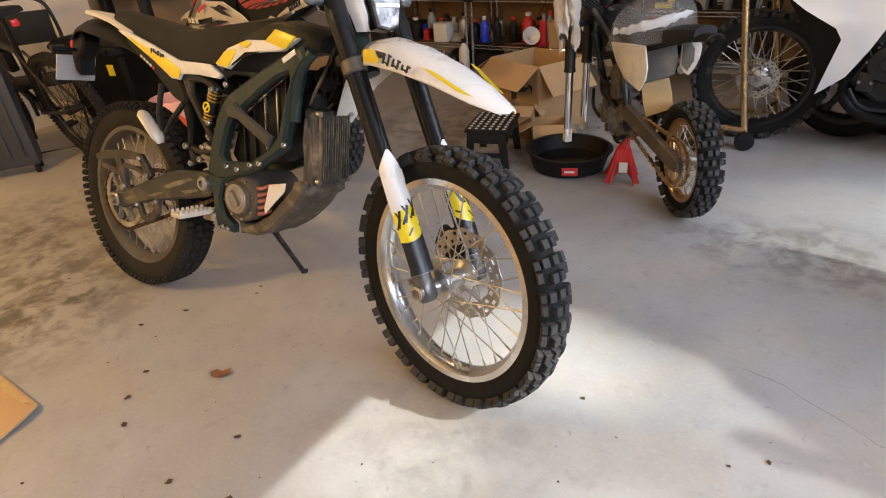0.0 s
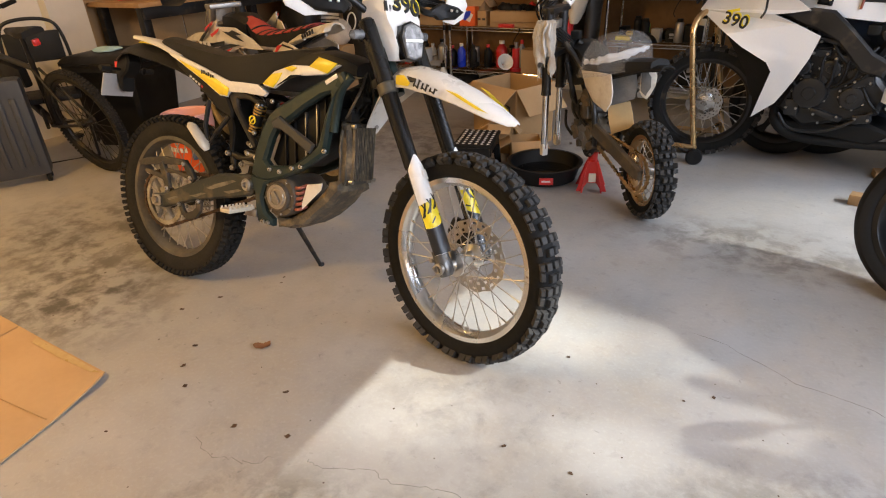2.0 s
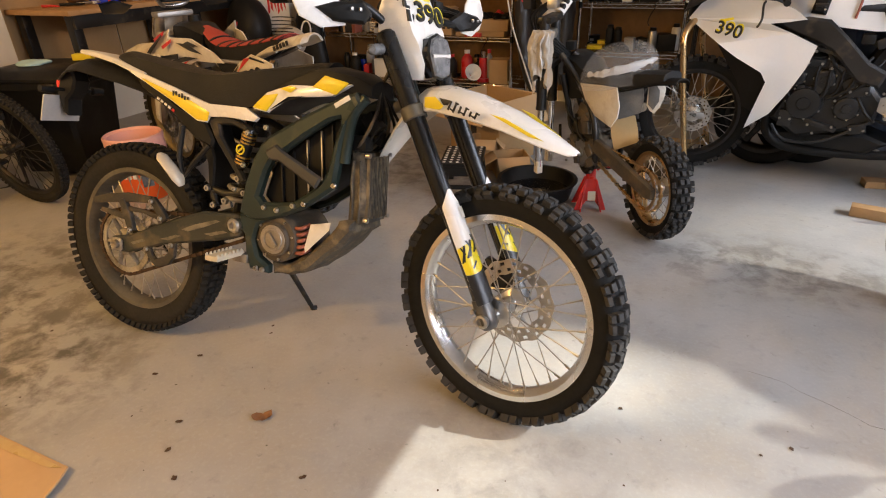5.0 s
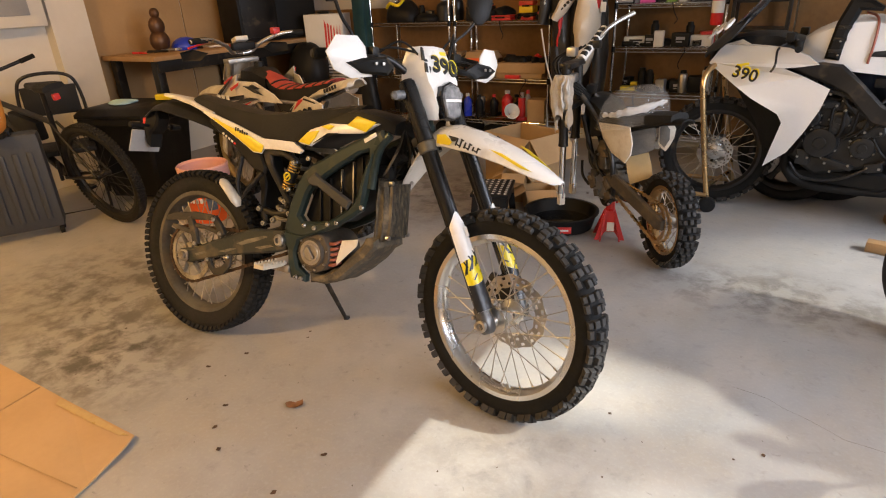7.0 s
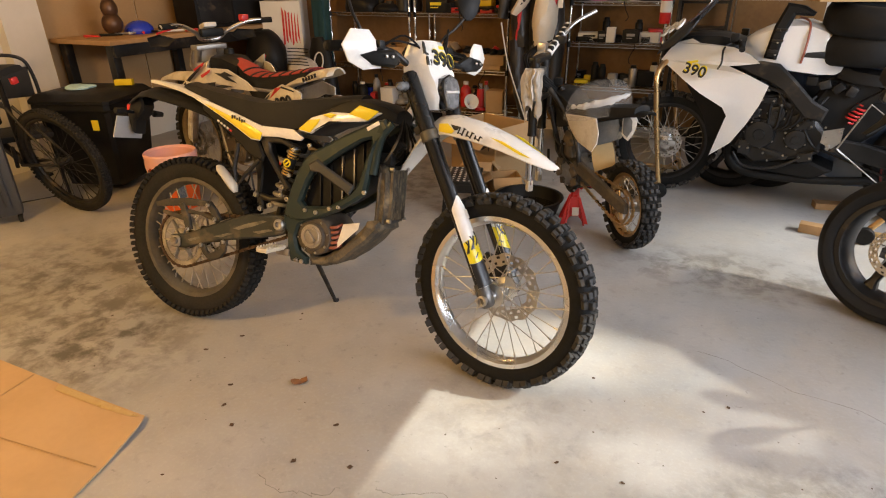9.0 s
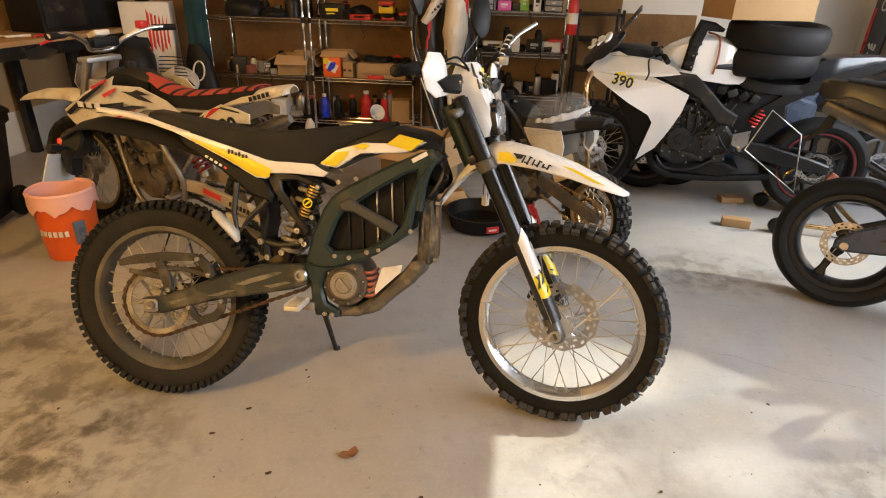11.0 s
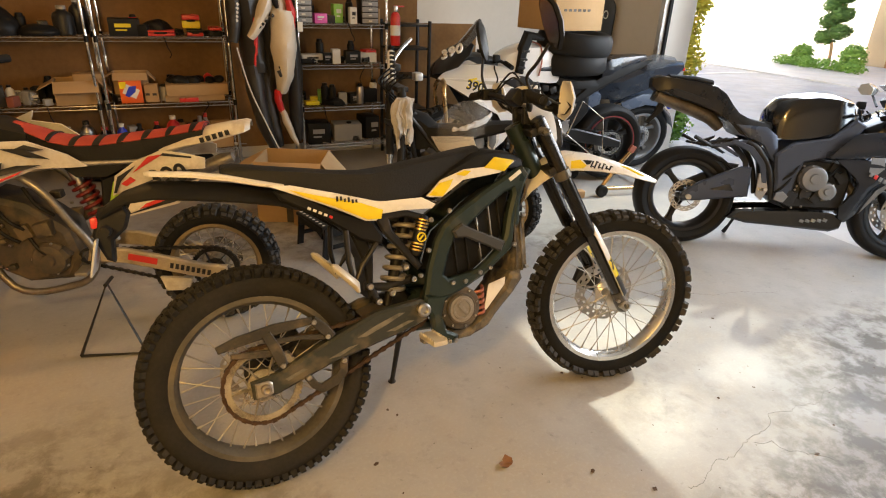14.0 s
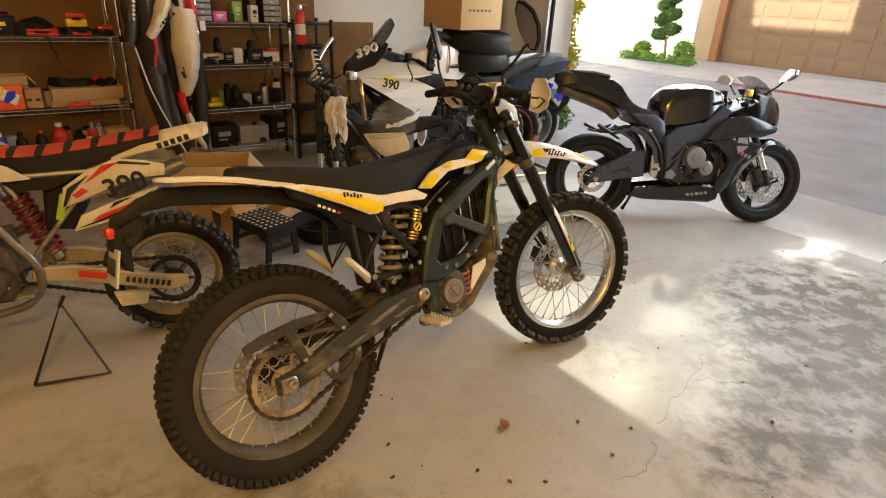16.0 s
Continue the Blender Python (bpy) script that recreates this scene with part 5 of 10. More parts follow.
# dark frame metal with the sky's blue sheen put into its colour
SKY_SHEEN_FRAME = material("sky_sheen_frame", (0.0595, 0.0714, 0.102), 0.34, 0.4, second=(0.055, 0.062, 0.08), amount=0.6)
ENGINE = material("engine_casting", (0.022, 0.022, 0.022), 0.42, 0.5, second=(0.05, 0.05, 0.05), bump=0.2)
CAST_GREY = material("grey_casting", (0.28, 0.28, 0.28), 0.4, 0.8, second=(0.2, 0.2, 0.2), bump=0.15)
NOSE_BLACK = material("deep_black_paint", (0.004, 0.004, 0.005), 0.16, spec=0.22, rough_var=0.04)
CAN = material("stained_silencer", (0.26, 0.22, 0.17), 0.5, 0.7, second=(0.09, 0.075, 0.06), amount=0.8)


def sides(name, poly, y, thick, bulge, mat, root, label="", tilt=0.0, shrink=0.75):
    """The same moulded panel on both flanks."""
    obs = []
    for s in (-1, 1):
        pts = [(x, s * (y + tilt * (z - poly[0][1])), z) for x, z in poly]
        obs.append(part(name, add_panel(bmesh.new(), pts, thick, bulge, (0, s, 0), shrink), mat, root, label))
    return obs


def plates(name, poly, y0, y1, mat, root, label="", bev=0.008):
    return [part(name, prism(poly, s * y0, s * y1, bev), mat, root, label) for s in (-1, 1)]


def round_cover(name, c, r, y0, y1, mat, root, label=""):
    bm = bmesh.new()
    d = 1 if y1 > y0 else -1
    add_lathe(bm, [(0.004, y0), (r * 1.06, y0), (r * 1.06, y0 + (y1 - y0) * 0.4), (r, y0 + (y1 - y0) * 0.5), (r * 0.93, y1 - d * 0.003), (r * 0.8, y1), (r * 0.4, y1 - d * 0.002), (r * 0.36, y1 + d * 0.004), (0.004, y1 + d * 0.004)],
              (c[0], 0, c[1]), "y", 30)
    ob = part(name, bm, mat, root, label)
    for k in range(7):
        a = 6.28318531 * k / 7
        bolt(ob, (c[0] + r * 1.02 * math.cos(a), y0 + (y1 - y0) * 0.4, c[1] + r * 1.02 * math.sin(a)), 0.006, 0.007, d)
    return ob


def engine_block(root, poly, hw, mat, fins=5):
    e = part("engine", prism(poly, -hw, hw, 0.02), mat, root, "dark cast engine block")
    xs = [p[0] for p in poly]
    zs = [p[1] for p in poly]
    x0, x1, z0, z1 = min(xs), max(xs), min(zs), max(zs)
    rnd = random.Random(round(x0 * 1000))
    for s in (-1, 1):
        for k in range(10):
            cx, cz = x0 + (x1 - x0) * (0.12 + 0.76 * rnd.random()), z0 + (z1 - z0) * (0.12 + 0.76 * rnd.random())
            w = 0.02 + 0.05 * rnd.random()
            part("casting", box((cx, s * (hw + 0.008), cz), (w, 0.03 + 0.03 * rnd.random(), w * (0.5 + rnd.random())), 0.006, Matrix.Rotation(rnd.random(), 4, "Y")), mat, e)
        for k in range(8):
            bolt(e, (x0 + (x1 - x0) * rnd.random(), s * (hw + 0.016), z0 + (z1 - z0) * rnd.random()), 0.007, 0.01, s)
        for k in range(4):
            a = (x0 + (x1 - x0) * rnd.random(), s * (hw + 0.02), z0 + (z1 - z0) * (0.2 + 0.7 * rnd.random()))
            part("hose", tube(smooth_line([a, (a[0] + 0.05, s * (hw + 0.035), a[2] + 0.05), (a[0] + 0.1, s * (hw + 0.01), a[2] + 0.12)]), 0.008, 8), BLACK_PLASTIC, e)
    return e


CB = thing("black_sport_bike", pose(0.962, 2.207, 0.005, -10, 0, -31.8), "glossy black and dark grey sport bike on its side stand", "motorcycle")
cast_wheel(CB, (0, 0, 0.317), 0.317, 0.18, 0.088, BLACK_METAL, ROAD_RUBBER, 3, (0.105, -0.07, 0), label="black three-spoke rear wheel")
cast_wheel(CB, (1.357, 0, 0.312), 0.312, 0.12, 0.078, BLACK_METAL, ROAD_RUBBER, 3, (0.155, -0.065, 0), label="black three-spoke front wheel", two_discs=True)
part("tank", seat_loft(bmesh.new(), [(0.425, 0.86, 0.77, 0.075), (0.44, 0.885, 0.74, 0.10), (0.475, 0.93, 0.72, 0.125), (0.56, 0.962, 0.718, 0.145), (0.67, 0.976, 0.735, 0.152), (0.78, 0.972, 0.77, 0.15), (0.87, 0.952, 0.805, 0.14),
                                     (0.93, 0.915, 0.835, 0.115), (0.975, 0.87, 0.845, 0.07)], 0.035, 11), BLACK_GLOSS, CB, "glossy black fuel tank")
tl = part("tail", seat_loft(bmesh.new(), [(-0.305, 1.035, 0.99, 0.05), (-0.27, 1.05, 0.965, 0.075), (-0.18, 1.046, 0.94, 0.09), (-0.05, 1.034, 0.905, 0.1), (0.08, 1.008, 0.865, 0.108), (0.14, 0.97, 0.83, 0.112), (0.19, 0.905, 0.795, 0.115),
                                          (0.25, 0.84, 0.735, 0.12), (0.29, 0.80, 0.72, 0.12)], 0.015, 9), TAIL_BLACK, CB, "dusty black tail with a covered seat")
part("pillion_pad", seat_loft(bmesh.new(), [(-0.2, 1.062, 1.05, 0.07), (-0.05, 1.06, 1.04, 0.085), (0.06, 1.042, 1.02, 0.085)], 0.012), SEAT_BLACK, tl)
part("silencer", tube(smooth_line([(0.16, 0, 0.76), (0.08, 0, 0.825), (-0.05, 0, 0.875), (-0.2, 0, 0.925), (-0.262, 0, 0.95)]), [0.045 + 0.018 * min(1, k / 8) for k in range(24)] + [0.05], 20, squash=0.7), CAN, tl, "heat-stained silencer under the tail")
part("silencer_tip", tube([(-0.255, 0, 0.947), (-0.275, 0, 0.955)], [0.052, 0.046], 18), BLACK_METAL, tl)
for s in (-1, 1):
    part("tail_trim", prism([(-0.27, 0.962), (-0.16, 0.985), (0.06, 0.925), (0.15, 0.86), (0.03, 0.885), (-0.2, 0.945)], s * 0.088, s * 0.108, 0.006), TAIL_BLACK, tl)
part("plate_hanger", prism([(-0.24, 0.89), (-0.2, 0.9), (-0.21, 0.84), (-0.29, 0.76), (-0.31, 0.765), (-0.26, 0.83)], -0.02, 0.02, 0.004), BLACK_PLASTIC, CB)
part("seat", seat_loft(bmesh.new(), [(0.16, 0.905, 0.84, 0.09), (0.22, 0.865, 0.79, 0.115), (0.3, 0.825, 0.765, 0.125), (0.40, 0.805, 0.75, 0.12), (0.45, 0.815, 0.76, 0.10), (0.48, 0.84, 0.78, 0.07)], 0.012), SEAT_BLACK, CB, "thin black rider seat")
sides("side_cover", [(0.22, 0.79), (0.40, 0.785), (0.47, 0.735), (0.487, 0.66), (0.487, 0.575), (0.45, 0.60), (0.398, 0.672), (0.297, 0.722)], 0.138, 0.02, 0.01, SKY_SHEEN_FRAME, CB, "dark side cover tinted blue-grey for sky sheen")
plates("frame_spar", [(0.469, 0.62), (0.56, 0.70), (0.767, 0.742), (0.894, 0.862), (0.956, 0.826), (0.841, 0.639), (0.70, 0.60), (0.642, 0.585), (0.615, 0.46), (0.603, 0.366), (0.552, 0.326), (0.505, 0.36), (0.498, 0.475)], 0.13, 0.172, SKY_SHEEN_FRAME, CB, "alloy frame spar tinted blue-grey for sky sheen", 0.012)
nose = part("nose_fairing", seat_loft(bmesh.new(), [(0.97, 0.80, 0.78, 0.13), (1.02, 0.83, 0.755, 0.17), (1.09, 0.872, 0.74, 0.195), (1.17, 0.925, 0.72, 0.19), (1.25, 0.935, 0.70, 0.165), (1.32, 0.895, 0.712, 0.125), (1.37, 0.845, 0.735, 0.085),
                                                    (1.395, 0.805, 0.76, 0.035)], 0.03, 11), NOSE_BLACK, CB, "black nose fairing")
part("windscreen", add_loft(bmesh.new(), [[(x, y * (1.0 if k < 2 else 1.0), z) for y in [w * (q / 4 - 1) for q in range(9)]] + [(x - 0.004, w * (1 - q / 4) * 0.98, z - 0.003) for q in range(9)]
                                          for k, (x, z, w) in enumerate(((1.315, 0.915, 0.06), (1.275, 0.96, 0.1), (1.21, 1.02, 0.12), (1.14, 1.065, 0.11), (1.10, 1.08, 0.08)))]), GLASS, nose, "clear windscreen")
for s in (-1, 1):
    part("headlight", add_panel(bmesh.new(), [(1.375, s * 0.05, 0.77), (1.365, s * 0.09, 0.765), (1.30, s * 0.165, 0.74), (1.27, s * 0.185, 0.725), (1.31, s * 0.16, 0.71), (1.37, s * 0.08, 0.742)], 0.004, 0.006, (0.7, s * 0.7, 0)), LAMP_GLASS, nose)
sides("upper_side", [(0.761, 0.625), (0.82, 0.70), (0.882, 0.772), (0.97, 0.79), (1.061, 0.798), (1.18, 0.76), (1.285, 0.717), (1.27, 0.685), (1.164, 0.652), (1.017, 0.646), (0.86, 0.62)], 0.215, 0.02, 0.012, DARK_GREY, CB, "dark grey upper side fairing", 0.03)
sides("lower_side", [(0.80, 0.618), (0.92, 0.628), (1.05, 0.622), (1.176, 0.60), (1.235, 0.64), (1.15, 0.545), (1.05, 0.455), (1.01, 0.36), (0.988, 0.29), (0.941, 0.235), (0.90, 0.26), (0.888, 0.33), (0.945, 0.42), (0.954, 0.482), (0.89, 0.56)], 0.222, 0.02, 0.01, DARK_GREY, CB,
      "dark grey lower side fairing", 0.12, 0.85)
sides("side_gill", [(0.99, 0.645), (1.06, 0.648), (1.075, 0.585), (1.03, 0.535), (0.99, 0.56)], 0.226, 0.004, 0.0, CAST_GREY, CB)
for s in (-1, 1):
    for k in range(4):
        part("mark_bar", box((1.0 + 0.028 * k, s * 0.238, 0.545 - 0.012 * k), (0.02, 0.004, 0.026), 0.002, Matrix.Rotation(0.35, 4, "Y")), RED if k == 1 else CAST_GREY, CB)
plates("belly_pan", [(0.25, 0.205), (0.31, 0.265), (0.45, 0.28), (0.586, 0.29), (0.75, 0.30), (0.87, 0.30), (0.95, 0.265), (0.935, 0.19), (0.876, 0.165), (0.60, 0.175), (0.37, 0.18)], 0.10, 0.162, BLACK_GLOSS, CB, "black belly pan with pale marks", 0.015)
for s in (-1, 1):
    for k in range(5):
        part("mark_bar", box((0.70 + 0.034 * k, s * 0.1635, 0.222 + 0.004 * k), (0.026, 0.003, 0.02), 0.001, Matrix.Rotation(0.3, 4, "Y")), CAST_GREY, CB)
engine_block(CB, [(0.54, 0.58), (0.70, 0.615), (0.90, 0.60), (0.95, 0.50), (0.93, 0.30), (0.60, 0.29), (0.50, 0.36)], 0.145, ENGINE)
round_cover("clutch_cover", (0.71, 0.492), 0.078, -0.15, -0.205, CAST_GREY, CB, "round grey clutch cover")
round_cover("pulse_cover", (0.80, 0.418), 0.055, -0.15, -0.195, CAST_GREY, CB, "small round grey engine cover")
for s in (-1, 1):
    sw = part("swingarm", prism([(-0.045, 0.295), (-0.045, 0.335), (0.03, 0.402), (0.18, 0.48), (0.30, 0.535), (0.36, 0.53), (0.365, 0.345), (0.26, 0.33), (0.03, 0.292)], s * 0.098, s * 0.135, 0.01,
                                ), SKY_SHEEN_FRAME, CB, "dark box swingarm tinted blue-grey for sky sheen")
    part("swingarm_window", prism([(0.12, 0.375), (0.24, 0.42), (0.27, 0.375)], s * 0.1345, s * 0.137, 0.001), BLACK_GLOSS, sw)
    part("axle_nut", tube([(0.0, s * 0.13, 0.317), (0.0, s * 0.155, 0.317)], 0.018, 12), STEEL, sw)
    fk = part("fork_leg", tube([(1.357, s * 0.1, 0.30), (1.33, s * 0.1, 0.36), (1.24, s * 0.1, 0.56), (1.07, s * 0.1, 0.90)], [0.022, 0.021, 0.024, 0.027], 16), BLACK_METAL, CB, "black fork leg")
    part("fork_tube", tube([(1.305, s * 0.1, 0.415), (1.225, s * 0.1, 0.59)], 0.0265, 16), CHROME, fk)
    part("brake_caliper", box((1.275, s * 0.085, 0.36), (0.06, 0.05, 0.12), 0.012, Matrix.Rotation(-0.4, 4, "Y")), BLACK_METAL, fk)
    mr = part("mirror_stem", tube(smooth_line([(1.17, s * 0.19, 0.955), (1.19, s * 0.27, 1.0), (1.2, s * 0.33, 1.04)]), 0.007, 8), BLACK_PLASTIC, CB)
    gl = [(1.2, s * 0.30, 1.03), (1.215, s * 0.31, 1.07), (1.21, s * 0.38, 1.11), (1.2, s * 0.45, 1.105), (1.19, s * 0.46, 1.07), (1.19, s * 0.40, 1.035)]
    part("mirror_shell", add_panel(bmesh.new(), gl, 0.02, 0.035, (1, 0, 0)), BLACK_GLOSS, mr)
    part("mirror_glass", add_panel(bmesh.new(), [(p[0] - 0.022, p[1] * 0.99, p[2]) for p in gl], 0.001, 0.0, (-1, 0, 0)), CHROME, mr)
    part("clip_on", tube([(1.06, s * 0.12, 0.915), (1.03, s * 0.2, 0.91), (0.985, s * 0.32, 0.895)], 0.012, 10), BLACK_METAL, CB)
    part("grip", tube([(1.03, s * 0.2, 0.91), (0.985, s * 0.33, 0.893)], 0.017, 12), RUBBER, CB)
    part("lever", tube([(1.07, s * 0.19, 0.91), (1.06, s * 0.26, 0.9), (1.03, s * 0.33, 0.89)], 0.006, 8), ALU, CB)
    part("master_cylinder", box((1.06, s * 0.16, 0.955), (0.05, 0.035, 0.05), 0.008), GOLD if s < 0 else BLACK_PLASTIC, CB)
    part("exhaust_link", tube(smooth_line([(0.30, s * 0.13, 0.69), (0.38, s * 0.14, 0.64), (0.46, s * 0.145, 0.52), (0.50, s * 0.14, 0.34)]), 0.016, 12), BLACK_METAL, CB)
    part("hanger", tube([(0.0, s * 0.11, 0.66), (0.06, s * 0.12, 0.65), (0.18, s * 0.125, 0.70), (0.10, s * 0.12, 0.64), (0.35, s * 0.125, 0.70)], 0.009, 8), BLACK_METAL, CB)
    part("passenger_peg", tube([(0.10, s * 0.13, 0.645), (-0.02, s * 0.15, 0.70)], [0.01, 0.013], 8), BLACK_METAL, CB)
    part("foot_peg", tube([(0.42, s * 0.14, 0.40), (0.42, s * 0.24, 0.41)], 0.011, 10), ALU, CB)
    part("heel_guard", prism([(0.40, 0.50), (0.44, 0.5), (0.47, 0.40), (0.44, 0.33), (0.40, 0.36)], s * 0.14, s * 0.15, 0.002), ALU_DULL, CB)
part("front_fender", arch_loft(bmesh.new(), [(1.14, 0.48, 0.04, 0.03), (1.2, 0.565, 0.062, 0.04), (1.29, 0.628, 0.07, 0.05), (1.38, 0.648, 0.07, 0.05), (1.47, 0.622, 0.065, 0.045), (1.545, 0.565, 0.05, 0.03), (1.56, 0.545, 0.03, 0.02)], 0.005), BLACK_GLOSS, CB, "black front fender")
part("rear_hugger", arch_loft(bmesh.new(), [(0.12, 0.60, 0.08, 0.03), (0.2, 0.58, 0.085, 0.03), (0.28, 0.52, 0.085, 0.03)], 0.005), BLACK_PLASTIC, CB)
part("side_stand", tube([(0.45, 0.12, 0.28), (0.40, 0.2, 0.1), (0.385, 0.235, 0.045)], [0.011, 0.01, 0.016], 10), BLACK_METAL, CB, "black side stand")
for s in (-1, 1):
    part("rear_set_plate", prism([(0.22, 0.70), (0.34, 0.66), (0.43, 0.56), (0.455, 0.44), (0.425, 0.44), (0.395, 0.545), (0.315, 0.63), (0.20, 0.68)], s * 0.142, s * 0.152, 0.003), SKY_SHEEN_FRAME, CB, "rear-set plate tinted blue-grey for sky sheen")
    part("peg_stay", prism([(0.08, 0.645), (0.10, 0.66), (0.30, 0.70), (0.31, 0.685), (0.18, 0.655), (0.27, 0.60), (0.255, 0.59), (0.15, 0.645)], s * 0.135, s * 0.145, 0.003), SKY_SHEEN_FRAME, CB, "passenger peg stay tinted blue-grey for sky sheen")
    part("fairing_edge", add_panel(bmesh.new(), [(x, s * (0.243 + 0.12 * (z - 0.618)), z) for x, z in [(1.235, 0.63), (1.15, 0.535), (1.055, 0.45), (1.015, 0.36), (0.995, 0.30), (1.03, 0.36), (1.07, 0.44), (1.17, 0.53)]], 0.003, 0.001, (0, s, 0)), CAST_GREY, CB)
    part("frame_cap", prism([(0.50, 0.345), (0.56, 0.33), (0.585, 0.37), (0.55, 0.40), (0.51, 0.39)], s * 0.172, s * 0.18, 0.003), CAST_GREY, CB)
    part("header_pipe", tube(smooth_line([(0.93, s * 0.06, 0.50), (1.0, s * 0.07, 0.42), (0.97, s * 0.07, 0.30), (0.85, s * 0.05, 0.22)]), 0.02, 12), CAN, CB)
    part("radiator", box((1.02, s * 0.09, 0.52), (0.03, 0.14, 0.26), 0.006, Matrix.Rotation(-0.35, 4, "Y")), ENGINE, CB)
for k in range(3):
    part("brake_line", tube(smooth_line([(1.07, 0.1 - 0.1 * k, 0.92), (1.14, 0.12 - 0.1 * k, 0.86), (1.2, 0.09 - 0.08 * k, 0.7), (1.28, 0.09 - 0.08 * k, 0.42)]), 0.005, 7), BLACK_PLASTIC, CB)
part("instrument", box((1.16, 0, 0.98), (0.05, 0.2, 0.06), 0.015, Matrix.Rotation(-0.6, 4, "Y")), BLACK_PLASTIC, CB)

# ---- the white sport bike on stands ----
DARK_RED = material("dark_red_paint", (0.16, 0.012, 0.01), 0.4, second=(0.1, 0.01, 0.01))
SMOKE = material("dark_smoked_plastic", (0.05, 0.05, 0.055), 0.12, second=(0.08, 0.08, 0.085), rough_var=0.05)
SMOKE.node_tree.nodes["Principled BSDF"].inputs["Alpha"].default_value = 0.85
WB = thing("white_sport_bike", pose(1.40, 3.55, 0.02, 0, 0, 171), "white and black sport bike with race numbers raised on paddock stands", "motorcycle")
cast_wheel(WB, (0.03, 0, 0.325), 0.32, 0.18, 0.09, BLACK_METAL, ROAD_RUBBER, 5, (0.11, 0.07, 9), label="black rear wheel with a red rim line", stripe=DARK_RED)
cast_wheel(WB, (1.12, -0.2, 0.290), 0.305, 0.12, 0.08, BLACK_METAL, ROAD_RUBBER, 5, (0.14, -0.065, 0), label="black front wheel")
fair = [(1.60, 0.872), (1.512, 0.985), (1.401, 1.02), (1.347, 0.998), (1.25, 0.992), (1.154, 0.982), (1.06, 0.945), (1.0, 0.90), (1.08, 0.885), (1.166, 0.874), (1.05, 0.83), (0.928, 0.776), (0.955, 0.664), (1.008, 0.539), (1.08, 0.405), (1.192, 0.305), (1.172, 0.392), (1.128, 0.578), (1.158, 0.627),
        (1.30, 0.70), (1.40, 0.76)]
for s in (-1, 1):
    bm = bmesh.new()
    yy = lambda x, z: s * (0.285 - 0.9 * max(0, x - 1.32) ** 1.4 - 0.18 * max(0, 0.62 - z))
    tris = tessellate_polygon([[Vector((x, z, 0)) for x, z in fair]])
    outer = [bm.verts.new((x, yy(x, z), z)) for x, z in fair]
    inner = [bm.verts.new((x, yy(x, z) - s * 0.012, z)) for x, z in fair]
    ring_faces(bm, outer, inner)
    for t3 in tris:
        bm.faces.new([outer[k] for k in t3])
        bm.faces.new([inner[k] for k in t3])
    fo = part("side_fairing", bm, WHITE_GLOSS, WB, "glossy white side fairing with the number 390", angle=30)
    bm = bmesh.new()
    lin = [(x + (1.2 - x) * 0.02, yy(x, z) - s * 0.018, z + (0.7 - z) * 0.02) for x, z in fair]
    la, lb = [bm.verts.new(p) for p in lin], [bm.verts.new((p[0], p[1] - s * 0.004, p[2])) for p in lin]
    ring_faces(bm, la, lb)
    for t3 in tris:
        bm.faces.new([la[k] for k in t3])
        bm.faces.new([lb[k] for k in t3])
    part("fairing_liner", bm, BLACK_PLASTIC, WB, smooth=False)
    words(fo, "390", 0.092, YELLOW, side_face(1.35, s * 0.2885, 0.842, -12 * s, s), 0.002, "yellow shadow of the number")
    words(fo, "390", 0.092, BLACK_DECAL, side_face(1.355, s * 0.290, 0.835, -12 * s, s), 0.002, "black race number")
    part("number_edge", box((1.37, s * 0.2885, 0.888), (0.06, 0.003, 0.014), 0.001, Matrix.Rotation(0.2 , 4, "Y")), YELLOW, fo)
    part("inner_panel", add_panel(bmesh.new(), [(1.44, s * 0.2, 0.79), (1.30, s * 0.22, 0.69), (1.16, s * 0.225, 0.62), (1.125, s * 0.22, 0.575), (1.17, s * 0.19, 0.39), (1.23, s * 0.18, 0.42), (1.28, s * 0.18, 0.55)], 0.01, 0.004, (0, s, 0)), BLACK_PLASTIC, WB)
    part("frame_spar", prism([(1.166, 0.878), (1.0, 0.905), (0.90, 0.895), (0.80, 0.81), (0.686, 0.70), (0.60, 0.655), (0.62, 0.58), (0.72, 0.60), (0.86, 0.745), (0.95, 0.79), (1.05, 0.825)], s * 0.185, s * 0.225, 0.012), BLACK_METAL, WB, "black frame spar")
    part("swingarm", prism([(-0.03, 0.30), (-0.03, 0.36), (0.10, 0.40), (0.40, 0.47), (0.54, 0.48), (0.55, 0.40), (0.40, 0.36), (0.1, 0.31)], s * 0.11, s * 0.15, 0.01), BLACK_METAL, WB, "black swingarm")
    rs = part("rear_set_stay", tube([(0.51, s * 0.2, 0.435), (0.405, s * 0.2, 0.705), (0.206, s * 0.21, 0.565), (0.152, s * 0.2, 0.18), (0.51, s * 0.2, 0.435)], 0.0055, 8), ALU_DULL, WB, "bright alloy swingarm stay")
    part("heel_plate", prism([(0.50, 0.56), (0.60, 0.53), (0.60, 0.46), (0.54, 0.43), (0.50, 0.47)], s * 0.19, s * 0.197, 0.002), ALU, WB, "drilled alloy heel plate")
    part("foot_peg", tube([(0.56, s * 0.2, 0.45), (0.56, s * 0.29, 0.45)], 0.011, 10), ALU, WB)
    part("fork_leg", tube([(1.13, s * 0.09 - 0.2, 0.30), (1.05, s * 0.09 - 0.06, 0.95)], 0.025, 14), BLACK_METAL, WB)
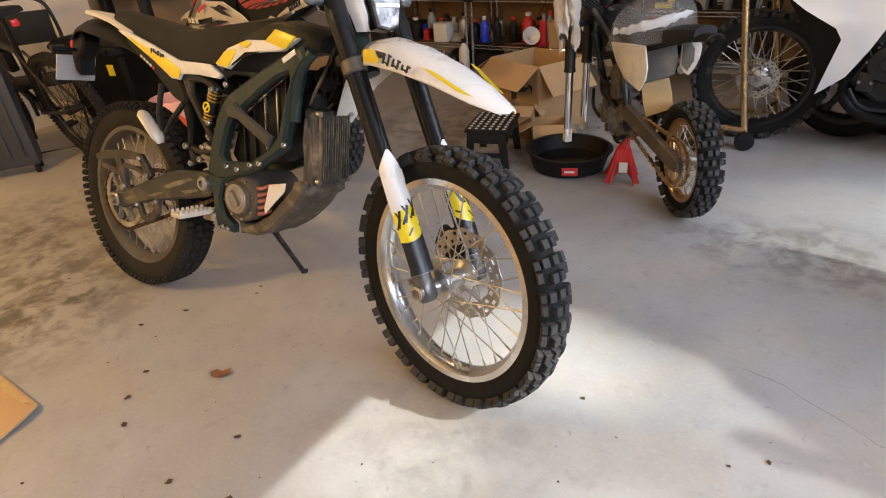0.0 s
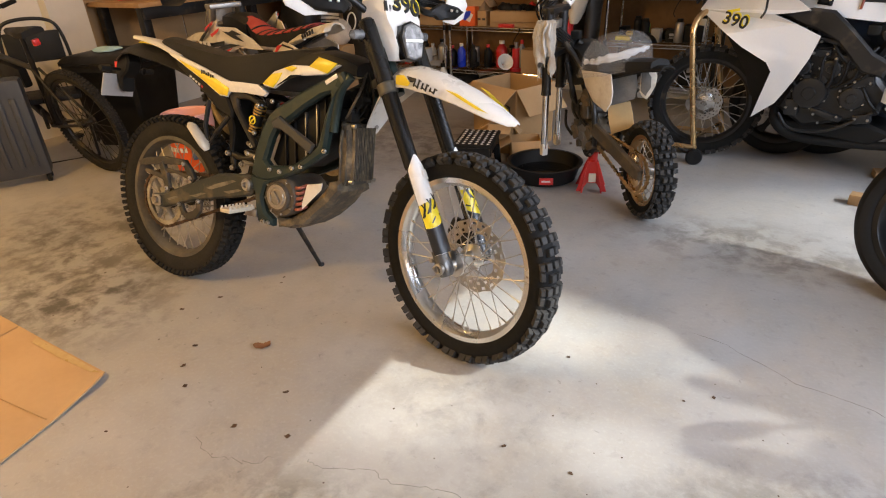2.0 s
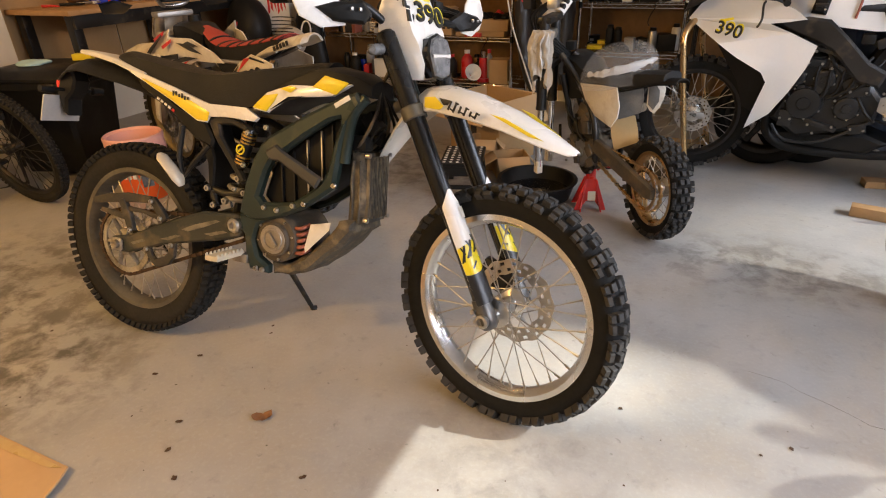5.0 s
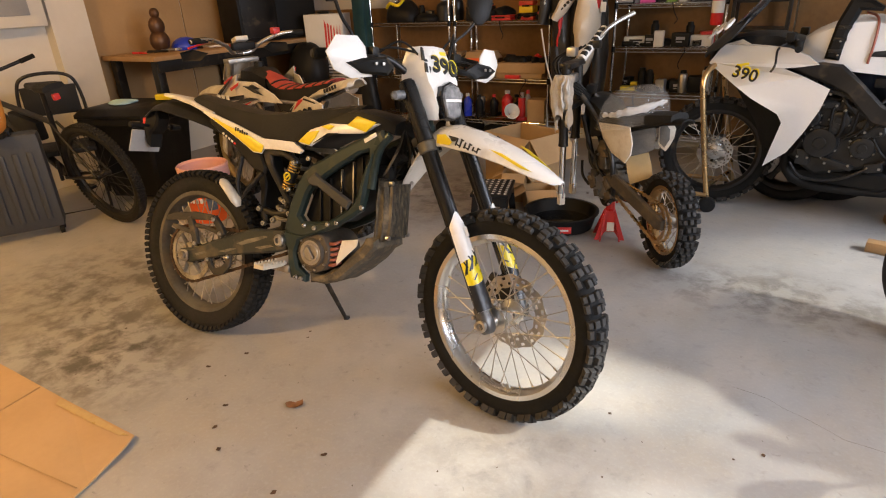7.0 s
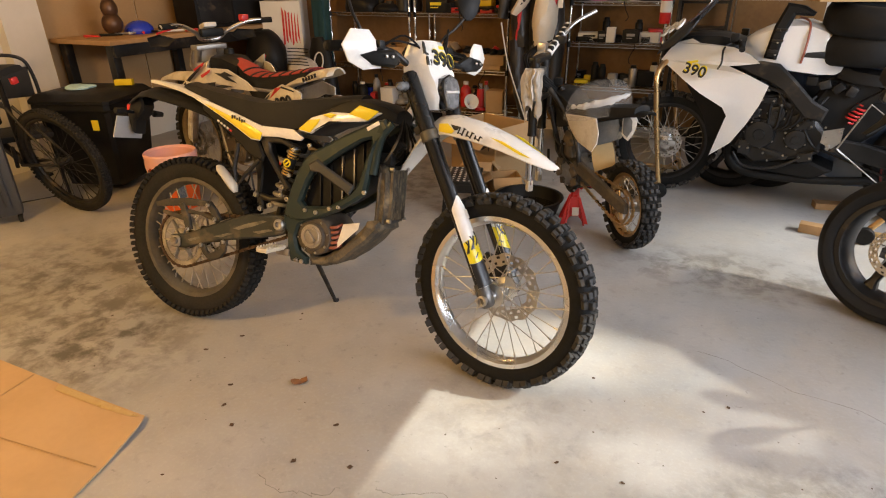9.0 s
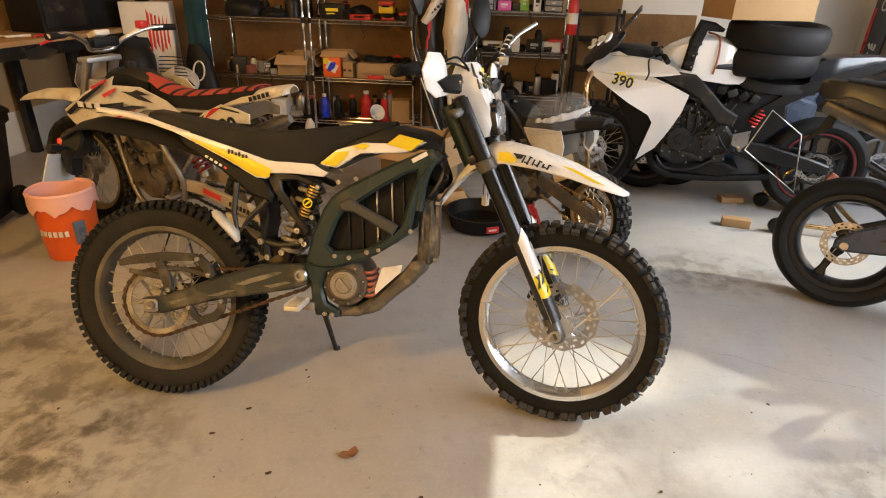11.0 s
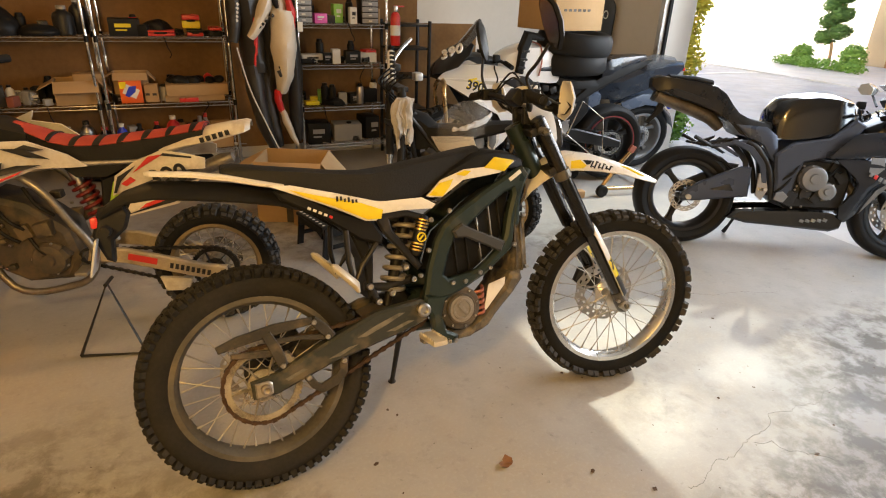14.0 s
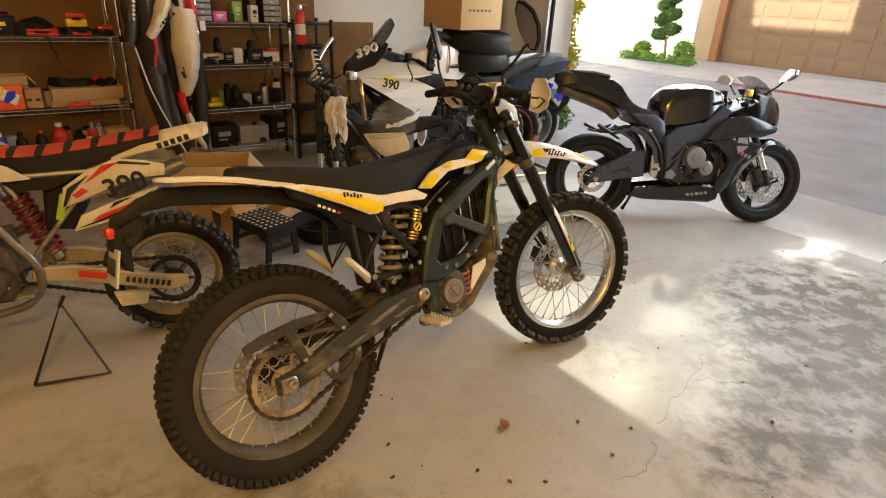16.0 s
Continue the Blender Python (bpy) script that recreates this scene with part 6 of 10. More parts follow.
    part("clip_on", tube([(1.16, s * 0.12, 0.99), (1.14, s * 0.2, 1.01), (1.12, s * 0.27, 1.0), (1.10, s * 0.34, 0.985)], 0.012, 10), BLACK_METAL, WB)
    part("grip", tube([(1.12, s * 0.26, 1.003), (1.10, s * 0.36, 0.98)], 0.0175, 12), RUBBER, WB, "black grip")
    part("lever", tube(smooth_line([(1.18, s * 0.24, 1.0), (1.21, s * 0.28, 0.97), (1.20, s * 0.34, 0.90), (1.215, s * 0.35, 0.86)]), 0.006, 8), BLACK_METAL, WB, "black folding lever")
    part("master_cylinder", box((1.17, s * 0.2, 1.03), (0.045, 0.05, 0.05), 0.008), BLACK_PLASTIC, WB)
# nose with number board and smoked screen
nb = part("nose", seat_loft(bmesh.new(), [(1.12, 1.0, 0.95, 0.10), (1.25, 1.03, 0.93, 0.16), (1.40, 1.03, 0.9, 0.17), (1.52, 1.0, 0.86, 0.12), (1.60, 0.95, 0.86, 0.06), (1.63, 0.91, 0.87, 0.02)], 0.02, 9), BLACK_PLASTIC, WB, "black nose with a white race number")
bm = bmesh.new()
board = [(1.64, 0.10, 0.90), (1.60, 0.24, 0.93), (1.50, 0.31, 0.98), (1.42, 0.32, 1.06), (1.38, 0.29, 1.13), (1.40, 0.12, 1.15), (1.50, 0.0, 1.08), (1.60, 0.0, 0.96)]
part("number_board", add_panel(bm, board, 0.008, 0.03, (0.7, 0.35, 0.6)), BLACK_DECAL, nb)
tx = Vector((-0.76, 0.5, 0.4)).normalized()
tn = Vector((0.62, 0.36, 0.70))
tn = (tn - tx * tn.dot(tx)).normalized()
ty = tn.cross(tx)
words(nb, "390", 0.12, WHITE_GLOSS, Matrix(((tx.x, ty.x, tn.x, 1.53), (tx.y, ty.y, tn.y, 0.24), (tx.z, ty.z, tn.z, 1.075), (0, 0, 0, 1))), 0.006, "white race number")
part("windscreen", add_loft(bmesh.new(), [[(x, 0.14 + w * (q / 4 - 1), z - 0.03 * (q / 4 - 1) ** 2) for q in range(9)] + [(x - 0.003, 0.14 + w * (1 - q / 4) * 0.98, z - 0.004 - 0.03 * (1 - q / 4) ** 2) for q in range(9)]
                                          for x, z, w in ((1.47, 1.09, 0.12), (1.42, 1.15, 0.14), (1.36, 1.22, 0.13), (1.31, 1.29, 0.1), (1.30, 1.30, 0.07))]), SMOKE, nb, "dark smoked windscreen")
part("tank", seat_loft(bmesh.new(), [(0.585, 0.93, 0.86, 0.09), (0.62, 1.0, 0.84, 0.12), (0.70, 1.07, 0.84, 0.15), (0.80, 1.105, 0.85, 0.165), (0.90, 1.10, 0.86, 0.165), (1.0, 1.07, 0.88, 0.155), (1.08, 1.03, 0.90, 0.12), (1.13, 0.99, 0.92, 0.08)], 0.03, 11), WHITE_GLOSS, WB, "white fuel tank with a black band")
for s in (-1, 1):
    part("tank_band", add_panel(bmesh.new(), [(0.60, s * 0.135, 0.955), (0.64, s * 0.142, 0.975), (0.78, s * 0.172, 0.96), (0.80, s * 0.175, 0.935), (0.68, s * 0.152, 0.93)], 0.003, 0.003, (0, s, 0)), BLACK_DECAL, WB)
for k in range(1):
    part("tank_strap", tube(smooth_line([(0.80, 0.175, 0.90), (0.79, 0.18, 1.02), (0.80, 0.14, 1.12), (0.86, 0.05, 1.145)]), 0.006, 8), COPPER, WB, "orange cord over the tank")
pad = part("chest_guard", prism([(1.0, 0.92), (0.93, 0.91), (0.915, 1.05), (0.88, 1.16), (0.79, 1.155), (0.78, 1.175), (0.84, 1.21), (0.93, 1.225), (0.975, 1.10)], 0.10, 0.185, 0.015), BLACK_PLASTIC, WB, "black plastic guard hung over the tank")
for k in range(3):
    part("guard_ridge", box((0.955 - 0.012 * k, 0.187, 0.96 + 0.06 * k), (0.06, 0.01, 0.018), 0.004), BLACK_METAL, pad)
    bolt(pad, (0.94, 0.186, 0.94 + 0.07 * k), 0.006, 0.006, 1, ALU)
part("seat", seat_loft(bmesh.new(), [(0.16, 0.90, 0.80, 0.10), (0.25, 0.86, 0.79, 0.13), (0.40, 0.85, 0.79, 0.13), (0.52, 0.865, 0.80, 0.12), (0.60, 0.90, 0.82, 0.09)], 0.01), SEAT_BLACK, WB, "black rider seat")
part("tail", seat_loft(bmesh.new(), [(-0.22, 1.04, 1.015, 0.03), (-0.12, 1.045, 0.975, 0.085), (0.05, 1.035, 0.93, 0.12), (0.16, 1.02, 0.87, 0.13), (0.22, 0.985, 0.85, 0.12)], 0.012), DARK_GREY, WB, "dark grey tail cowl")
sides("tail_side", [(-0.225, 1.022), (-0.05, 0.985), (0.15, 0.92), (0.26, 0.86), (0.48, 0.68), (0.50, 0.64), (0.42, 0.67), (0.2, 0.80), (0.0, 0.90), (-0.15, 0.965)], 0.125, 0.03, 0.008, BLACK_PLASTIC, WB, "black tail side")
engine_block(WB, [(1.085, 0.369), (1.02, 0.55), (0.956, 0.72), (0.811, 0.745), (0.70, 0.64), (0.578, 0.50), (0.60, 0.38), (0.728, 0.33), (0.935, 0.27)], 0.17, ENGINE)
round_cover("generator_cover", (0.93, 0.47), 0.085, 0.17, 0.215, ENGINE, WB, "round black generator cover")
round_cover("sprocket_cover", (0.73, 0.46), 0.06, 0.17, 0.2, ENGINE, WB)
round_cover("clutch_cover", (0.86, 0.60), 0.05, 0.17, 0.2, ENGINE, WB)
round_cover("water_pump", (0.99, 0.60), 0.042, 0.17, 0.205, ENGINE, WB)
for k, (x, z, w, h) in enumerate(((0.80, 0.66, 0.12, 0.03), (0.92, 0.68, 0.09, 0.035), (0.70, 0.55, 0.10, 0.05), (0.83, 0.36, 0.16, 0.03), (1.0, 0.38, 0.07, 0.09), (0.66, 0.36, 0.08, 0.05), (0.88, 0.74, 0.14, 0.02))):
    cst = part("casting", box((x, 0.178, z), (w, 0.05, h), 0.008, Matrix.Rotation(0.25 * (k % 3) - 0.25, 4, "Y")), ENGINE if k % 2 else CAST_GREY if k == 3 else ENGINE, WB)
    for q in (-0.35, 0.35):
        bolt(cst, (x + w * q, 0.205, z), 0.0075, 0.008, 1, STEEL)
for k in range(5):
    part("hose", tube(smooth_line([(0.62 + 0.06 * k, 0.16, 0.72), (0.66 + 0.06 * k, 0.2, 0.66), (0.70 + 0.05 * k, 0.205, 0.58 - 0.02 * k), (0.78 + 0.05 * k, 0.19, 0.50)]), 0.007 + 0.002 * (k % 2), 8), BLACK_PLASTIC, WB)
part("exhaust_pipe", tube(smooth_line([(1.09, 0.12, 0.40), (1.08, 0.14, 0.28), (0.95, 0.13, 0.2), (0.6, 0.1, 0.2), (0.3, 0.08, 0.24)]), 0.025, 12), BLACK_PLASTIC, WB)
part("side_bar", tube(smooth_line([(1.06, 0.19, 0.34), (0.98, 0.2, 0.26), (0.80, 0.2, 0.28), (0.62, 0.19, 0.40)]), 0.009, 10), ENGINE, WB, "dark grey side bar")
part("shock_spring", spring((0.49, 0.10, 0.58), (0.44, 0.10, 0.68), 0.028, 5, 0.006), RED, WB, "red shock spring")
part("chain", chain_loop((0.03, 0.325), 0.105, (0.62, 0.44), 0.035, 0.095), BLACK_METAL, WB, kind="stuff")
for k in range(4):
    part("under_tank_part", box((0.72 - 0.07 * k, 0.12, 0.80 - 0.015 * k), (0.06, 0.06, 0.05), 0.01, Matrix.Rotation(0.4 * k, 4, "Y")), ENGINE if k % 2 else BLACK_PLASTIC, WB)
# added black mass that closes the frame gap and hides the bike behind
part("battery_box", prism([(0.28, 0.60), (0.30, 0.76), (0.42, 0.82), (0.64, 0.80), (0.72, 0.62), (0.62, 0.42), (0.42, 0.44), (0.34, 0.52)], -0.1, 0.1, 0.02), BLACK_PLASTIC, WB, "black filler block added inside the frame")
part("belly", prism([(1.12, 0.30), (1.0, 0.22), (0.6, 0.21), (0.5, 0.28), (0.62, 0.32), (1.0, 0.30)], -0.14, 0.14, 0.015), BLACK_PLASTIC, WB)

GOLD_PAINT = material("gold_zinc_steel", (0.62, 0.42, 0.2), 0.3, 0.9, second=(0.42, 0.26, 0.12))


def stand_roller(root, c):
    bm = bmesh.new()
    add_lathe(bm, [(0.008, -0.02), (0.02, -0.024), (0.045, -0.02), (0.05, -0.012), (0.05, 0.012), (0.045, 0.02), (0.02, 0.024), (0.008, 0.02)], c, "y", 22)
    return part("roller", bm, BLACK_PLASTIC, root, "black plastic roller")


FS = thing("front_paddock_stand", pose(-0.085, 3.52, 0, 0, 0, 8), "gold zinc-plated front paddock stand under the white bike", "paddock stand", "paddock stands")
part("frame_tube", tube(smooth_line([(0.0, 0.01, 0.05), (-0.05, 0.022, 0.336), (-0.104, 0.03, 0.70), (-0.114, 0.038, 0.80), (-0.09, 0.08, 0.862), (-0.05, 0.17, 0.88), (-0.01, 0.28, 0.87), (0.015, 0.37, 0.81), (0.025, 0.39, 0.72), (0.088, 0.386, 0.43), (0.16, 0.381, 0.05)], 5), 0.0175, 14), GOLD_PAINT, FS)
part("cross_tube", tube([(-0.02, 0.012, 0.16), (0.135, 0.38, 0.16)], 0.014, 12), GOLD_PAINT, FS)
part("handle_tube", tube([(-0.01, 0.0, 0.1), (-0.28, 0.02, 0.12), (-0.3, 0.2, 0.12), (-0.26, 0.37, 0.12), (0.14, 0.38, 0.1)], 0.0145, 12), GOLD_PAINT, FS)
stand_roller(FS, (0.0, -0.03, 0.05))
stand_roller(FS, (0.16, 0.41, 0.05))
RS = thing("rear_paddock_stand", pose(1.06, 3.16, 0, 0, 0, -9), "gold zinc-plated rear paddock stand holding the white bike", "paddock stand", "paddock stands")
for s in (0, 1):
    yy = 0.0 if s == 0 else 0.52
    part("upright", tube([(0.0, yy, 0.06), (0.12, yy, 0.24), (0.22, yy, 0.36)], 0.017, 12), GOLD_PAINT, RS)
    part("arm", tube([(0.0, yy, 0.06), (0.50, yy, 0.055)], 0.016, 12), GOLD_PAINT, RS)
    part("hook_pad", box((0.235, yy, 0.385), (0.05, 0.03, 0.06), 0.008, Matrix.Rotation(0.5, 4, "Y")), COPPER, RS, "rusty swingarm pad")
    stand_roller(RS, (0.0, yy - 0.03, 0.05))
part("cross_tube", tube([(0.50, 0, 0.055), (0.50, 0.52, 0.055)], 0.016, 12), GOLD_PAINT, RS)

# loose dirt wheel between the stand posts
LW = thing("spare_dirt_wheel", pose(-0.10, 3.72, 0, 0, 0, 4), "spare spoked dirt bike front wheel with a knobbly tyre", "wheel")
spoked_wheel(LW, (0, 0, 0.345), 0.345, 0.09, 0.085, BLACK_METAL, RUBBER, "cross", count=50, disc=(0.105, -0.05, 8), label="spoked hub with brake disc")
part("axle_spacer", box((-0.02, -0.075, 0.345), (0.17, 0.02, 0.04), 0.006), ALU_DULL, LW, "flat grey alloy bar across the hub")

# ---- the blue sport bike behind, seen at its tail ----
BB = thing("blue_sport_bike", pose(1.93, 3.86, 0.0, -8, 0, 172), "grey and blue sport bike parked behind the white one", "motorcycle")
BLUE_TYRE = material("blue_grey_paint", (0.075, 0.095, 0.135), 0.3, coat=0.3, second=(0.1, 0.125, 0.165))
cast_wheel(BB, (0, 0, 0.315), 0.315, 0.18, 0.09, CAST_GREY, ROAD_RUBBER, 5, (0.11, 0.07, 0), label="grey rear wheel")
cast_wheel(BB, (1.37, 0, 0.30), 0.30, 0.12, 0.08, CAST_GREY, ROAD_RUBBER, 5, (0.15, 0.06, 0))
part("hugger", arch_loft(bmesh.new(), [(-0.34, 0.42, 0.1, 0.05), (-0.28, 0.55, 0.1, 0.05), (-0.14, 0.665, 0.1, 0.05), (0.05, 0.69, 0.1, 0.05), (0.22, 0.63, 0.1, 0.05)], 0.006), BLUE_TYRE, BB, "blue-grey hugger")
part("tail", seat_loft(bmesh.new(), [(-0.30, 0.98, 0.94, 0.05), (-0.15, 0.99, 0.86, 0.11), (0.1, 0.95, 0.78, 0.13), (0.35, 0.85, 0.7, 0.14), (0.55, 0.84, 0.7, 0.12)], 0.02), DARK_GREY, BB, "dark grey tail")
part("tail_light", box((-0.31, 0, 0.94), (0.03, 0.09, 0.03), 0.008), RED, BB)
sides("side_panel", [(-0.2, 0.72), (0.1, 0.74), (0.30, 0.66), (0.26, 0.58), (0.05, 0.64), (-0.16, 0.62)], 0.12, 0.02, 0.01, BLUE_TYRE, BB)
sides("blue_panel", [(-0.30, 0.70), (-0.20, 0.73), (-0.13, 0.68), (-0.20, 0.60), (-0.28, 0.62)], 0.13, 0.02, 0.012, BLUE, BB, "bright blue panel")
part("tank", seat_loft(bmesh.new(), [(0.5, 0.9, 0.75, 0.1), (0.7, 1.02, 0.75, 0.15), (0.9, 1.0, 0.78, 0.15), (1.05, 0.92, 0.82, 0.1)], 0.03), BLUE_TYRE, BB)
part("fairing", seat_loft(bmesh.new(), [(0.55, 0.75, 0.2, 0.18), (0.9, 0.85, 0.18, 0.22), (1.15, 0.95, 0.3, 0.2), (1.35, 0.95, 0.62, 0.14), (1.5, 0.85, 0.7, 0.05)], 0.02), BLUE_TYRE, BB, "blue-grey fairing")
sc = part("rear_seat_hump", seat_loft(bmesh.new(), [(-0.2, 1.02, 0.99, 0.06), (-0.05, 1.04, 0.97, 0.09), (0.12, 1.0, 0.93, 0.1)], 0.02), GLASS, BB, "clear plastic over the seat")
part("side_stand", tube([(0.5, 0.12, 0.28), (0.45, 0.22, 0.04)], 0.012, 8), BLACK_METAL, BB)

# ---- the small red-seat dirt bike ----
CR = thing("red_seat_dirt_bike", pose(-1.935, 2.224, 0, 0, 0, 165), "muddy white and red dirt bike on a triangle stand", "motorcycle")
TAN_RIM = material("mud_tan_rim", (0.34, 0.26, 0.14), 0.5, 0.5, second=(0.2, 0.15, 0.08), amount=0.8, dirt=(0.26, 0.19, 0.11), dirt_amount=0.3)
CREAM_ALLOY = material("mud_cream_alloy", (0.5, 0.43, 0.32), 0.5, 0.4, second=(0.3, 0.24, 0.16), amount=0.8, dirt=(0.22, 0.16, 0.1), dirt_amount=0.2)
spoked_wheel(CR, (0, 0, 0.29), 0.285, 0.11, 0.085, TAN_RIM, RUBBER, "cross", count=46, knob_h=0.016, disc=(0.1, -0.06, 8), sprocket=(0.105, 0.075, BLACK_METAL), hub_mat=ALU_DULL, label="rear wheel with a gold-dusty rim", spokes=32)
spoked_wheel(CR, (1.33, 0, 0.335), 0.33, 0.085, 0.08, TAN_RIM, RUBBER, "cross", count=52, knob_h=0.015, disc=(0.11, 0.05, 8), hub_mat=ALU_DULL, label="front wheel with a muddy tyre", spokes=32)
DULL_FRAME = material("dusty_frame_alloy", (0.3, 0.28, 0.25), 0.42, 0.7, second=(0.16, 0.13, 0.1), amount=0.9, dirt=(0.2, 0.15, 0.09), dirt_amount=0.25)
SEAT_RED = material("red_seat_vinyl", (0.42, 0.045, 0.03), 0.6, second=(0.25, 0.03, 0.02), bump=0.3, bump_scale=160)
rows = [(-0.02, 0.935, 0.905, 0.07), (0.14, 0.905, 0.85, 0.075), (0.26, 0.888, 0.80, 0.08), (0.38, 0.872, 0.735, 0.085), (0.50, 0.868, 0.735, 0.085), (0.58, 0.882, 0.80, 0.075), (0.65, 0.912, 0.86, 0.06), (0.72, 0.935, 0.90, 0.045)]
st = part("seat", seat_loft(bmesh.new(), rows, 0.012), SEAT_BLACK, CR, "black seat with a red ribbed top")
part("seat_top", seat_loft(bmesh.new(), [(x, zt + 0.004, zt - 0.004, hw * 0.97) for x, zt, zb, hw in rows], 0.0125), SEAT_RED, st, "red seat cover")
for k in range(7):
    x = 0.02 + 0.095 * k
    zt = np.interp(x, [r[0] for r in rows], [r[1] for r in rows])
    hw = float(np.interp(x, [r[0] for r in rows], [r[3] for r in rows]))
    part("seat_rib", seat_loft(bmesh.new(), [(x - 0.014, float(zt) + 0.005, float(zt) - 0.006, hw * 0.985), (x + 0.014, float(zt) + 0.004, float(zt) - 0.006, hw * 0.985)], 0.014), SEAT_BLACK, st)
part("rear_fender", arch_loft(bmesh.new(), [(0.16, 0.87, 0.085, 0.03), (0.05, 0.915, 0.095, 0.045), (-0.08, 0.945, 0.09, 0.05), (-0.19, 0.965, 0.07, 0.04), (-0.21, 0.962, 0.04, 0.03)], 0.005), WHITE_DIRTY, CR, "dirty white rear fender with marks")
for s in (-1, 1):
    for k in range(5):
        part("mark_bar", box((-0.02 - 0.026 * k, s * 0.0935, 0.893 + 0.008 * k), (0.018, 0.004, 0.022), 0.001, Matrix.Rotation(0.25, 4, "Y")), BLACK_DECAL, CR)
    sp = part("side_plate", add_panel(bmesh.new(), [(x, s * 0.125, z) for x, z in [(0.14, 0.858), (0.05, 0.845), (-0.03, 0.825), (-0.025, 0.78), (0.067, 0.775), (0.20, 0.72), (0.355, 0.665), (0.335, 0.75), (0.25, 0.81)]], 0.006, 0.012, (0, s, 0)), WHITE_DIRTY, CR, "white number plate with black number")
    words(sp, "390", 0.105, BLACK_DECAL, side_face(0.12, s * 0.1415, 0.752, 14 if s > 0 else -14, s), 0.002, "black race number")
    part("plate_mark", add_panel(bmesh.new(), [(x, s * 0.137, z) for x, z in [(0.19, 0.835), (0.13, 0.845), (0.22, 0.79), (0.26, 0.765)]], 0.002, 0.001, (0, s, 0)), RED, sp)
    sq = part("lower_plate", add_panel(bmesh.new(), [(x, s * 0.12, z) for x, z in [(0.0, 0.735), (0.10, 0.625), (0.33, 0.565), (0.295, 0.63), (0.2, 0.67)]], 0.006, 0.006, (0, s, 0)), WHITE_DIRTY, CR, "white lower plate with red marks")
    part("plate_mark", add_panel(bmesh.new(), [(x, s * 0.129, z) for x, z in [(0.06, 0.69), (0.11, 0.645), (0.26, 0.605), (0.23, 0.63)]], 0.002, 0.001, (0, s, 0)), RED, sq)
    shr = [(1.13, 0.755), (0.95, 0.86), (0.74, 0.955), (0.765, 0.91), (0.62, 0.905), (0.50, 0.84), (0.44, 0.785), (0.60, 0.795), (0.80, 0.72), (0.975, 0.645), (1.04, 0.655), (1.12, 0.72)]
    sh = part("radiator_shroud", add_panel(bmesh.new(), [(x, s * (0.10 + 0.12 * min(1, max(0, (x - 0.44) / 0.35))), z) for x, z in shr], 0.008, 0.012, (0, s, 0), 0.85), WHITE_DIRTY, CR, "white shroud with black and red marks")
    for poly, mat in (([(1.02, 0.775), (1.0, 0.80), (0.80, 0.815), (0.70, 0.83), (0.71, 0.80), (0.85, 0.785)], BLACK_DECAL), ([(0.88, 0.895), (0.76, 0.945), (0.77, 0.925), (0.86, 0.875)], RED), ([(0.99, 0.70), (0.93, 0.71), (0.90, 0.69), (0.94, 0.675)], YELLOW),
                      ([(0.70, 0.885), (0.63, 0.88), (0.55, 0.83), (0.62, 0.845)], BLACK_DECAL), ([(0.88, 0.765), (0.66, 0.815), (0.58, 0.81), (0.75, 0.77)], BLACK_DECAL), ([(1.03, 0.665), (0.98, 0.66), (0.96, 0.645)], RED)):
        part("shroud_mark", add_panel(bmesh.new(), [(x, s * (0.116 + 0.12 * min(1, max(0, (x - 0.44) / 0.35))), z) for x, z in poly], 0.002, 0.001, (0, s, 0)), mat, sh)
    for poly, mat in (([(1.10, 0.745), (0.94, 0.845), (0.78, 0.925), (0.80, 0.90), (0.93, 0.825), (1.07, 0.735)], BLACK_DECAL), ([(0.86, 0.72), (0.98, 0.665), (1.02, 0.672), (0.90, 0.725)], BLACK_DECAL), ([(0.80, 0.865), (0.72, 0.905), (0.73, 0.885), (0.79, 0.85)], RED),
                      ([(0.62, 0.895), (0.56, 0.87), (0.60, 0.868), (0.65, 0.882)], BLACK_DECAL), ([(0.76, 0.75), (0.64, 0.795), (0.66, 0.78), (0.77, 0.735)], RED)):
        part("shroud_mark", add_panel(bmesh.new(), [(x, s * (0.119 + 0.12 * min(1, max(0, (x - 0.44) / 0.35))), z) for x, z in poly], 0.002, 0.001, (0, s, 0)), mat, sh)
    for poly, mat in (([(0.13, 0.85), (0.02, 0.835), (0.02, 0.828), (0.14, 0.84)], BLACK_DECAL), ([(0.24, 0.80), (0.32, 0.75), (0.345, 0.68), (0.335, 0.68), (0.305, 0.745)], BLACK_DECAL), ([(0.04, 0.79), (0.19, 0.735), (0.34, 0.675), (0.2, 0.728)], BLACK_DECAL), ([(0.29, 0.71), (0.25, 0.735), (0.27, 0.75), (0.31, 0.72)], RED)):
        part("plate_mark", add_panel(bmesh.new(), [(x, s * 0.1385, z) for x, z in poly], 0.002, 0.001, (0, s, 0)), mat, sp)
    for poly, mat in (([(0.02, 0.725), (0.11, 0.637), (0.32, 0.578), (0.12, 0.645)], BLACK_DECAL), ([(0.10, 0.70), (0.19, 0.655), (0.17, 0.68)], BLACK_DECAL)):
        part("plate_mark", add_panel(bmesh.new(), [(x, s * 0.130, z) for x, z in poly], 0.002, 0.001, (0, s, 0)), mat, sq)
    for k in range(3):
        part("mark_bar", box((0.97 - 0.06 * k, s * 0.241, 0.80 + 0.003 * k), (0.042, 0.004, 0.03), 0.002), WHITE, sh)
    part("fork_leg", tube([(1.33, s * 0.085, 0.33), (1.24, s * 0.085, 0.55), (1.05, s * 0.085, 1.0)], [0.021, 0.023, 0.026], 14), ALU_DULL, CR, "grey fork leg")
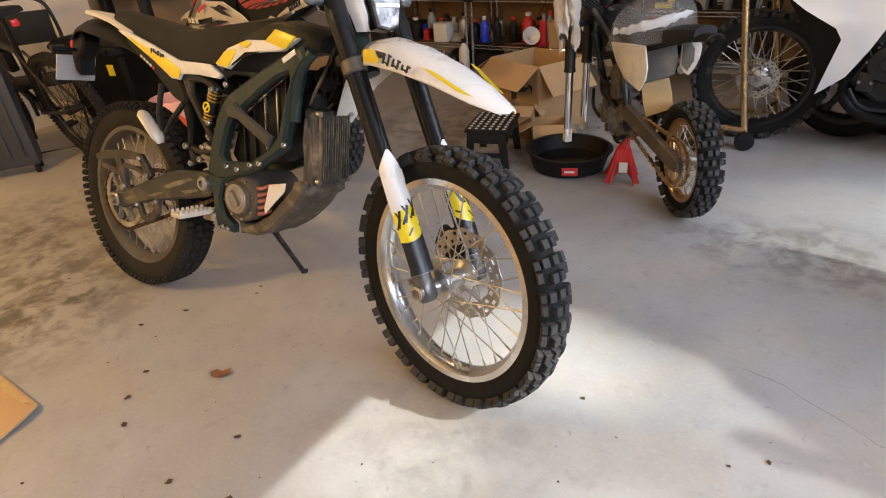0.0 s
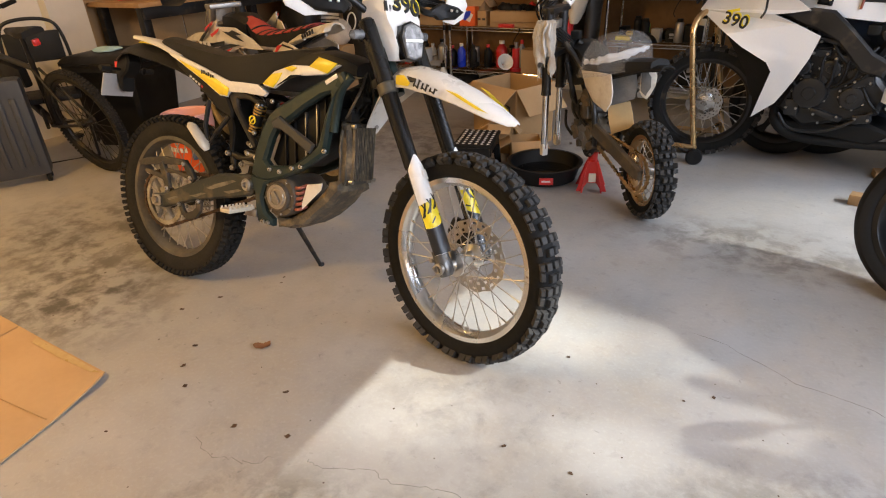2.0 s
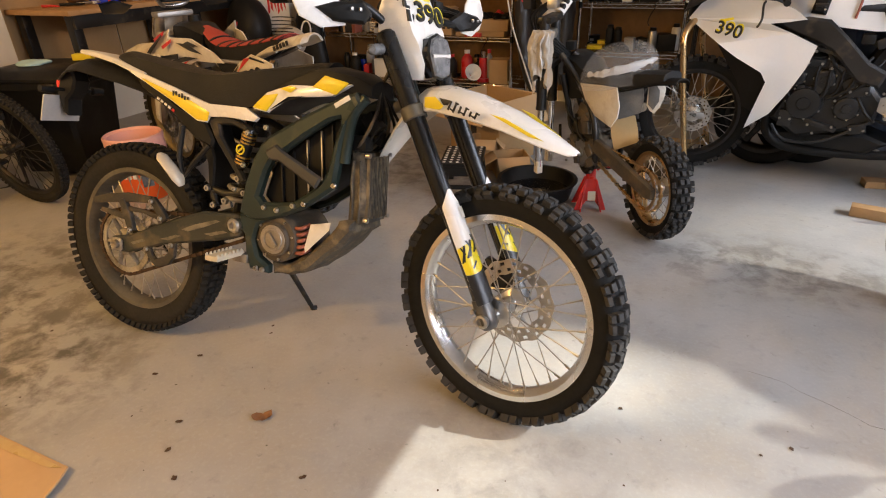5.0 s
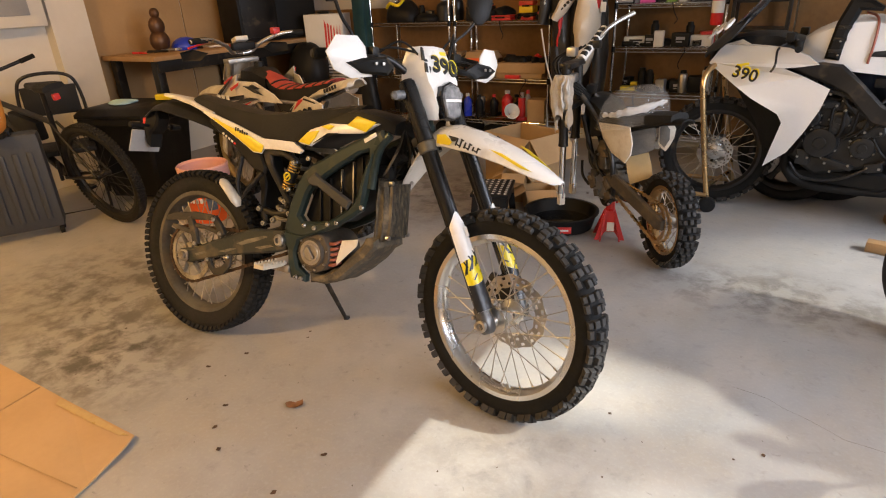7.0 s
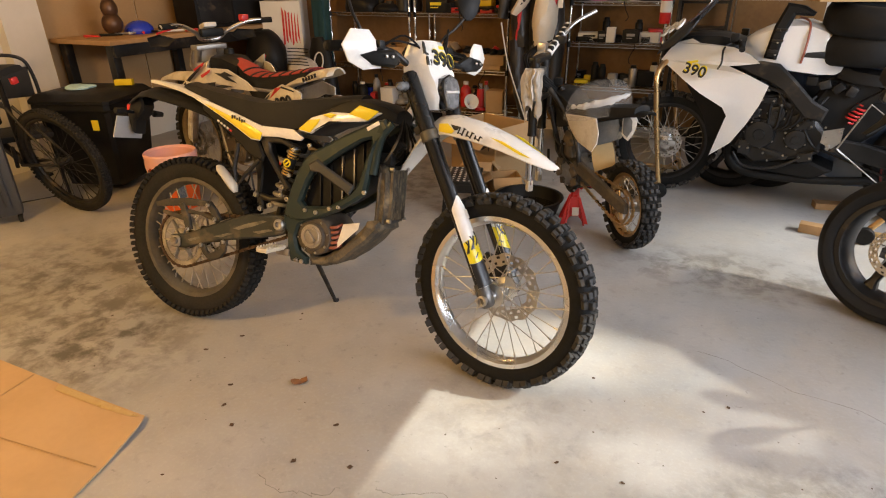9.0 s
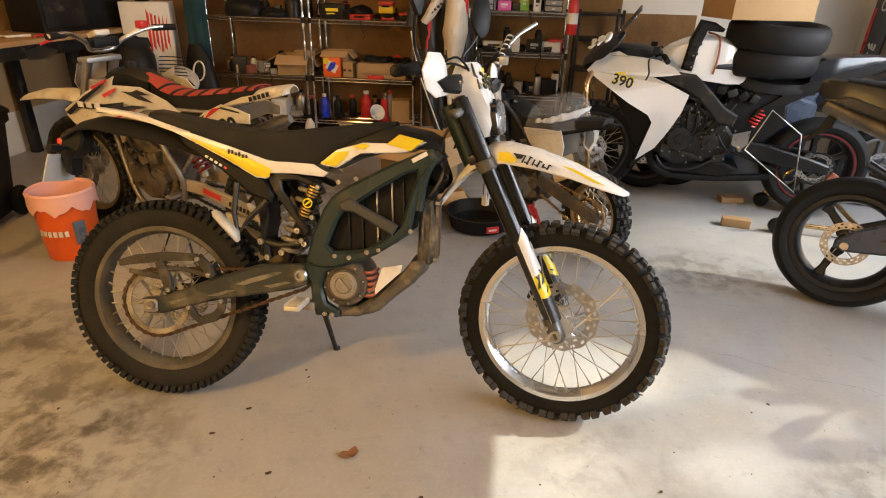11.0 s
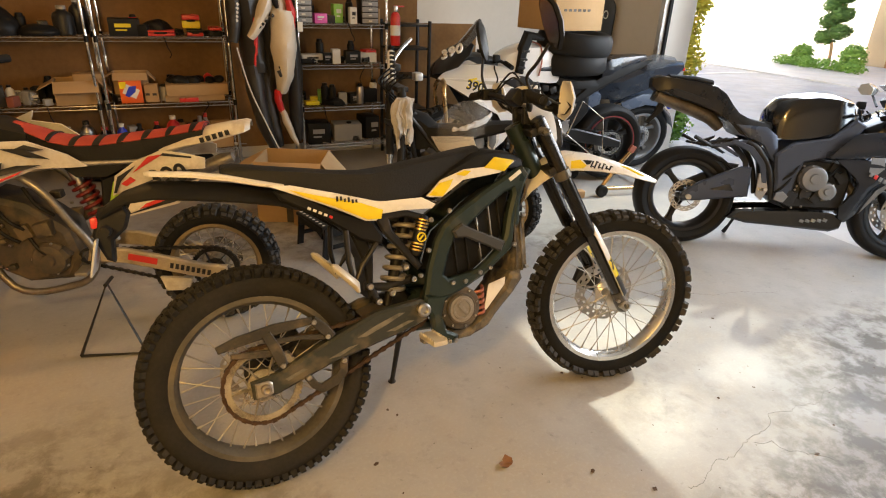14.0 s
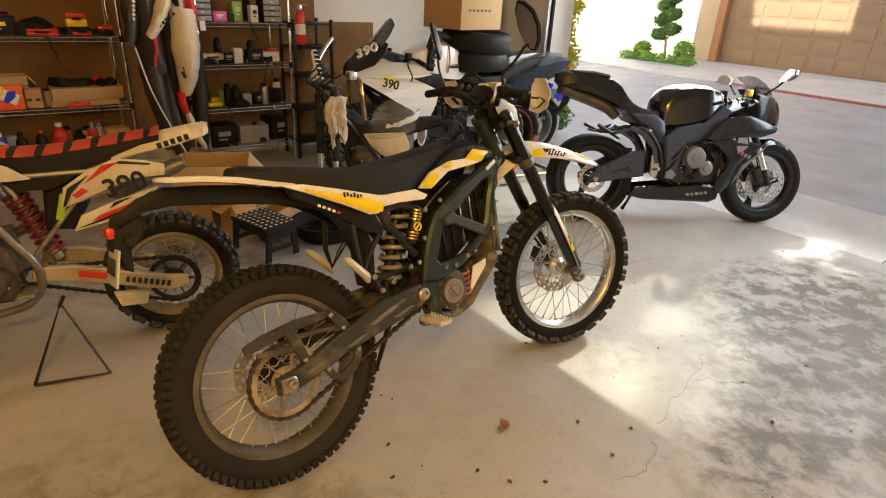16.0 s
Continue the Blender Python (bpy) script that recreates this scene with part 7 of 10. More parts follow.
    part("fork_guard", add_panel(bmesh.new(), [(1.31, s * 0.115, 0.34), (1.35, s * 0.115, 0.36), (1.25, s * 0.115, 0.62), (1.21, s * 0.115, 0.6)], 0.006, 0.012, (0.3, s, 0)), WHITE_DIRTY, CR)
    part("frame_tube", tube(smooth_line([(1.0, s * 0.04, 0.88), (0.80, s * 0.10, 0.80), (0.64, s * 0.12, 0.70), (0.545, s * 0.125, 0.55), (0.48, s * 0.12, 0.42), (0.50, s * 0.11, 0.31), (0.60, s * 0.1, 0.24), (0.85, s * 0.09, 0.24), (1.0, s * 0.05, 0.60)]), 0.016, 12), DULL_FRAME, CR, "grey alloy frame tube")
    part("sub_frame", tube([(0.60, s * 0.09, 0.79), (0.25, s * 0.08, 0.80), (0.0, s * 0.07, 0.88)], 0.011, 10), ALU_DULL, CR)
    part("sub_strut", tube([(0.50, s * 0.09, 0.45), (0.22, s * 0.08, 0.79)], 0.010, 10), ALU_DULL, CR)
    sg = part("swingarm", prism([(-0.06, 0.26), (-0.06, 0.315), (0.02, 0.325), (0.36, 0.415), (0.50, 0.42), (0.52, 0.36), (0.37, 0.345), (0.02, 0.252)], s * 0.085, s * 0.115, 0.007), CREAM_ALLOY, CR, "pale alloy swingarm with marks")
    for k in range(8):
        part("mark_bar", box((0.02 + 0.022 * k, s * 0.1165, 0.288 + 0.0058 * k), (0.014, 0.003, 0.026), 0.001, Matrix.Rotation(-0.25, 4, "Y")), BLACK_DECAL, sg)
    part("swing_sticker", box((0.29, s * 0.1165, 0.365), (0.12, 0.003, 0.03), 0.001, Matrix.Rotation(-0.25, 4, "Y")), RED, sg)
    part("hand_guard", add_panel(bmesh.new(), [(1.10, s * 0.20, 1.06), (1.14, s * 0.28, 1.09), (1.10, s * 0.38, 1.08), (1.08, s * 0.38, 1.03), (1.10, s * 0.26, 1.02)], 0.005, 0.02, (1, 0, 0)), BLACK_PLASTIC, CR)
    part("grip", tube([(0.93, s * 0.27, 1.15), (0.88, s * 0.39, 1.15)], 0.018, 12), RUBBER, CR)
    part("foot_peg", box((0.52, s * 0.15, 0.335), (0.05, 0.09, 0.015), 0.003), ALU_DULL, CR)
    part("radiator", box((0.98, s * 0.12, 0.80), (0.05, 0.1, 0.24), 0.008, Matrix.Rotation(-0.35, 4, "Y")), ALU_DULL, CR)
part("handlebar", tube(smooth_line([(0.88, -0.39, 1.15), (0.93, -0.25, 1.15), (0.99, -0.12, 1.10), (1.03, -0.06, 1.05), (1.03, 0.06, 1.05), (0.99, 0.12, 1.10), (0.93, 0.25, 1.15), (0.88, 0.39, 1.15)]), 0.0125, 12), ALU, CR, "bare alloy handlebar")
part("bar_pad", box((1.0, 0, 1.09), (0.05, 0.16, 0.05), 0.015), BLACK_PLASTIC, CR)
part("hour_meter", box((1.03, 0.0, 1.13), (0.07, 0.09, 0.03), 0.008, Matrix.Rotation(0.3, 4, "Y")), WHITE_DIRTY, CR, "small yellowed meter on the bar")
part("brake_lever", tube([(0.99, 0.22, 1.14), (1.0, 0.3, 1.12), (0.96, 0.38, 1.11)], 0.006, 8), RED, CR, "red lever")
part("lever_perch", box((0.95, -0.22, 1.17), (0.05, 0.05, 0.04), 0.008), RED, CR, "red anodised perch")
part("upper_clamp", box((1.06, 0, 1.0), (0.08, 0.22, 0.03), 0.008), ALU_DULL, CR)
part("front_fender", arch_loft(bmesh.new(), [(1.05, 0.75, 0.05, 0.02), (1.16, 0.80, 0.075, 0.04), (1.35, 0.818, 0.085, 0.05), (1.55, 0.80, 0.08, 0.045), (1.72, 0.755, 0.055, 0.03), (1.80, 0.72, 0.02, 0.01)], 0.005), WHITE_DIRTY, CR, "muddy white front fender")
part("front_plate", add_panel(bmesh.new(), [(1.13, -0.09, 0.98), (1.13, 0.09, 0.98), (1.17, 0.1, 0.88), (1.2, 0.05, 0.80), (1.2, -0.05, 0.80), (1.17, -0.1, 0.88)], 0.005, 0.03, (1, 0, 0.1)), WHITE_DIRTY, CR)
part("tank", seat_loft(bmesh.new(), [(0.66, 0.91, 0.80, 0.07), (0.78, 0.95, 0.78, 0.1), (0.90, 0.95, 0.80, 0.1), (0.98, 0.91, 0.84, 0.07)], 0.02), BLACK_PLASTIC, CR, "black fuel tank")
part("tank_cap", tube([(0.83, 0, 0.96), (0.83, 0, 1.0)], [0.035, 0.03], 18), BLACK_PLASTIC, CR)
engine_block(CR, [(0.55, 0.36), (0.58, 0.50), (0.72, 0.62), (0.86, 0.66), (0.93, 0.52), (0.88, 0.32), (0.78, 0.26), (0.60, 0.27)], 0.10, MUDDY_METAL)
round_cover("clutch_cover", (0.66, 0.38), 0.07, 0.10, 0.14, MUDDY_METAL, CR)
part("exhaust_pipe", tube(smooth_line([(0.90, -0.05, 0.56), (0.98, -0.12, 0.45), (0.85, -0.15, 0.36), (0.6, -0.15, 0.48), (0.35, -0.13, 0.62), (0.12, -0.14, 0.74)]), 0.022, 12), CAN, CR)
part("silencer", tube([(0.2, -0.10, 0.64), (0.16, -0.10, 0.66), (-0.06, -0.10, 0.755), (-0.10, -0.10, 0.77)], [0.022, 0.034, 0.034, 0.022], 16), DULL_FRAME, CR)
part("shock_spring", spring((0.44, 0.0, 0.45), (0.53, 0.0, 0.70), 0.04, 9, 0.0085), DARK_RED, CR, "red shock spring")
part("shock_body", tube([(0.43, 0, 0.41), (0.55, 0, 0.75)], 0.022, 12), ALU_DULL, CR)
part("air_box", prism([(0.28, 0.78), (0.42, 0.72), (0.44, 0.56), (0.34, 0.55), (0.28, 0.64)], -0.06, 0.06, 0.012), BLACK_PLASTIC, CR)
part("green_tab", box((0.36, 0.085, 0.66), (0.03, 0.02, 0.11), 0.005, Matrix.Rotation(-0.3, 4, "Y")), material("lime_plastic", (0.35, 0.55, 0.03), 0.5), CR, "lime green tab")
part("chain", chain_loop((0, 0.29), 0.107, (0.52, 0.37), 0.035, 0.077), BLACK_METAL, CR, kind="stuff")
part("chain_guide", prism([(0.10, 0.25), (0.24, 0.26), (0.22, 0.19), (0.12, 0.19)], 0.07, 0.095, 0.004), WHITE_DIRTY, CR)
TS = thing("triangle_stand", pose(-2.455, 2.24, 0, 0, 0, 165), "thin black steel triangle stand under the dirt bike", "bike stand")
part("stand_frame", tube([(0.03, 0.2, 0.008), (-0.235, 0.2, 0.008), (-0.10, 0.12, 0.315), (0.03, 0.2, 0.008)], 0.007, 8), BLACK_METAL, TS)
part("stand_pin", tube([(-0.10, 0.14, 0.312), (-0.10, 0.06, 0.312)], 0.008, 8), BLACK_METAL, TS)

# ---- the stripped dirt bike ----
OLD_GREY = material("scuffed_grey_plastic", (0.16, 0.15, 0.135), 0.7, second=(0.08, 0.072, 0.06), amount=0.8, scale=12, bump=0.3)
KX = thing("stripped_dirt_bike", pose(-0.158, 2.563, 0.0, 0, 0, 140), "stripped dirt bike without front wheel propped on a jack stand", "motorcycle")
spoked_wheel(KX, (0.03, 0, 0.252), 0.247, 0.088, 0.074, GOLD_PAINT, RUBBER, "cross", count=40, knob_h=0.015, sprocket=(0.1, 0.06, GOLD_PAINT), hub_mat=ALU_DULL, label="rear wheel with a gold rim", spokes=32, m=pose(0, 0, 0, 0, 0, -14))
for s in (-1, 1):
    fx, fy = (0.648, 0.24) if s > 0 else (0.786, 0.076)
    part("fork_tube", tube([(fx, fy, 0.22), (fx, fy, 0.56)], 0.0185, 14), CHROME, KX, "bare chrome fork tube")
    part("fork_foot", box((fx, fy, 0.215), (0.036, 0.036, 0.07), 0.006), WHITE_DIRTY, KX)
    part("fork_outer", tube([(fx, fy, 0.53), (fx, fy, 0.55), (fx, fy, 0.98)], [0.029, 0.026, 0.026], 14), BLACK_METAL, KX)
    part("swingarm", prism([(-0.05, 0.24), (-0.05, 0.29), (0.35, 0.42), (0.42, 0.41), (0.42, 0.36), (0.0, 0.235)], s * 0.07, s * 0.1, 0.006), MUDDY_METAL, KX, "rusty dark swingarm")
    if s > 0:
        part("number_plate", add_panel(bmesh.new(), [(x, 0.115, z) for x, z in [(0.50, 0.675), (0.36, 0.69), (0.235, 0.70), (0.205, 0.62), (0.21, 0.565), (0.25, 0.51), (0.37, 0.54), (0.45, 0.6)]], 0.006, 0.014, (0, 1, 0)), WHITE_DIRTY, KX, "old cream side plate")
    else:
        pl = part("number_plate", add_panel(bmesh.new(), [(0.170, -0.012, 0.722), (0.146, -0.030, 0.735), (0.120, -0.052, 0.725), (0.108, -0.062, 0.695), (0.110, -0.060, 0.650), (0.122, -0.050, 0.610), (0.136, -0.038, 0.580), (0.152, -0.025, 0.592), (0.166, -0.014, 0.616)], 0.006, 0.004, (-0.64, 0.77, 0)), WHITE_DIRTY, KX, "old cream side plate turned outwards")
        part("scuffed_inside", add_panel(bmesh.new(), [(0.162, -0.012, 0.712), (0.140, -0.028, 0.716), (0.124, -0.042, 0.690), (0.122, -0.044, 0.640), (0.138, -0.030, 0.598), (0.158, -0.014, 0.622)], 0.002, 0.003, (-0.64, 0.77, 0)), OLD_GREY, pl)
    part("frame_tube", tube(smooth_line([(0.64, s * 0.04 + 0.1, 0.80), (0.54, s * 0.08, 0.66), (0.40, s * 0.09, 0.5), (0.38, s * 0.08, 0.3), (0.46, s * 0.07, 0.22), (0.58, s * 0.05, 0.35), (0.63, s * 0.03 + 0.1, 0.70)]), 0.015, 10), BLACK_METAL, KX)
FK = Matrix.Translation((0.717, 0.158, 0)) @ Matrix.Rotation(radians(40), 4, "Z")
bar_y = Vector((-0.25, -0.78, -0.57)).normalized()
bar_z = (Vector((0, 0, 1)) - bar_y * bar_y.z).normalized()
bar_x = bar_y.cross(bar_z)
BAR = Matrix((bar_x, bar_y, bar_z)).transposed().to_4x4()
BAR.translation = Vector((-0.796, 3.01, 0.976)) - BAR.to_3x3() @ Vector((-0.03, 0.0, 1.045))
BAR = pose(-0.158, 2.563, 0.0, 0, 0, 140).inverted() @ BAR
part("upper_clamp", box((0, 0, 0.965), (0.07, 0.26, 0.03), 0.008), BLACK_METAL, KX, m=FK)
part("lower_clamp", box((0, 0, 0.74), (0.07, 0.26, 0.03), 0.008), BLACK_METAL, KX, m=FK)
part("handlebar", tube(smooth_line([(0.0, 0.06, 1.0), (0.0, 0.03, 1.0), (0.0, 0, 1.0), (0.0, -0.1, 1.01), (-0.08, -0.24, 1.07), (-0.16, -0.38, 1.06)]), 0.012, 12), ALU, KX, "bare alloy handlebar standing askew", BAR)
pd = part("bar_pad", tube([(-0.03, -0.01, 1.045), (-0.03, 0.0, 1.045), (-0.03, -0.26, 1.045), (-0.03, -0.27, 1.045)], [0.012, 0.025, 0.025, 0.012], 12), WHITE, KX, "white bar pad with plain black bars", BAR)
for k in range(6):
    part("pad_mark", box((-0.036, -0.03 - 0.04 * k, 1.056), (0.034, 0.026, 0.030), 0.003), BLACK_DECAL, pd)
for k in range(5):
    part("control_cable", tube(smooth_line([(-0.02, 0.16 - 0.08 * k, 1.05), (0.07, 0.12 - 0.06 * k, 0.98), (0.03, 0.03, 0.85 + 0.02 * k), (-0.16, -0.02 * k, 0.74)]), 0.005, 7), BLACK_PLASTIC, KX, m=FK)
for c, q in (((-0.06, 0.2, 1.05), ALU), ((-0.07, -0.2, 1.05), BLACK_METAL), ((-0.02, 0.05, 0.9), ALU_DULL), ((-0.1, -0.05, 0.83), BLACK_PLASTIC)):
    part("control_block", box(c, (0.05, 0.06, 0.045), 0.01), q, KX, m=FK)
part("seat", seat_loft(bmesh.new(), [(0.02, 0.785, 0.755, 0.05), (0.15, 0.77, 0.71, 0.08), (0.35, 0.73, 0.65, 0.095), (0.55, 0.72, 0.62, 0.085), (0.68, 0.78, 0.68, 0.06)], 0.012), SEAT_BLACK, KX)
part("rear_fender", arch_loft(bmesh.new(), [(0.3, 0.69, 0.09, 0.03), (0.16, 0.735, 0.085, 0.03), (0.05, 0.765, 0.065, 0.025), (-0.04, 0.775, 0.04, 0.02)], 0.005), BLACK_PLASTIC, KX)
part("tank", seat_loft(bmesh.new(), [(0.50, 0.70, 0.60, 0.07), (0.58, 0.76, 0.58, 0.10), (0.66, 0.78, 0.6, 0.10), (0.72, 0.76, 0.66, 0.06)], 0.03), BLACK_PLASTIC, KX, "black fuel tank")
engine_block(KX, [(0.36, 0.26), (0.38, 0.42), (0.46, 0.54), (0.56, 0.56), (0.62, 0.42), (0.58, 0.26), (0.48, 0.21)], 0.075, MUDDY_METAL)
round_cover("engine_cover", (0.48, 0.32), 0.07, 0.075, 0.1, CAST_GREY, KX, "round grey engine cover")
part("exhaust", tube(smooth_line([(0.72, -0.08, 0.42), (0.6, -0.13, 0.5), (0.42, -0.12, 0.56), (0.28, -0.11, 0.57)]), 0.022, 12), MUDDY_METAL, KX)
part("rear_shock", spring((0.34, 0, 0.42), (0.42, 0, 0.62), 0.032, 6, 0.007), BLACK_METAL, KX)
part("tail_guard", add_panel(bmesh.new(), [(0.30, 0.073, 0.653), (0.25, 0.03, 0.70), (0.201, -0.01, 0.703), (0.190, -0.018, 0.64), (0.197, -0.014, 0.575), (0.24, 0.024, 0.55), (0.284, 0.06, 0.53)], 0.006, 0.01, (-0.64, 0.77, 0)), OLD_GREY, KX, "grey inner fender")
part("mud_flap", add_panel(bmesh.new(), [(0.32, 0.056, 0.515), (0.28, 0.02, 0.535), (0.234, -0.016, 0.554), (0.22, -0.03, 0.49), (0.214, -0.041, 0.422), (0.25, -0.01, 0.40), (0.30, 0.031, 0.369), (0.315, 0.045, 0.44)], 0.005, 0.004, (-0.64, 0.77, 0)), material("tan_card", (0.55, 0.4, 0.2), 0.85, second=(0.45, 0.32, 0.15)), KX, "tan mud flap")
part("chain", chain_loop((0.03, 0.252), 0.102, (0.45, 0.36), 0.035, 0.062), GOLD_PAINT, KX, kind="stuff")
def film_material(name, tint, alpha, rough):
    """Thin clear plastic: faint, glossy and crinkled."""
    m = bpy.data.materials.new(name)
    m.use_nodes = True
    q = m.node_tree.nodes["Principled BSDF"]
    q.inputs["Base Color"].default_value, q.inputs["Roughness"].default_value, q.inputs["Alpha"].default_value = (*tint, 1), rough, alpha
    q.inputs["Specular IOR Level"].default_value = 0.8
    nz = m.node_tree.nodes.new("ShaderNodeTexNoise")
    nz.inputs["Scale"].default_value, nz.inputs["Detail"].default_value, nz.inputs["Distortion"].default_value = 14.0, 3.0, 1.2
    bp = m.node_tree.nodes.new("ShaderNodeBump")
    bp.inputs["Strength"].default_value, bp.inputs["Distance"].default_value = 0.5, 0.02
    m.node_tree.links.new(nz.outputs["Fac"], bp.inputs["Height"])
    m.node_tree.links.new(bp.outputs[0], q.inputs["Normal"])
    return m


FILM = film_material("clear_plastic_film", (0.55, 0.53, 0.5), 0.14, 0.12)
FILM_FOLD = film_material("folded_plastic_film", (0.8, 0.78, 0.75), 0.5, 0.08)
# a clear bag drawn over the seat: a dome of film with a skirt, and a thick crumpled fold round its mouth
bm = bmesh.new()
rings = []
for f, z in ((1.10, -0.075), (1.04, -0.045), (1.0, -0.01), (0.97, 0.03), (0.88, 0.075), (0.70, 0.115), (0.42, 0.14), (0.12, 0.148)):
    ring = []
    for k in range(40):
        w = 6.28318531 * k / 40
        p = Vector((0.168 * f * math.cos(w), 0.13 * f * math.sin(w), z * 0.82 + 0.035 * math.cos(w) * f))
        crease = noise.noise(Vector((math.cos(w) * 2.4, math.sin(w) * 2.4, z * 5))) * 0.016 + 0.006 * math.sin(9 * w + 20 * z) * f
        ring.append(p + Vector((math.cos(w), math.sin(w), 0)) * crease)
    rings.append(ring)
add_loft(bm, rings)
PB = part("plastic_bag", bm, FILM, None, "crumpled clear plastic bag drawn over the dirt bike seat", pose(-0.425, 2.73, 0.765, 0, 0, 6))
tagged(PB, category="bag")
bm = bmesh.new()
rings = []
for k in range(34):
    w = radians(-142 + 122 * k / 33)
    c = Vector((0.172 * math.cos(w), 0.134 * math.sin(w), 0.018 + 0.045 * math.cos(w) + 0.006 * noise.noise(Vector((k * 0.35, 5, 0)))))
    fat = 0.007 + 0.013 * math.sin(math.pi * k / 33) + 0.012 * noise.noise(Vector((k * 0.4, 0, 0)))
    ring = []
    for j in range(8):
        q = 6.28318531 * j / 8
        ring.append(c + Vector((math.cos(w) * math.cos(q) * fat * 0.6, math.sin(w) * math.cos(q) * fat * 0.6, math.sin(q) * fat + 0.008 * noise.noise(Vector((k * 0.45, j * 0.8, 3))))))
    rings.append(ring)
add_loft(bm, rings)
part("folded_mouth", bm, FILM_FOLD, PB, "bright crumpled fold of film", smooth=False)

# ---- shelves and what stands on them ----
CARD = material("cardboard", (0.42, 0.27, 0.13), 0.85, second=(0.34, 0.21, 0.1), scale=3, amount=0.6, bump=0.2, bump_scale=40, spec=0.2)
# cardboard darkened so that its colour holds the dimness behind the racks
CARD_DIM = material("dimmed_cardboard", (0.25, 0.14, 0.058), 0.9, second=(0.15, 0.08, 0.034), scale=2.2, amount=0.8, bump=0.25, bump_scale=30, spec=0.15)
CARD_PALE = material("pale_cardboard", (0.5, 0.33, 0.17), 0.85, second=(0.4, 0.26, 0.13), scale=3, bump=0.2, bump_scale=40, spec=0.2)
CARD_PRINT = material("card_print", (0.05, 0.04, 0.03), 0.7)
ORANGE = material("orange_plastic", (0.8, 0.12, 0.015), 0.4, second=(0.65, 0.09, 0.01))
PINK = material("pink_bag", (0.85, 0.42, 0.36), 0.45, second=(0.8, 0.5, 0.45), amount=0.8, bump=0.4, bump_scale=30)
TEAL = material("teal_cloth", (0.008, 0.05, 0.065), 0.9, bump=0.4)
GREEN = material("green_plastic", (0.25, 0.5, 0.08), 0.5)
MAGENTA = material("pink_plastic", (0.7, 0.1, 0.4), 0.5)
GREY = material("grey_plastic", (0.3, 0.3, 0.3), 0.5)
PALE = material("pale_paper", (0.7, 0.68, 0.63), 0.75, second=(0.6, 0.57, 0.5))
WOOD = material("wood", (0.42, 0.25, 0.11), 0.6, second=(0.3, 0.17, 0.07), scale=12, bump=0.2)
LEATHER_B = material("black_leather", (0.02, 0.019, 0.018), 0.42, second=(0.045, 0.04, 0.036), bump=0.5, bump_scale=35)
LEATHER_W = material("cream_leather", (0.7, 0.62, 0.5), 0.45, second=(0.55, 0.47, 0.36), bump=0.4, bump_scale=30)
LEATHER_R = material("red_leather", (0.6, 0.03, 0.03), 0.42, bump=0.3)
CLOTH = material("grey_rag", (0.58, 0.54, 0.48), 0.9, second=(0.36, 0.32, 0.27), scale=14, amount=0.8, bump=0.5)


def card_sheet(name, lo, hi, label, mat=None):
    return slab(name, lo, hi, mat or CARD_DIM, label)


def wire_shelf(name, x0, x1, rows, label):
    """A chrome wire rack: four ribbed posts and decks of thin wires with a trussed front."""
    r = thing(name, pose(x0, 4.64, 0), label, "shelf", "wire shelves")
    w, d = x1 - x0, 0.44
    for z in rows:
        bm = bmesh.new()
        for k in range(int(w / 0.03) + 1):
            add_tube(bm, [(w * k / int(w / 0.03), 0, z), (w * k / int(w / 0.03), d, z)], 0.0022, 5)
        for y in (0.0, d / 3, 2 * d / 3, d):
            add_tube(bm, [(0, y, z - 0.004), (w, y, z - 0.004)], 0.003, 6)
        for y in (0.0, d):
            add_tube(bm, [(0, y, z - 0.03), (w, y, z - 0.03)], 0.003, 6)
            n = int(w / 0.035)
            add_tube(bm, [(w * k / n, y, z - (0.03 if k % 2 else 0.004)) for k in range(n + 1)], 0.0018, 5)
        part("wire_deck", bm, CHROME, r, kind="stuff")
    for x in (0.0, w):
        for y in (0.0, d):
            bm = bmesh.new()
            zs, rs = [], []
            for k in range(8):
                zs += [(x, y, 0.005 + k * 0.23), (x, y, 0.225 + k * 0.23), (x, y, 0.228 + k * 0.23)]
                rs += [0.0125, 0.0125, 0.012]
            part("post", tube(zs, rs, 10), CHROME, r)
            for z in rows:
                part("sleeve", tube([(x, y, z - 0.035), (x, y, z + 0.012)], [0.016, 0.0145], 10), BLACK_PLASTIC if z > 0.3 else CHROME, r)
    return r


wire_shelf("wire_shelf_rack", -3.44, -2.56, (0.226, 0.61, 1.097, 1.6), "chrome wire shelf rack crowded with riding gear")
wire_shelf("wire_shelf_rack", -2.50, -1.585, (0.226, 0.61, 1.097, 1.6), "chrome wire shelf rack with boxes and tools")
wire_shelf("wire_shelf_rack", -1.04, -0.28, (0.20, 0.528, 0.88, 1.207, 1.6), "chrome wire shelf rack with small electronics")


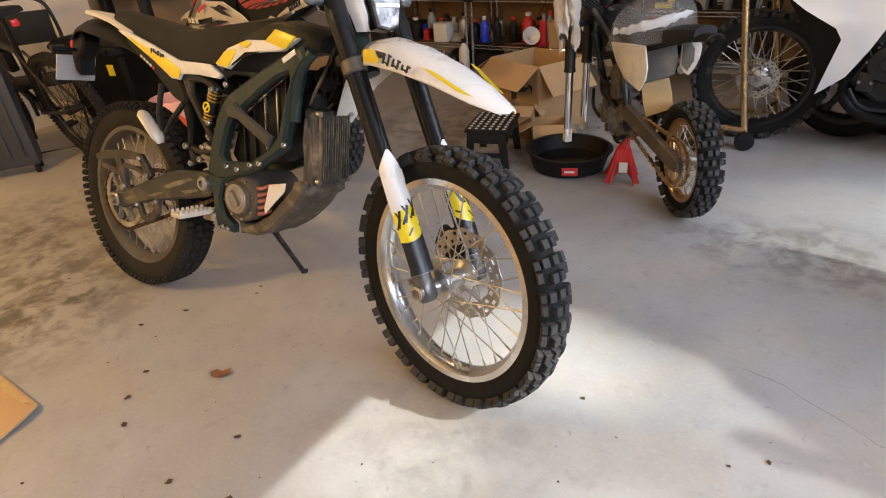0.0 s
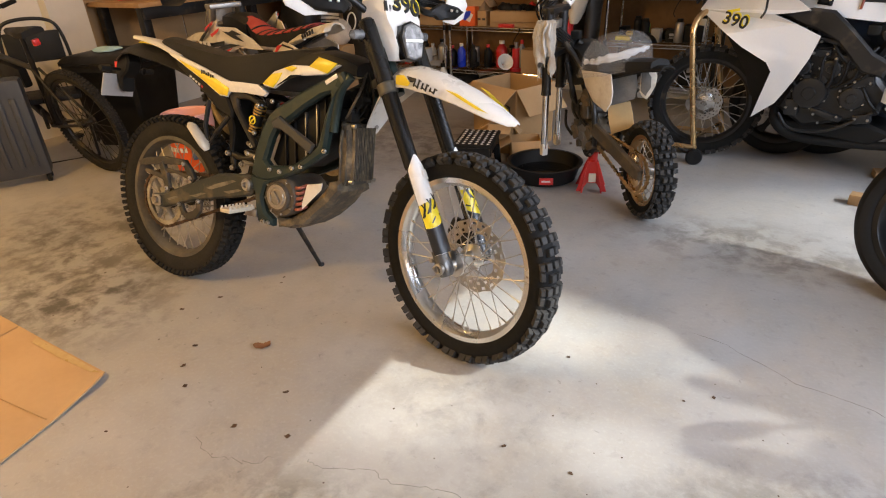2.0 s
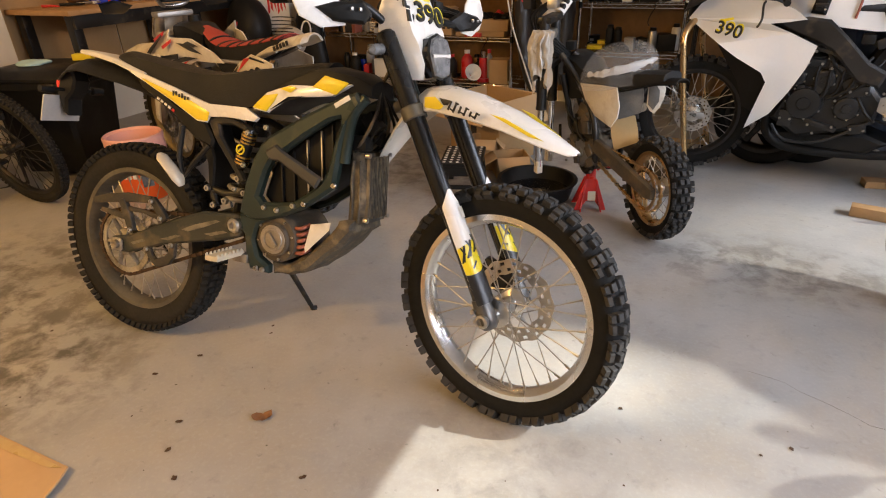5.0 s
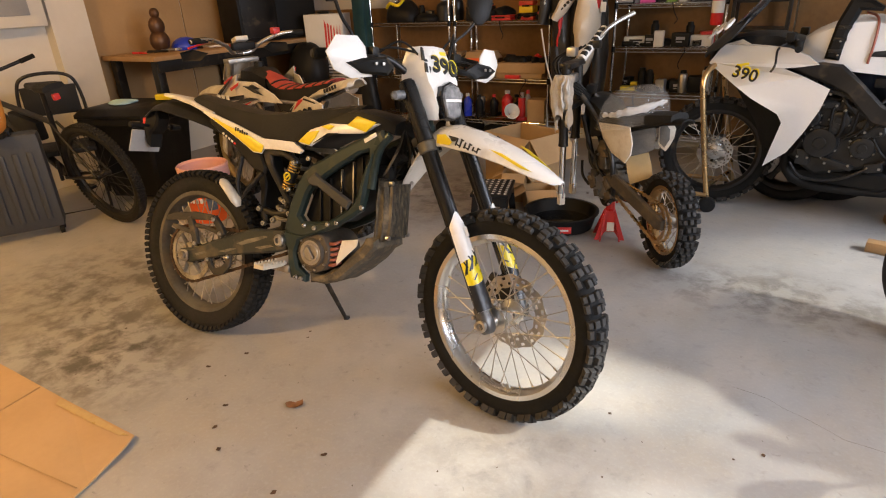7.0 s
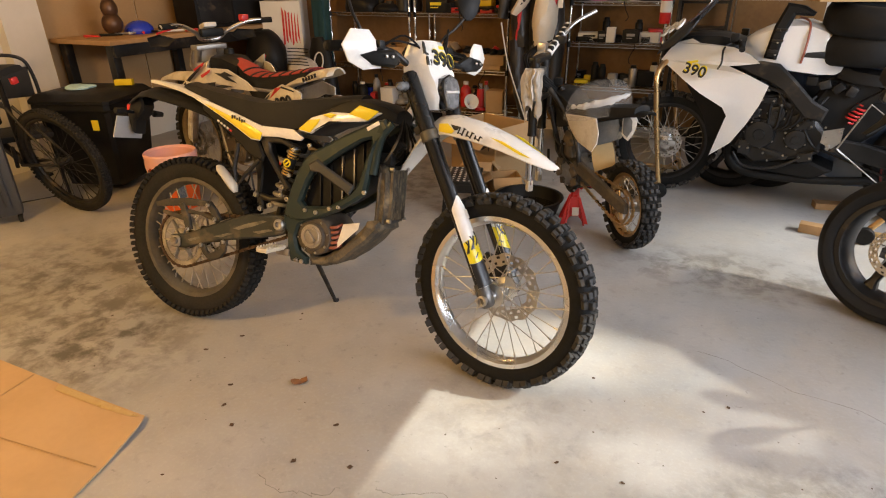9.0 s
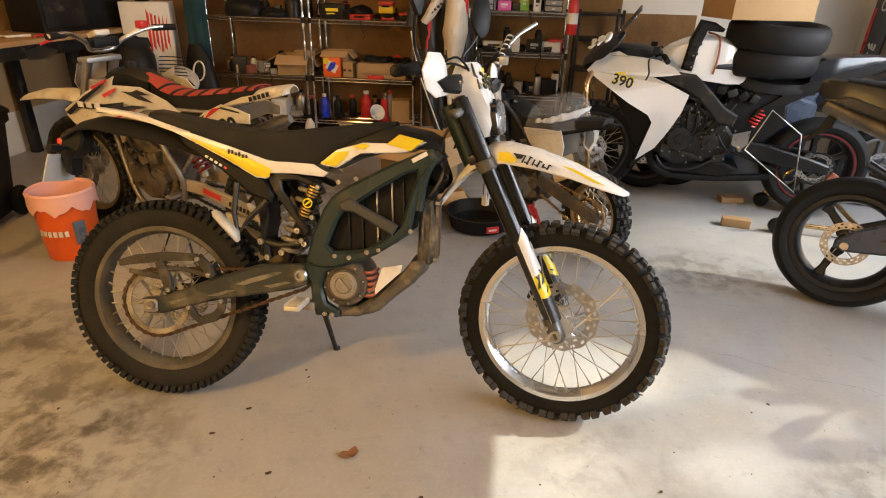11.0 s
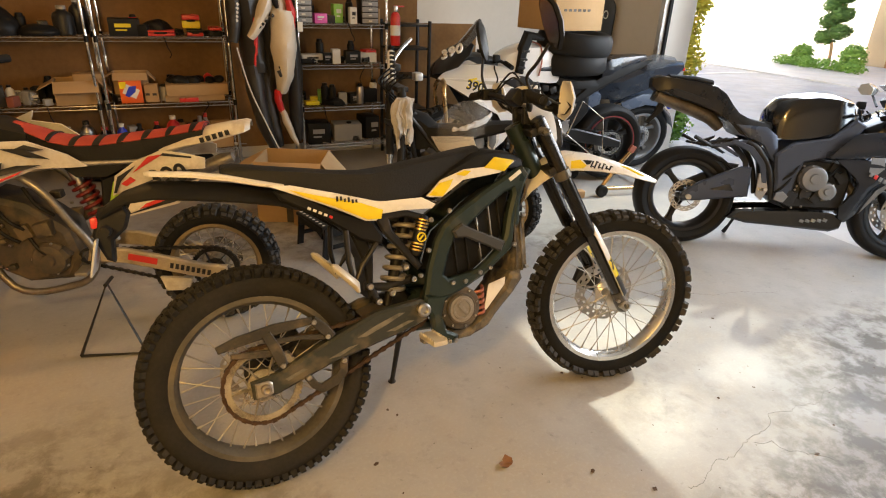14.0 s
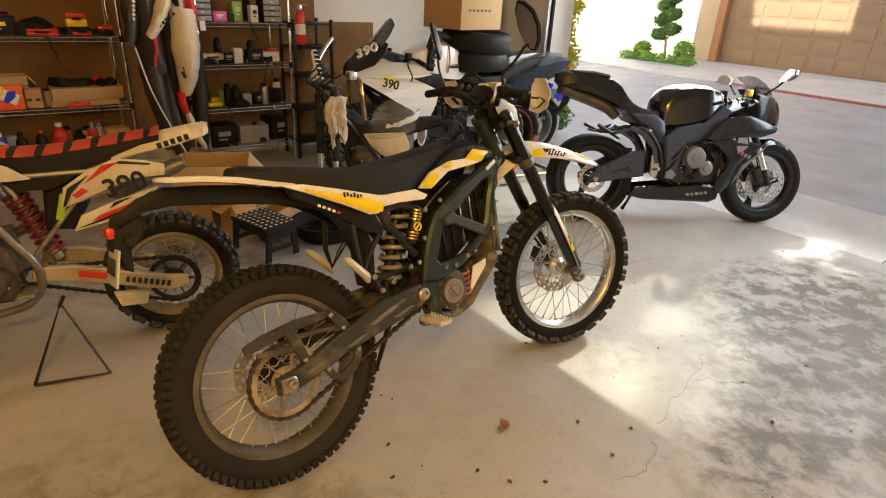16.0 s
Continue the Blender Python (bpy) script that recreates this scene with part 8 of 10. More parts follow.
def carton(name, c, s, yaw, label, mat=None, flaps=0.0, tape=True, prints=0, category="box", hollow=False):
    """A cardboard box standing at c, with tape, print bars and perhaps open flaps."""
    mat = mat or CARD
    r = thing(name, pose(c[0], c[1], c[2], 0, 0, yaw), label, category)
    w, d, h = s
    if not flaps:
        part("carton", box((0, 0, h / 2), s, 0.004), mat, r)
        if tape:
            part("tape", box((0, 0, h + 0.0012), (w * 0.98, 0.045, 0.0015), 0.0), CARD_PALE, r)
    else:
        t = 0.005
        for cx, cy, sx, sy in ((0, -d / 2, w, t), (0, d / 2, w, t), (-w / 2, 0, t, d - t), (w / 2, 0, t, d - t)):
            part("carton_wall", box((cx, cy, h / 2), (sx, sy, h), 0.001), mat, r)
        part("carton_base", box((0, 0, 0.004), (w - t, d - t, 0.006), 0.0), mat, r)
        for k, (cx, cy, ax, ln, wd, sg) in enumerate(((0, -d / 2, "X", flaps, w, 1), (0, d / 2, "X", flaps, w, -1), (-w / 2, 0, "Y", flaps, d, -1), (w / 2, 0, "Y", flaps, d, 1))):
            a = radians((125, 105, 118, 140)[k]) * sg
            bm = box((0, 0, ln / 2), (wd if ax == "X" else t, t if ax == "X" else wd, ln), 0.001)
            bm.transform(Matrix.Translation((cx, cy, h)) @ Matrix.Rotation(a if ax == "X" else a, 4, ax))
            part("flap", bm, CARD_PALE, r)
    for k in range(prints):
        part("print_bar", box((-w * 0.3 + 0.05 * k, -d / 2 - 0.0012, h * 0.45), (0.03, 0.0015, 0.018), 0.0), CARD_PRINT, r)
    return r


def lump(name, c, r, mat, label, category, amp=0.25, freq=6.0, yaw=0.0, flat=0.35, seed=0):
    """A soft bag or heap: an uneven ball with a flat base."""
    bm = bmesh.new()
    add_ball(bm, (0, 0, 0), r, 22, 13)
    for v in bm.verts:
        v.co *= 1 + amp * noise.noise(Vector((v.co.x * freq + seed, v.co.y * freq, v.co.z * freq)))
        v.co.z = max(v.co.z, -r[2] * flat)
    return tagged(part(name, bm, mat, None, label, pose(c[0], c[1], c[2] + r[2] * flat, 0, 0, yaw)), category=category)


def small_box(name, c, s, mat, label, category="box", yaw=0.0, bev=0.004, stripe=None):
    r = thing(name, pose(c[0], c[1], c[2], 0, 0, yaw), label, category)
    part("body", box((0, 0, s[2] / 2), s, bev), mat, r)
    if stripe:
        off = 0.16 * math.sin(91 * c[0])
        part("label_patch", box((s[0] * off, -s[1] / 2 - 0.001, s[2] * 0.62), (s[0] * 0.52, 0.002, s[2] * 0.22), 0.0), stripe, r)
        part("label_line", box((s[0] * (off - 0.06), -s[1] / 2 - 0.001, s[2] * 0.36), (s[0] * 0.36, 0.002, s[2] * 0.08), 0.0), stripe, r)
    return r


def bottle(name, c, r, h, mat, cap, label, category="bottle"):
    ob = thing(name, pose(*c), label, category)
    bm = bmesh.new()
    add_lathe(bm, [(0.003, 0.0), (r * 0.92, 0.0), (r, 0.006), (r, h * 0.62), (r * 0.85, h * 0.74), (r * 0.4, h * 0.84), (r * 0.38, h * 0.9), (0.003, h * 0.9)], (0, 0, 0), "z", 18)
    part("body", bm, mat, ob)
    part("cap", tube([(0, 0, h * 0.88), (0, 0, h)], r * 0.46, 14), cap, ob)
    return ob


def tool_case(c, s, mats, label, yaw=0):
    r = thing("tool_case", pose(c[0], c[1], c[2], 0, 0, yaw), label, "case")
    part("base", box((0, 0, s[2] * 0.3), (s[0], s[1], s[2] * 0.58), 0.012), mats[0], r)
    part("lid", box((0, 0, s[2] * 0.8), (s[0], s[1], s[2] * 0.38), 0.012), mats[1], r)
    part("handle", tube([(-s[0] * 0.2, -s[1] / 2, s[2] * 0.6), (-s[0] * 0.18, -s[1] / 2 - 0.02, s[2] * 0.6), (s[0] * 0.18, -s[1] / 2 - 0.02, s[2] * 0.6), (s[0] * 0.2, -s[1] / 2, s[2] * 0.6)], 0.007, 8), BLACK_PLASTIC, r)
    return r


Y0 = 4.80
# top decks
bpk = lump("backpack", (-3.15, Y0, 1.10), (0.19, 0.15, 0.15), BLACK_PLASTIC, "black riding backpack with blue and yellow straps on the shelf", "backpack", seed=3)
part("strap", tube(smooth_line([(-0.12, -0.12, 0.08), (-0.05, -0.16, 0.12), (0.03, -0.15, 0.10), (0.09, -0.12, 0.16)]), 0.014, 8), YELLOW, bpk, "yellow webbing strap")
lump("shoe_bag", (-2.86, 4.78, 1.10), (0.13, 0.12, 0.055), BLACK_PLASTIC, "flat black gear bag on the wire shelf", "bag", seed=9)
bottle("grey_canister", (-2.70, 4.80, 1.10), 0.07, 0.2, ENGINE, GREY, "dark grey plastic canister on the shelf", "canister")
bottle("grey_canister", (-2.61, 4.9, 1.10), 0.06, 0.25, ENGINE, GREY, "tall dark grey plastic canister on the shelf", "canister")
small_box("accessory_box", (-2.31, Y0, 1.10), (0.21, 0.2, 0.12), BLACK_PLASTIC, "black box with a yellow mark on its front", "box", 3, stripe=YELLOW)
lump("power_tool", (-2.10, Y0, 1.13), (0.11, 0.1, 0.06), BLACK_PLASTIC, "dark power tools heaped on a red case", "tools", seed=5, amp=0.4, freq=12)
tool_case((-2.06, 4.76, 1.10), (0.2, 0.16, 0.045), (RED, RED), "low red plastic tool case", -4)
tool_case((-1.84, 4.78, 1.155), (0.13, 0.12, 0.10), (YELLOW, RED), "red and yellow stacked tool case")
tool_case((-1.82, 4.78, 1.10), (0.12, 0.16, 0.05), (RED, BLACK_PLASTIC), "red and black tool case")
tool_case((-1.67, 4.76, 1.10), (0.1, 0.16, 0.07), (BLACK_PLASTIC, RED), "black tool case with a red lid")
carton("large_carton", (-2.0, 4.92, 1.61), (0.8, 0.28, 0.26), 0, "large brown cardboard box on the top shelf", prints=0)
# middle decks
carton("open_carton", (-2.70, 4.80, 0.613), (0.29, 0.26, 0.17), 4, "open brown cardboard box with things inside", flaps=0.12)
carton("small_carton", (-2.63, 4.86, 0.72), (0.19, 0.16, 0.10), 8, "small brown cardboard box in a larger one", tape=False)
rnd = random.Random(11)
for k in range(16):
    c = (-3.38 + 0.52 * rnd.random(), 4.68 + 0.3 * rnd.random(), 0.613)
    m_ = rnd.choice((BLACK_PLASTIC, COPPER, GREY, PALE, STEEL, CARD))
    if k % 3:
        small_box("parts_box", c, (0.04 + 0.05 * rnd.random(), 0.05, 0.03 + 0.07 * rnd.random()), m_, "small spare part among clutter on the shelf", "spare part", rnd.random() * 90)
    else:
        bottle("small_jar", c, 0.025 + 0.015 * rnd.random(), 0.08 + 0.06 * rnd.random(), m_, BLACK_PLASTIC, "small jar among clutter on the shelf", "jar")
dt = small_box("detergent_box", (-2.335, 4.72, 0.613), (0.155, 0.1, 0.165), ORANGE, "orange-red detergent box with a blue picture", "box", 3)
part("picture", add_panel(bmesh.new(), [(-0.045, -0.052, 0.06), (-0.02, -0.052, 0.045), (0.03, -0.052, 0.085), (0.04, -0.052, 0.13), (-0.01, -0.052, 0.125)], 0.001, 0.0005), BLUE, dt)
part("picture_frame", box((0.0, -0.0508, 0.088), (0.1, 0.0012, 0.075), 0.0, Matrix.Rotation(0.5, 4, "Y")), PALE, dt)
part("yellow_corner", box((-0.052, -0.0508, 0.135), (0.045, 0.0012, 0.05), 0.0), YELLOW, dt)
carton("open_carton", (-2.33, 4.86, 0.613), (0.24, 0.16, 0.21), 0, "open cardboard box behind the detergent", flaps=0.08)
carton("small_carton", (-2.19, 4.74, 0.613), (0.095, 0.09, 0.13), -6, "small brown box with a red print", prints=2)
carton("card_tray", (-1.86, 4.76, 0.66), (0.46, 0.22, 0.085), 2, "long cardboard tray of parts on the shelf", flaps=0.0, tape=False)
carton("flat_carton", (-1.88, 4.80, 0.613), (0.44, 0.26, 0.045), 0, "flat cardboard box under a tray", tape=False)
for k in range(9):
    c = (-2.06 + 0.4 * rnd.random(), 4.70 + 0.14 * rnd.random(), 0.745)
    lump("cable_coil", c, (0.05 + 0.04 * rnd.random(), 0.04, 0.03 + 0.025 * rnd.random()), BLACK_PLASTIC if k != 7 else RED, "black cable coil heaped on a cardboard tray", "cable", 0.5, 14, 40 * k, seed=k)
small_box("red_tin", (-1.93, 4.665, 0.613), (0.14, 0.06, 0.03), RED, "flat red tin lying on the shelf edge", "tin")
# low decks
for k in range(13):
    x = -3.2 + 0.125 * k
    m_ = (BLACK_PLASTIC, GREY, BLACK_PLASTIC, PALE, STEEL, BLACK_PLASTIC, BLUE, BLACK_PLASTIC, BLACK_PLASTIC, RED, BLACK_PLASTIC, GREY, BLACK_PLASTIC)[k]
    bottle("fluid_bottle", (x, 4.76 + 0.12 * rnd.random(), 0.229), 0.035 + 0.02 * rnd.random(), 0.16 + 0.12 * rnd.random(), m_, (WHITE, BLACK_PLASTIC, RED)[k % 3], "dark plastic fluid bottle on the low shelf")
small_box("white_carton", (-2.86, 4.72, 0.229), (0.14, 0.12, 0.16), PALE, "plain white box on the low shelf")
carton("brown_carton", (-1.71, 4.74, 0.229), (0.16, 0.16, 0.2), 4, "brown cardboard box with a dark hand hole", tape=True)
fn = bmesh.new()
add_lathe(fn, [(0.01, 0.0), (0.014, 0.05), (0.07, 0.12), (0.072, 0.12), (0.016, 0.048), (0.012, 0.0)], (0, 0, 0), "z", 22, closed=True)
tagged(part("funnel", fn, WHITE, None, "white plastic funnel leaning on the low shelf", pose(-1.97, 4.66, 0.285, 65, 0, 40)), category="funnel")
rj = thing("red_jack", pose(-1.87, 4.74, 0.229), "red bottle jack on the low shelf", "jack")
part("body", tube([(0, 0, 0), (0, 0, 0.03), (0, 0, 0.031), (0, 0, 0.2)], [0.055, 0.055, 0.04, 0.036], 16), RED, rj)
part("ram", tube([(0, 0, 0.2), (0, 0, 0.25)], 0.018, 12), STEEL, rj)
for x, y, z, R in ((-2.05, 4.86, 0.0, 0.26), (-2.62, 4.9, 0.0, 0.25)):
    bm = bmesh.new()
    add_lathe(bm, [(r, a + 0.07) for r, a in tyre_profile(R, 0.13, 0.1)], (0, 0, 0), "z", 48, closed=True)
    tagged(part("old_tyre", bm, RUBBER, None, "old black tyre lying under the low shelf", pose(x, y, z)), category="tyre")
bottle("spray_bottle", (-2.52, 4.52, 0.0), 0.045, 0.3, PALE, BLACK_PLASTIC, "white spray bottle on the floor", "spray bottle")
for k, (x, z, s, m_) in enumerate(((-0.95, 1.21, (0.1, 0.1, 0.12), GREY), (-0.83, 1.21, (0.11, 0.12, 0.075), MAGENTA), (-0.66, 1.21, (0.08, 0.1, 0.15), GREEN), (-0.55, 1.21, (0.06, 0.1, 0.13), PALE), (-0.40, 1.21, (0.14, 0.15, 0.22), GREY),
                                  (-0.90, 0.883, (0.2, 0.12, 0.07), PALE), (-0.71, 0.883, (0.07, 0.07, 0.12), PALE), (-0.55, 0.883, (0.13, 0.12, 0.1), BLACK_PLASTIC), (-0.40, 0.883, (0.16, 0.12, 0.08), PALE), (-0.77, 0.883, (0.1, 0.03, 0.09), BLACK_PLASTIC),
                                  (-0.93, 0.531, (0.12, 0.1, 0.03), YELLOW), (-0.80, 0.531, (0.12, 0.03, 0.12), GREEN), (-0.66, 0.531, (0.07, 0.07, 0.1), GREY), (-0.55, 0.531, (0.1, 0.1, 0.09), BLACK_PLASTIC), (-0.40, 0.531, (0.14, 0.14, 0.12), BLACK_PLASTIC),
                                  (-0.90, 0.205, (0.2, 0.2, 0.18), BLACK_PLASTIC), (-0.62, 0.205, (0.25, 0.2, 0.15), GREY), (-0.40, 0.205, (0.14, 0.2, 0.2), BLACK_PLASTIC))):
    small_box("electronics_box", (x, 4.74 + 0.05 * (k % 3), z), s, m_, "small box of electronics on the wire shelf", "box", (k * 37) % 21 - 10, stripe=(GREY if m_ == BLACK_PLASTIC and k % 2 else PALE if m_ in (MAGENTA, GREEN) else BLACK_DECAL if m_ == PALE and k % 2 else None))
for x in (-0.985, -0.42):
    du = thing("drawer_organiser", pose(x, 4.72, 1.21), "clear plastic drawer organiser with dark parts on the shelf", "organiser", "drawer organisers")
    part("shell", box((0, 0.01, 0.115), (0.15, 0.15, 0.23), 0.004), BLACK_PLASTIC, du)
    for k in range(5):
        dr = part("drawer", box((0, -0.068, 0.026 + 0.045 * k), (0.136, 0.012, 0.037), 0.003), GREY, du, "cloudy plastic drawer")
        part("pull", box((0, -0.077, 0.026 + 0.045 * k), (0.03, 0.008, 0.01), 0.002), PALE, dr)
for x, z, a in ((-0.62, 1.19, 0.05), (-0.50, 0.86, -0.03), (-2.05, 1.08, 0.04), (-1.80, 0.59, -0.05), (-0.86, 0.51, 0.03), (-2.9, 0.59, 0.03)):
    lo = smooth_line([(0, 0, 0.022), (0.01, -0.015, 0.0), (a * 0.5, -0.012, -0.05), (a, -0.01, -0.10), (a * 0.6, -0.008, -0.13)])
    tagged(part("hanging_cable", tube(lo, 0.0035, 6), BLACK_PLASTIC, None, "thin dark cable hanging off the shelf edge", pose(x, 4.632, z)), category="cable", group="hanging cables")
lump("dark_helmet", (-0.55, 4.78, 1.61), (0.14, 0.14, 0.13), BLACK_GLOSS, "dark helmet on the top shelf", "helmet", 0.03)
lump("cable_heap", (-0.72, 4.72, 0.531), (0.1, 0.08, 0.05), BLACK_PLASTIC, "heap of black cables on the shelf", "cable", 0.5, 15)

# black rack with the fire extinguisher
rk = thing("black_rack", pose(-0.20, 4.72, 0), "black metal rack standing beside the wire shelf", "rack")
for x in (0.0, 0.36):
    for y in (0.0, 0.3):
        part("post", box((x, y, 0.62), (0.025, 0.025, 1.24), 0.003), BLACK_METAL, rk)
for z in (0.15, 0.45, 0.75, 1.0, 1.2):
    part("shelf_board", box((0.18, 0.15, z), (0.36, 0.3, 0.02), 0.003), BLACK_METAL, rk)
fe = thing("fire_extinguisher", pose(-0.275, 4.42, 1.06), "red fire extinguisher with a white label hung on the rack", "fire extinguisher")
bm = bmesh.new()
add_lathe(bm, [(0.003, 0), (0.036, 0.0), (0.041, 0.008), (0.041, 0.22), (0.03, 0.25), (0.014, 0.262), (0.003, 0.262)], (0, 0, 0), "z", 22)
part("cylinder", bm, RED, fe)
bm = bmesh.new()
add_lathe(bm, [(0.0418, 0.08), (0.0418, 0.16), (0.041, 0.16), (0.041, 0.08)], (0, 0, 0), "z", 22, closed=True)
part("label_band", bm, PALE, fe)
part("valve", box((0, 0, 0.285), (0.03, 0.03, 0.045), 0.005), STEEL, fe)
part("lever", box((0.03, 0, 0.305), (0.09, 0.015, 0.012), 0.003), RED, fe)
part("bracket", box((0.02, 0.16, 0.15), (0.03, 0.27, 0.02), 0.003), BLACK_METAL, fe)

# riding suits in the gap between the racks
def limb(parent, name, pts, rad, mat, label="", squash=0.6):
    line = smooth_line(pts, 6)
    n = len(line)
    rr = [float(np.interp(i / (n - 1), np.linspace(0, 1, len(rad)), rad)) for i in range(n)]
    bm = tube(line, rr, 14, squash=squash)
    for v in bm.verts:
        v.co += Vector((noise.noise(v.co * 16), noise.noise(v.co * 16 + Vector((5, 0, 0))), 0)) * 0.010
    return part(name, bm, mat, parent, label)


s1 = thing("black_riding_suit", pose(-1.44, 4.52, 0), "black leather riding suit with red flashes hung on the rack", "riding suit", "riding suits")
limb(s1, "torso", [(0.02, 0.05, 1.75), (0.0, 0.04, 1.45), (0.02, 0.03, 1.1), (0.04, 0.02, 0.85)], [0.16, 0.19, 0.17, 0.16], LEATHER_B)
limb(s1, "sleeve", [(-0.12, -0.02, 1.6), (-0.10, -0.06, 1.38), (-0.11, -0.09, 1.2), (-0.13, -0.1, 1.08)], [0.085, 0.085, 0.075, 0.06], LEATHER_B)
limb(s1, "back_panel", [(0.12, 0.13, 1.72), (0.13, 0.13, 1.2), (0.13, 0.13, 0.7), (0.15, 0.13, 0.3)], [0.2, 0.24, 0.22, 0.12], LEATHER_B, "", 0.3)
limb(s1, "leg", [(0.0, 0.0, 0.9), (0.02, -0.03, 0.65), (0.06, -0.05, 0.42), (0.13, -0.08, 0.2)], [0.14, 0.12, 0.1, 0.05], LEATHER_B)
limb(s1, "leg", [(0.09, 0.04, 0.9), (0.1, 0.02, 0.6), (0.14, -0.02, 0.35), (0.17, -0.03, 0.25)], [0.13, 0.12, 0.09, 0.05], LEATHER_B)
limb(s1, "red_flash", [(0.0, -0.105, 1.40), (0.03, -0.105, 1.15), (0.02, -0.105, 0.95), (-0.02, -0.10, 0.80)], [0.02, 0.04, 0.036, 0.016], LEATHER_R, "red leather flash")
part("hem_cord", tube(smooth_line([(-0.115, -0.16, 1.05), (-0.05, -0.165, 0.75), (0.06, -0.165, 0.45), (0.16, -0.17, 0.2)]), 0.006, 6), PALE, s1, "pale cord hanging down")
for k in range(5):
    part("mark_bar", box((-0.095 + 0.004 * k, -0.155, 1.24 + 0.028 * k), (0.02, 0.004, 0.018), 0.001, Matrix.Rotation(0.9, 4, "Y")), PALE, s1)
s2 = thing("white_riding_suit", pose(-1.24, 4.48, 0), "cream leather riding suit with red patches hung on the rack", "riding suit", "riding suits")
limb(s2, "torso", [(0.0, 0.06, 1.75), (0.02, 0.05, 1.45), (0.03, 0.02, 1.2)], [0.12, 0.14, 0.12], LEATHER_W)
limb(s2, "sleeve", [(-0.02, -0.03, 1.5), (-0.09, -0.07, 1.32), (-0.15, -0.1, 1.2), (-0.21, -0.1, 1.12)], [0.085, 0.085, 0.07, 0.05], LEATHER_W)
limb(s2, "thigh", [(0.05, -0.02, 1.3), (0.04, -0.05, 1.05), (0.03, -0.06, 0.85), (0.0, -0.05, 0.7)], [0.15, 0.17, 0.12, 0.055], LEATHER_W)
limb(s2, "knee", [(-0.02, -0.055, 0.72), (-0.03, -0.055, 0.64), (-0.005, -0.055, 0.55)], [0.052, 0.048, 0.042], LEATHER_R, "red knee patch")
limb(s2, "shin", [(-0.005, -0.055, 0.56), (0.04, -0.06, 0.42), (0.1, -0.06, 0.27)], [0.045, 0.05, 0.03], LEATHER_W)
limb(s2, "hip_patch", [(0.085, -0.08, 1.42), (0.11, -0.08, 1.3), (0.12, -0.06, 1.18)], [0.03, 0.055, 0.025], LEATHER_R, "red hip patch")
limb(s2, "elbow_patch", [(-0.02, -0.095, 1.44), (-0.01, -0.1, 1.38), (0.0, -0.1, 1.33)], [0.02, 0.04, 0.02], BLACK_PLASTIC, "black elbow patch")
limb(s2, "far_leg", [(0.1, 0.05, 1.25), (0.13, 0.04, 0.9), (0.12, 0.03, 0.5), (0.13, 0.02, 0.3)], [0.09, 0.1, 0.09, 0.05], LEATHER_B)
for k in range(7):
    part("mark_bar", box((-0.018 + 0.013 * k, -0.158, 0.86 + 0.036 * k), (0.05, 0.006, 0.026), 0.001, Matrix.Rotation(1.15, 4, "Y")), BLACK_DECAL, s2)
for k in range(5):
    part("mark_bar", box((-0.14 + 0.025 * k, -0.155, 1.20 + 0.02 * k), (0.02, 0.006, 0.02), 0.001, Matrix.Rotation(-0.7, 4, "Y")), BLACK_DECAL, s2)
part("price_tag", box((0.17, -0.1, 1.2), (0.04, 0.01, 0.07), 0.003), PALE, s2)

# ---- the floor between the bikes ----
bx = carton("large_open_carton", (-1.34, 3.52, 0), (0.44, 0.36, 0.42), -22, "large open cardboard box with its flaps up", flaps=0.2)
for pts in ([(-0.17, 0.30), (-0.1, 0.25), (0.0, 0.235), (0.1, 0.255), (0.15, 0.29), (0.1, 0.275), (0.0, 0.258), (-0.1, 0.27)], [(0.12, 0.31), (0.17, 0.30), (0.165, 0.25), (0.15, 0.29)]):
    part("curved_mark", add_panel(bmesh.new(), [(x, -0.1845, z) for x, z in pts], 0.001, 0.0005), CARD_PRINT, bx)
part("tape_strip", box((0.0, -0.1838, 0.2), (0.05, 0.0012, 0.4), 0.0), CARD_PRINT, bx, "dark printed tape")
carton("small_open_carton", (-1.10, 3.20, 0), (0.2, 0.16, 0.13), 30, "small open cardboard box beside the oil pan", flaps=0.1)
carton("small_open_carton", (-1.30, 3.27, 0.0), (0.16, 0.14, 0.2), 12, "small cardboard box with torn flaps", flaps=0.08)

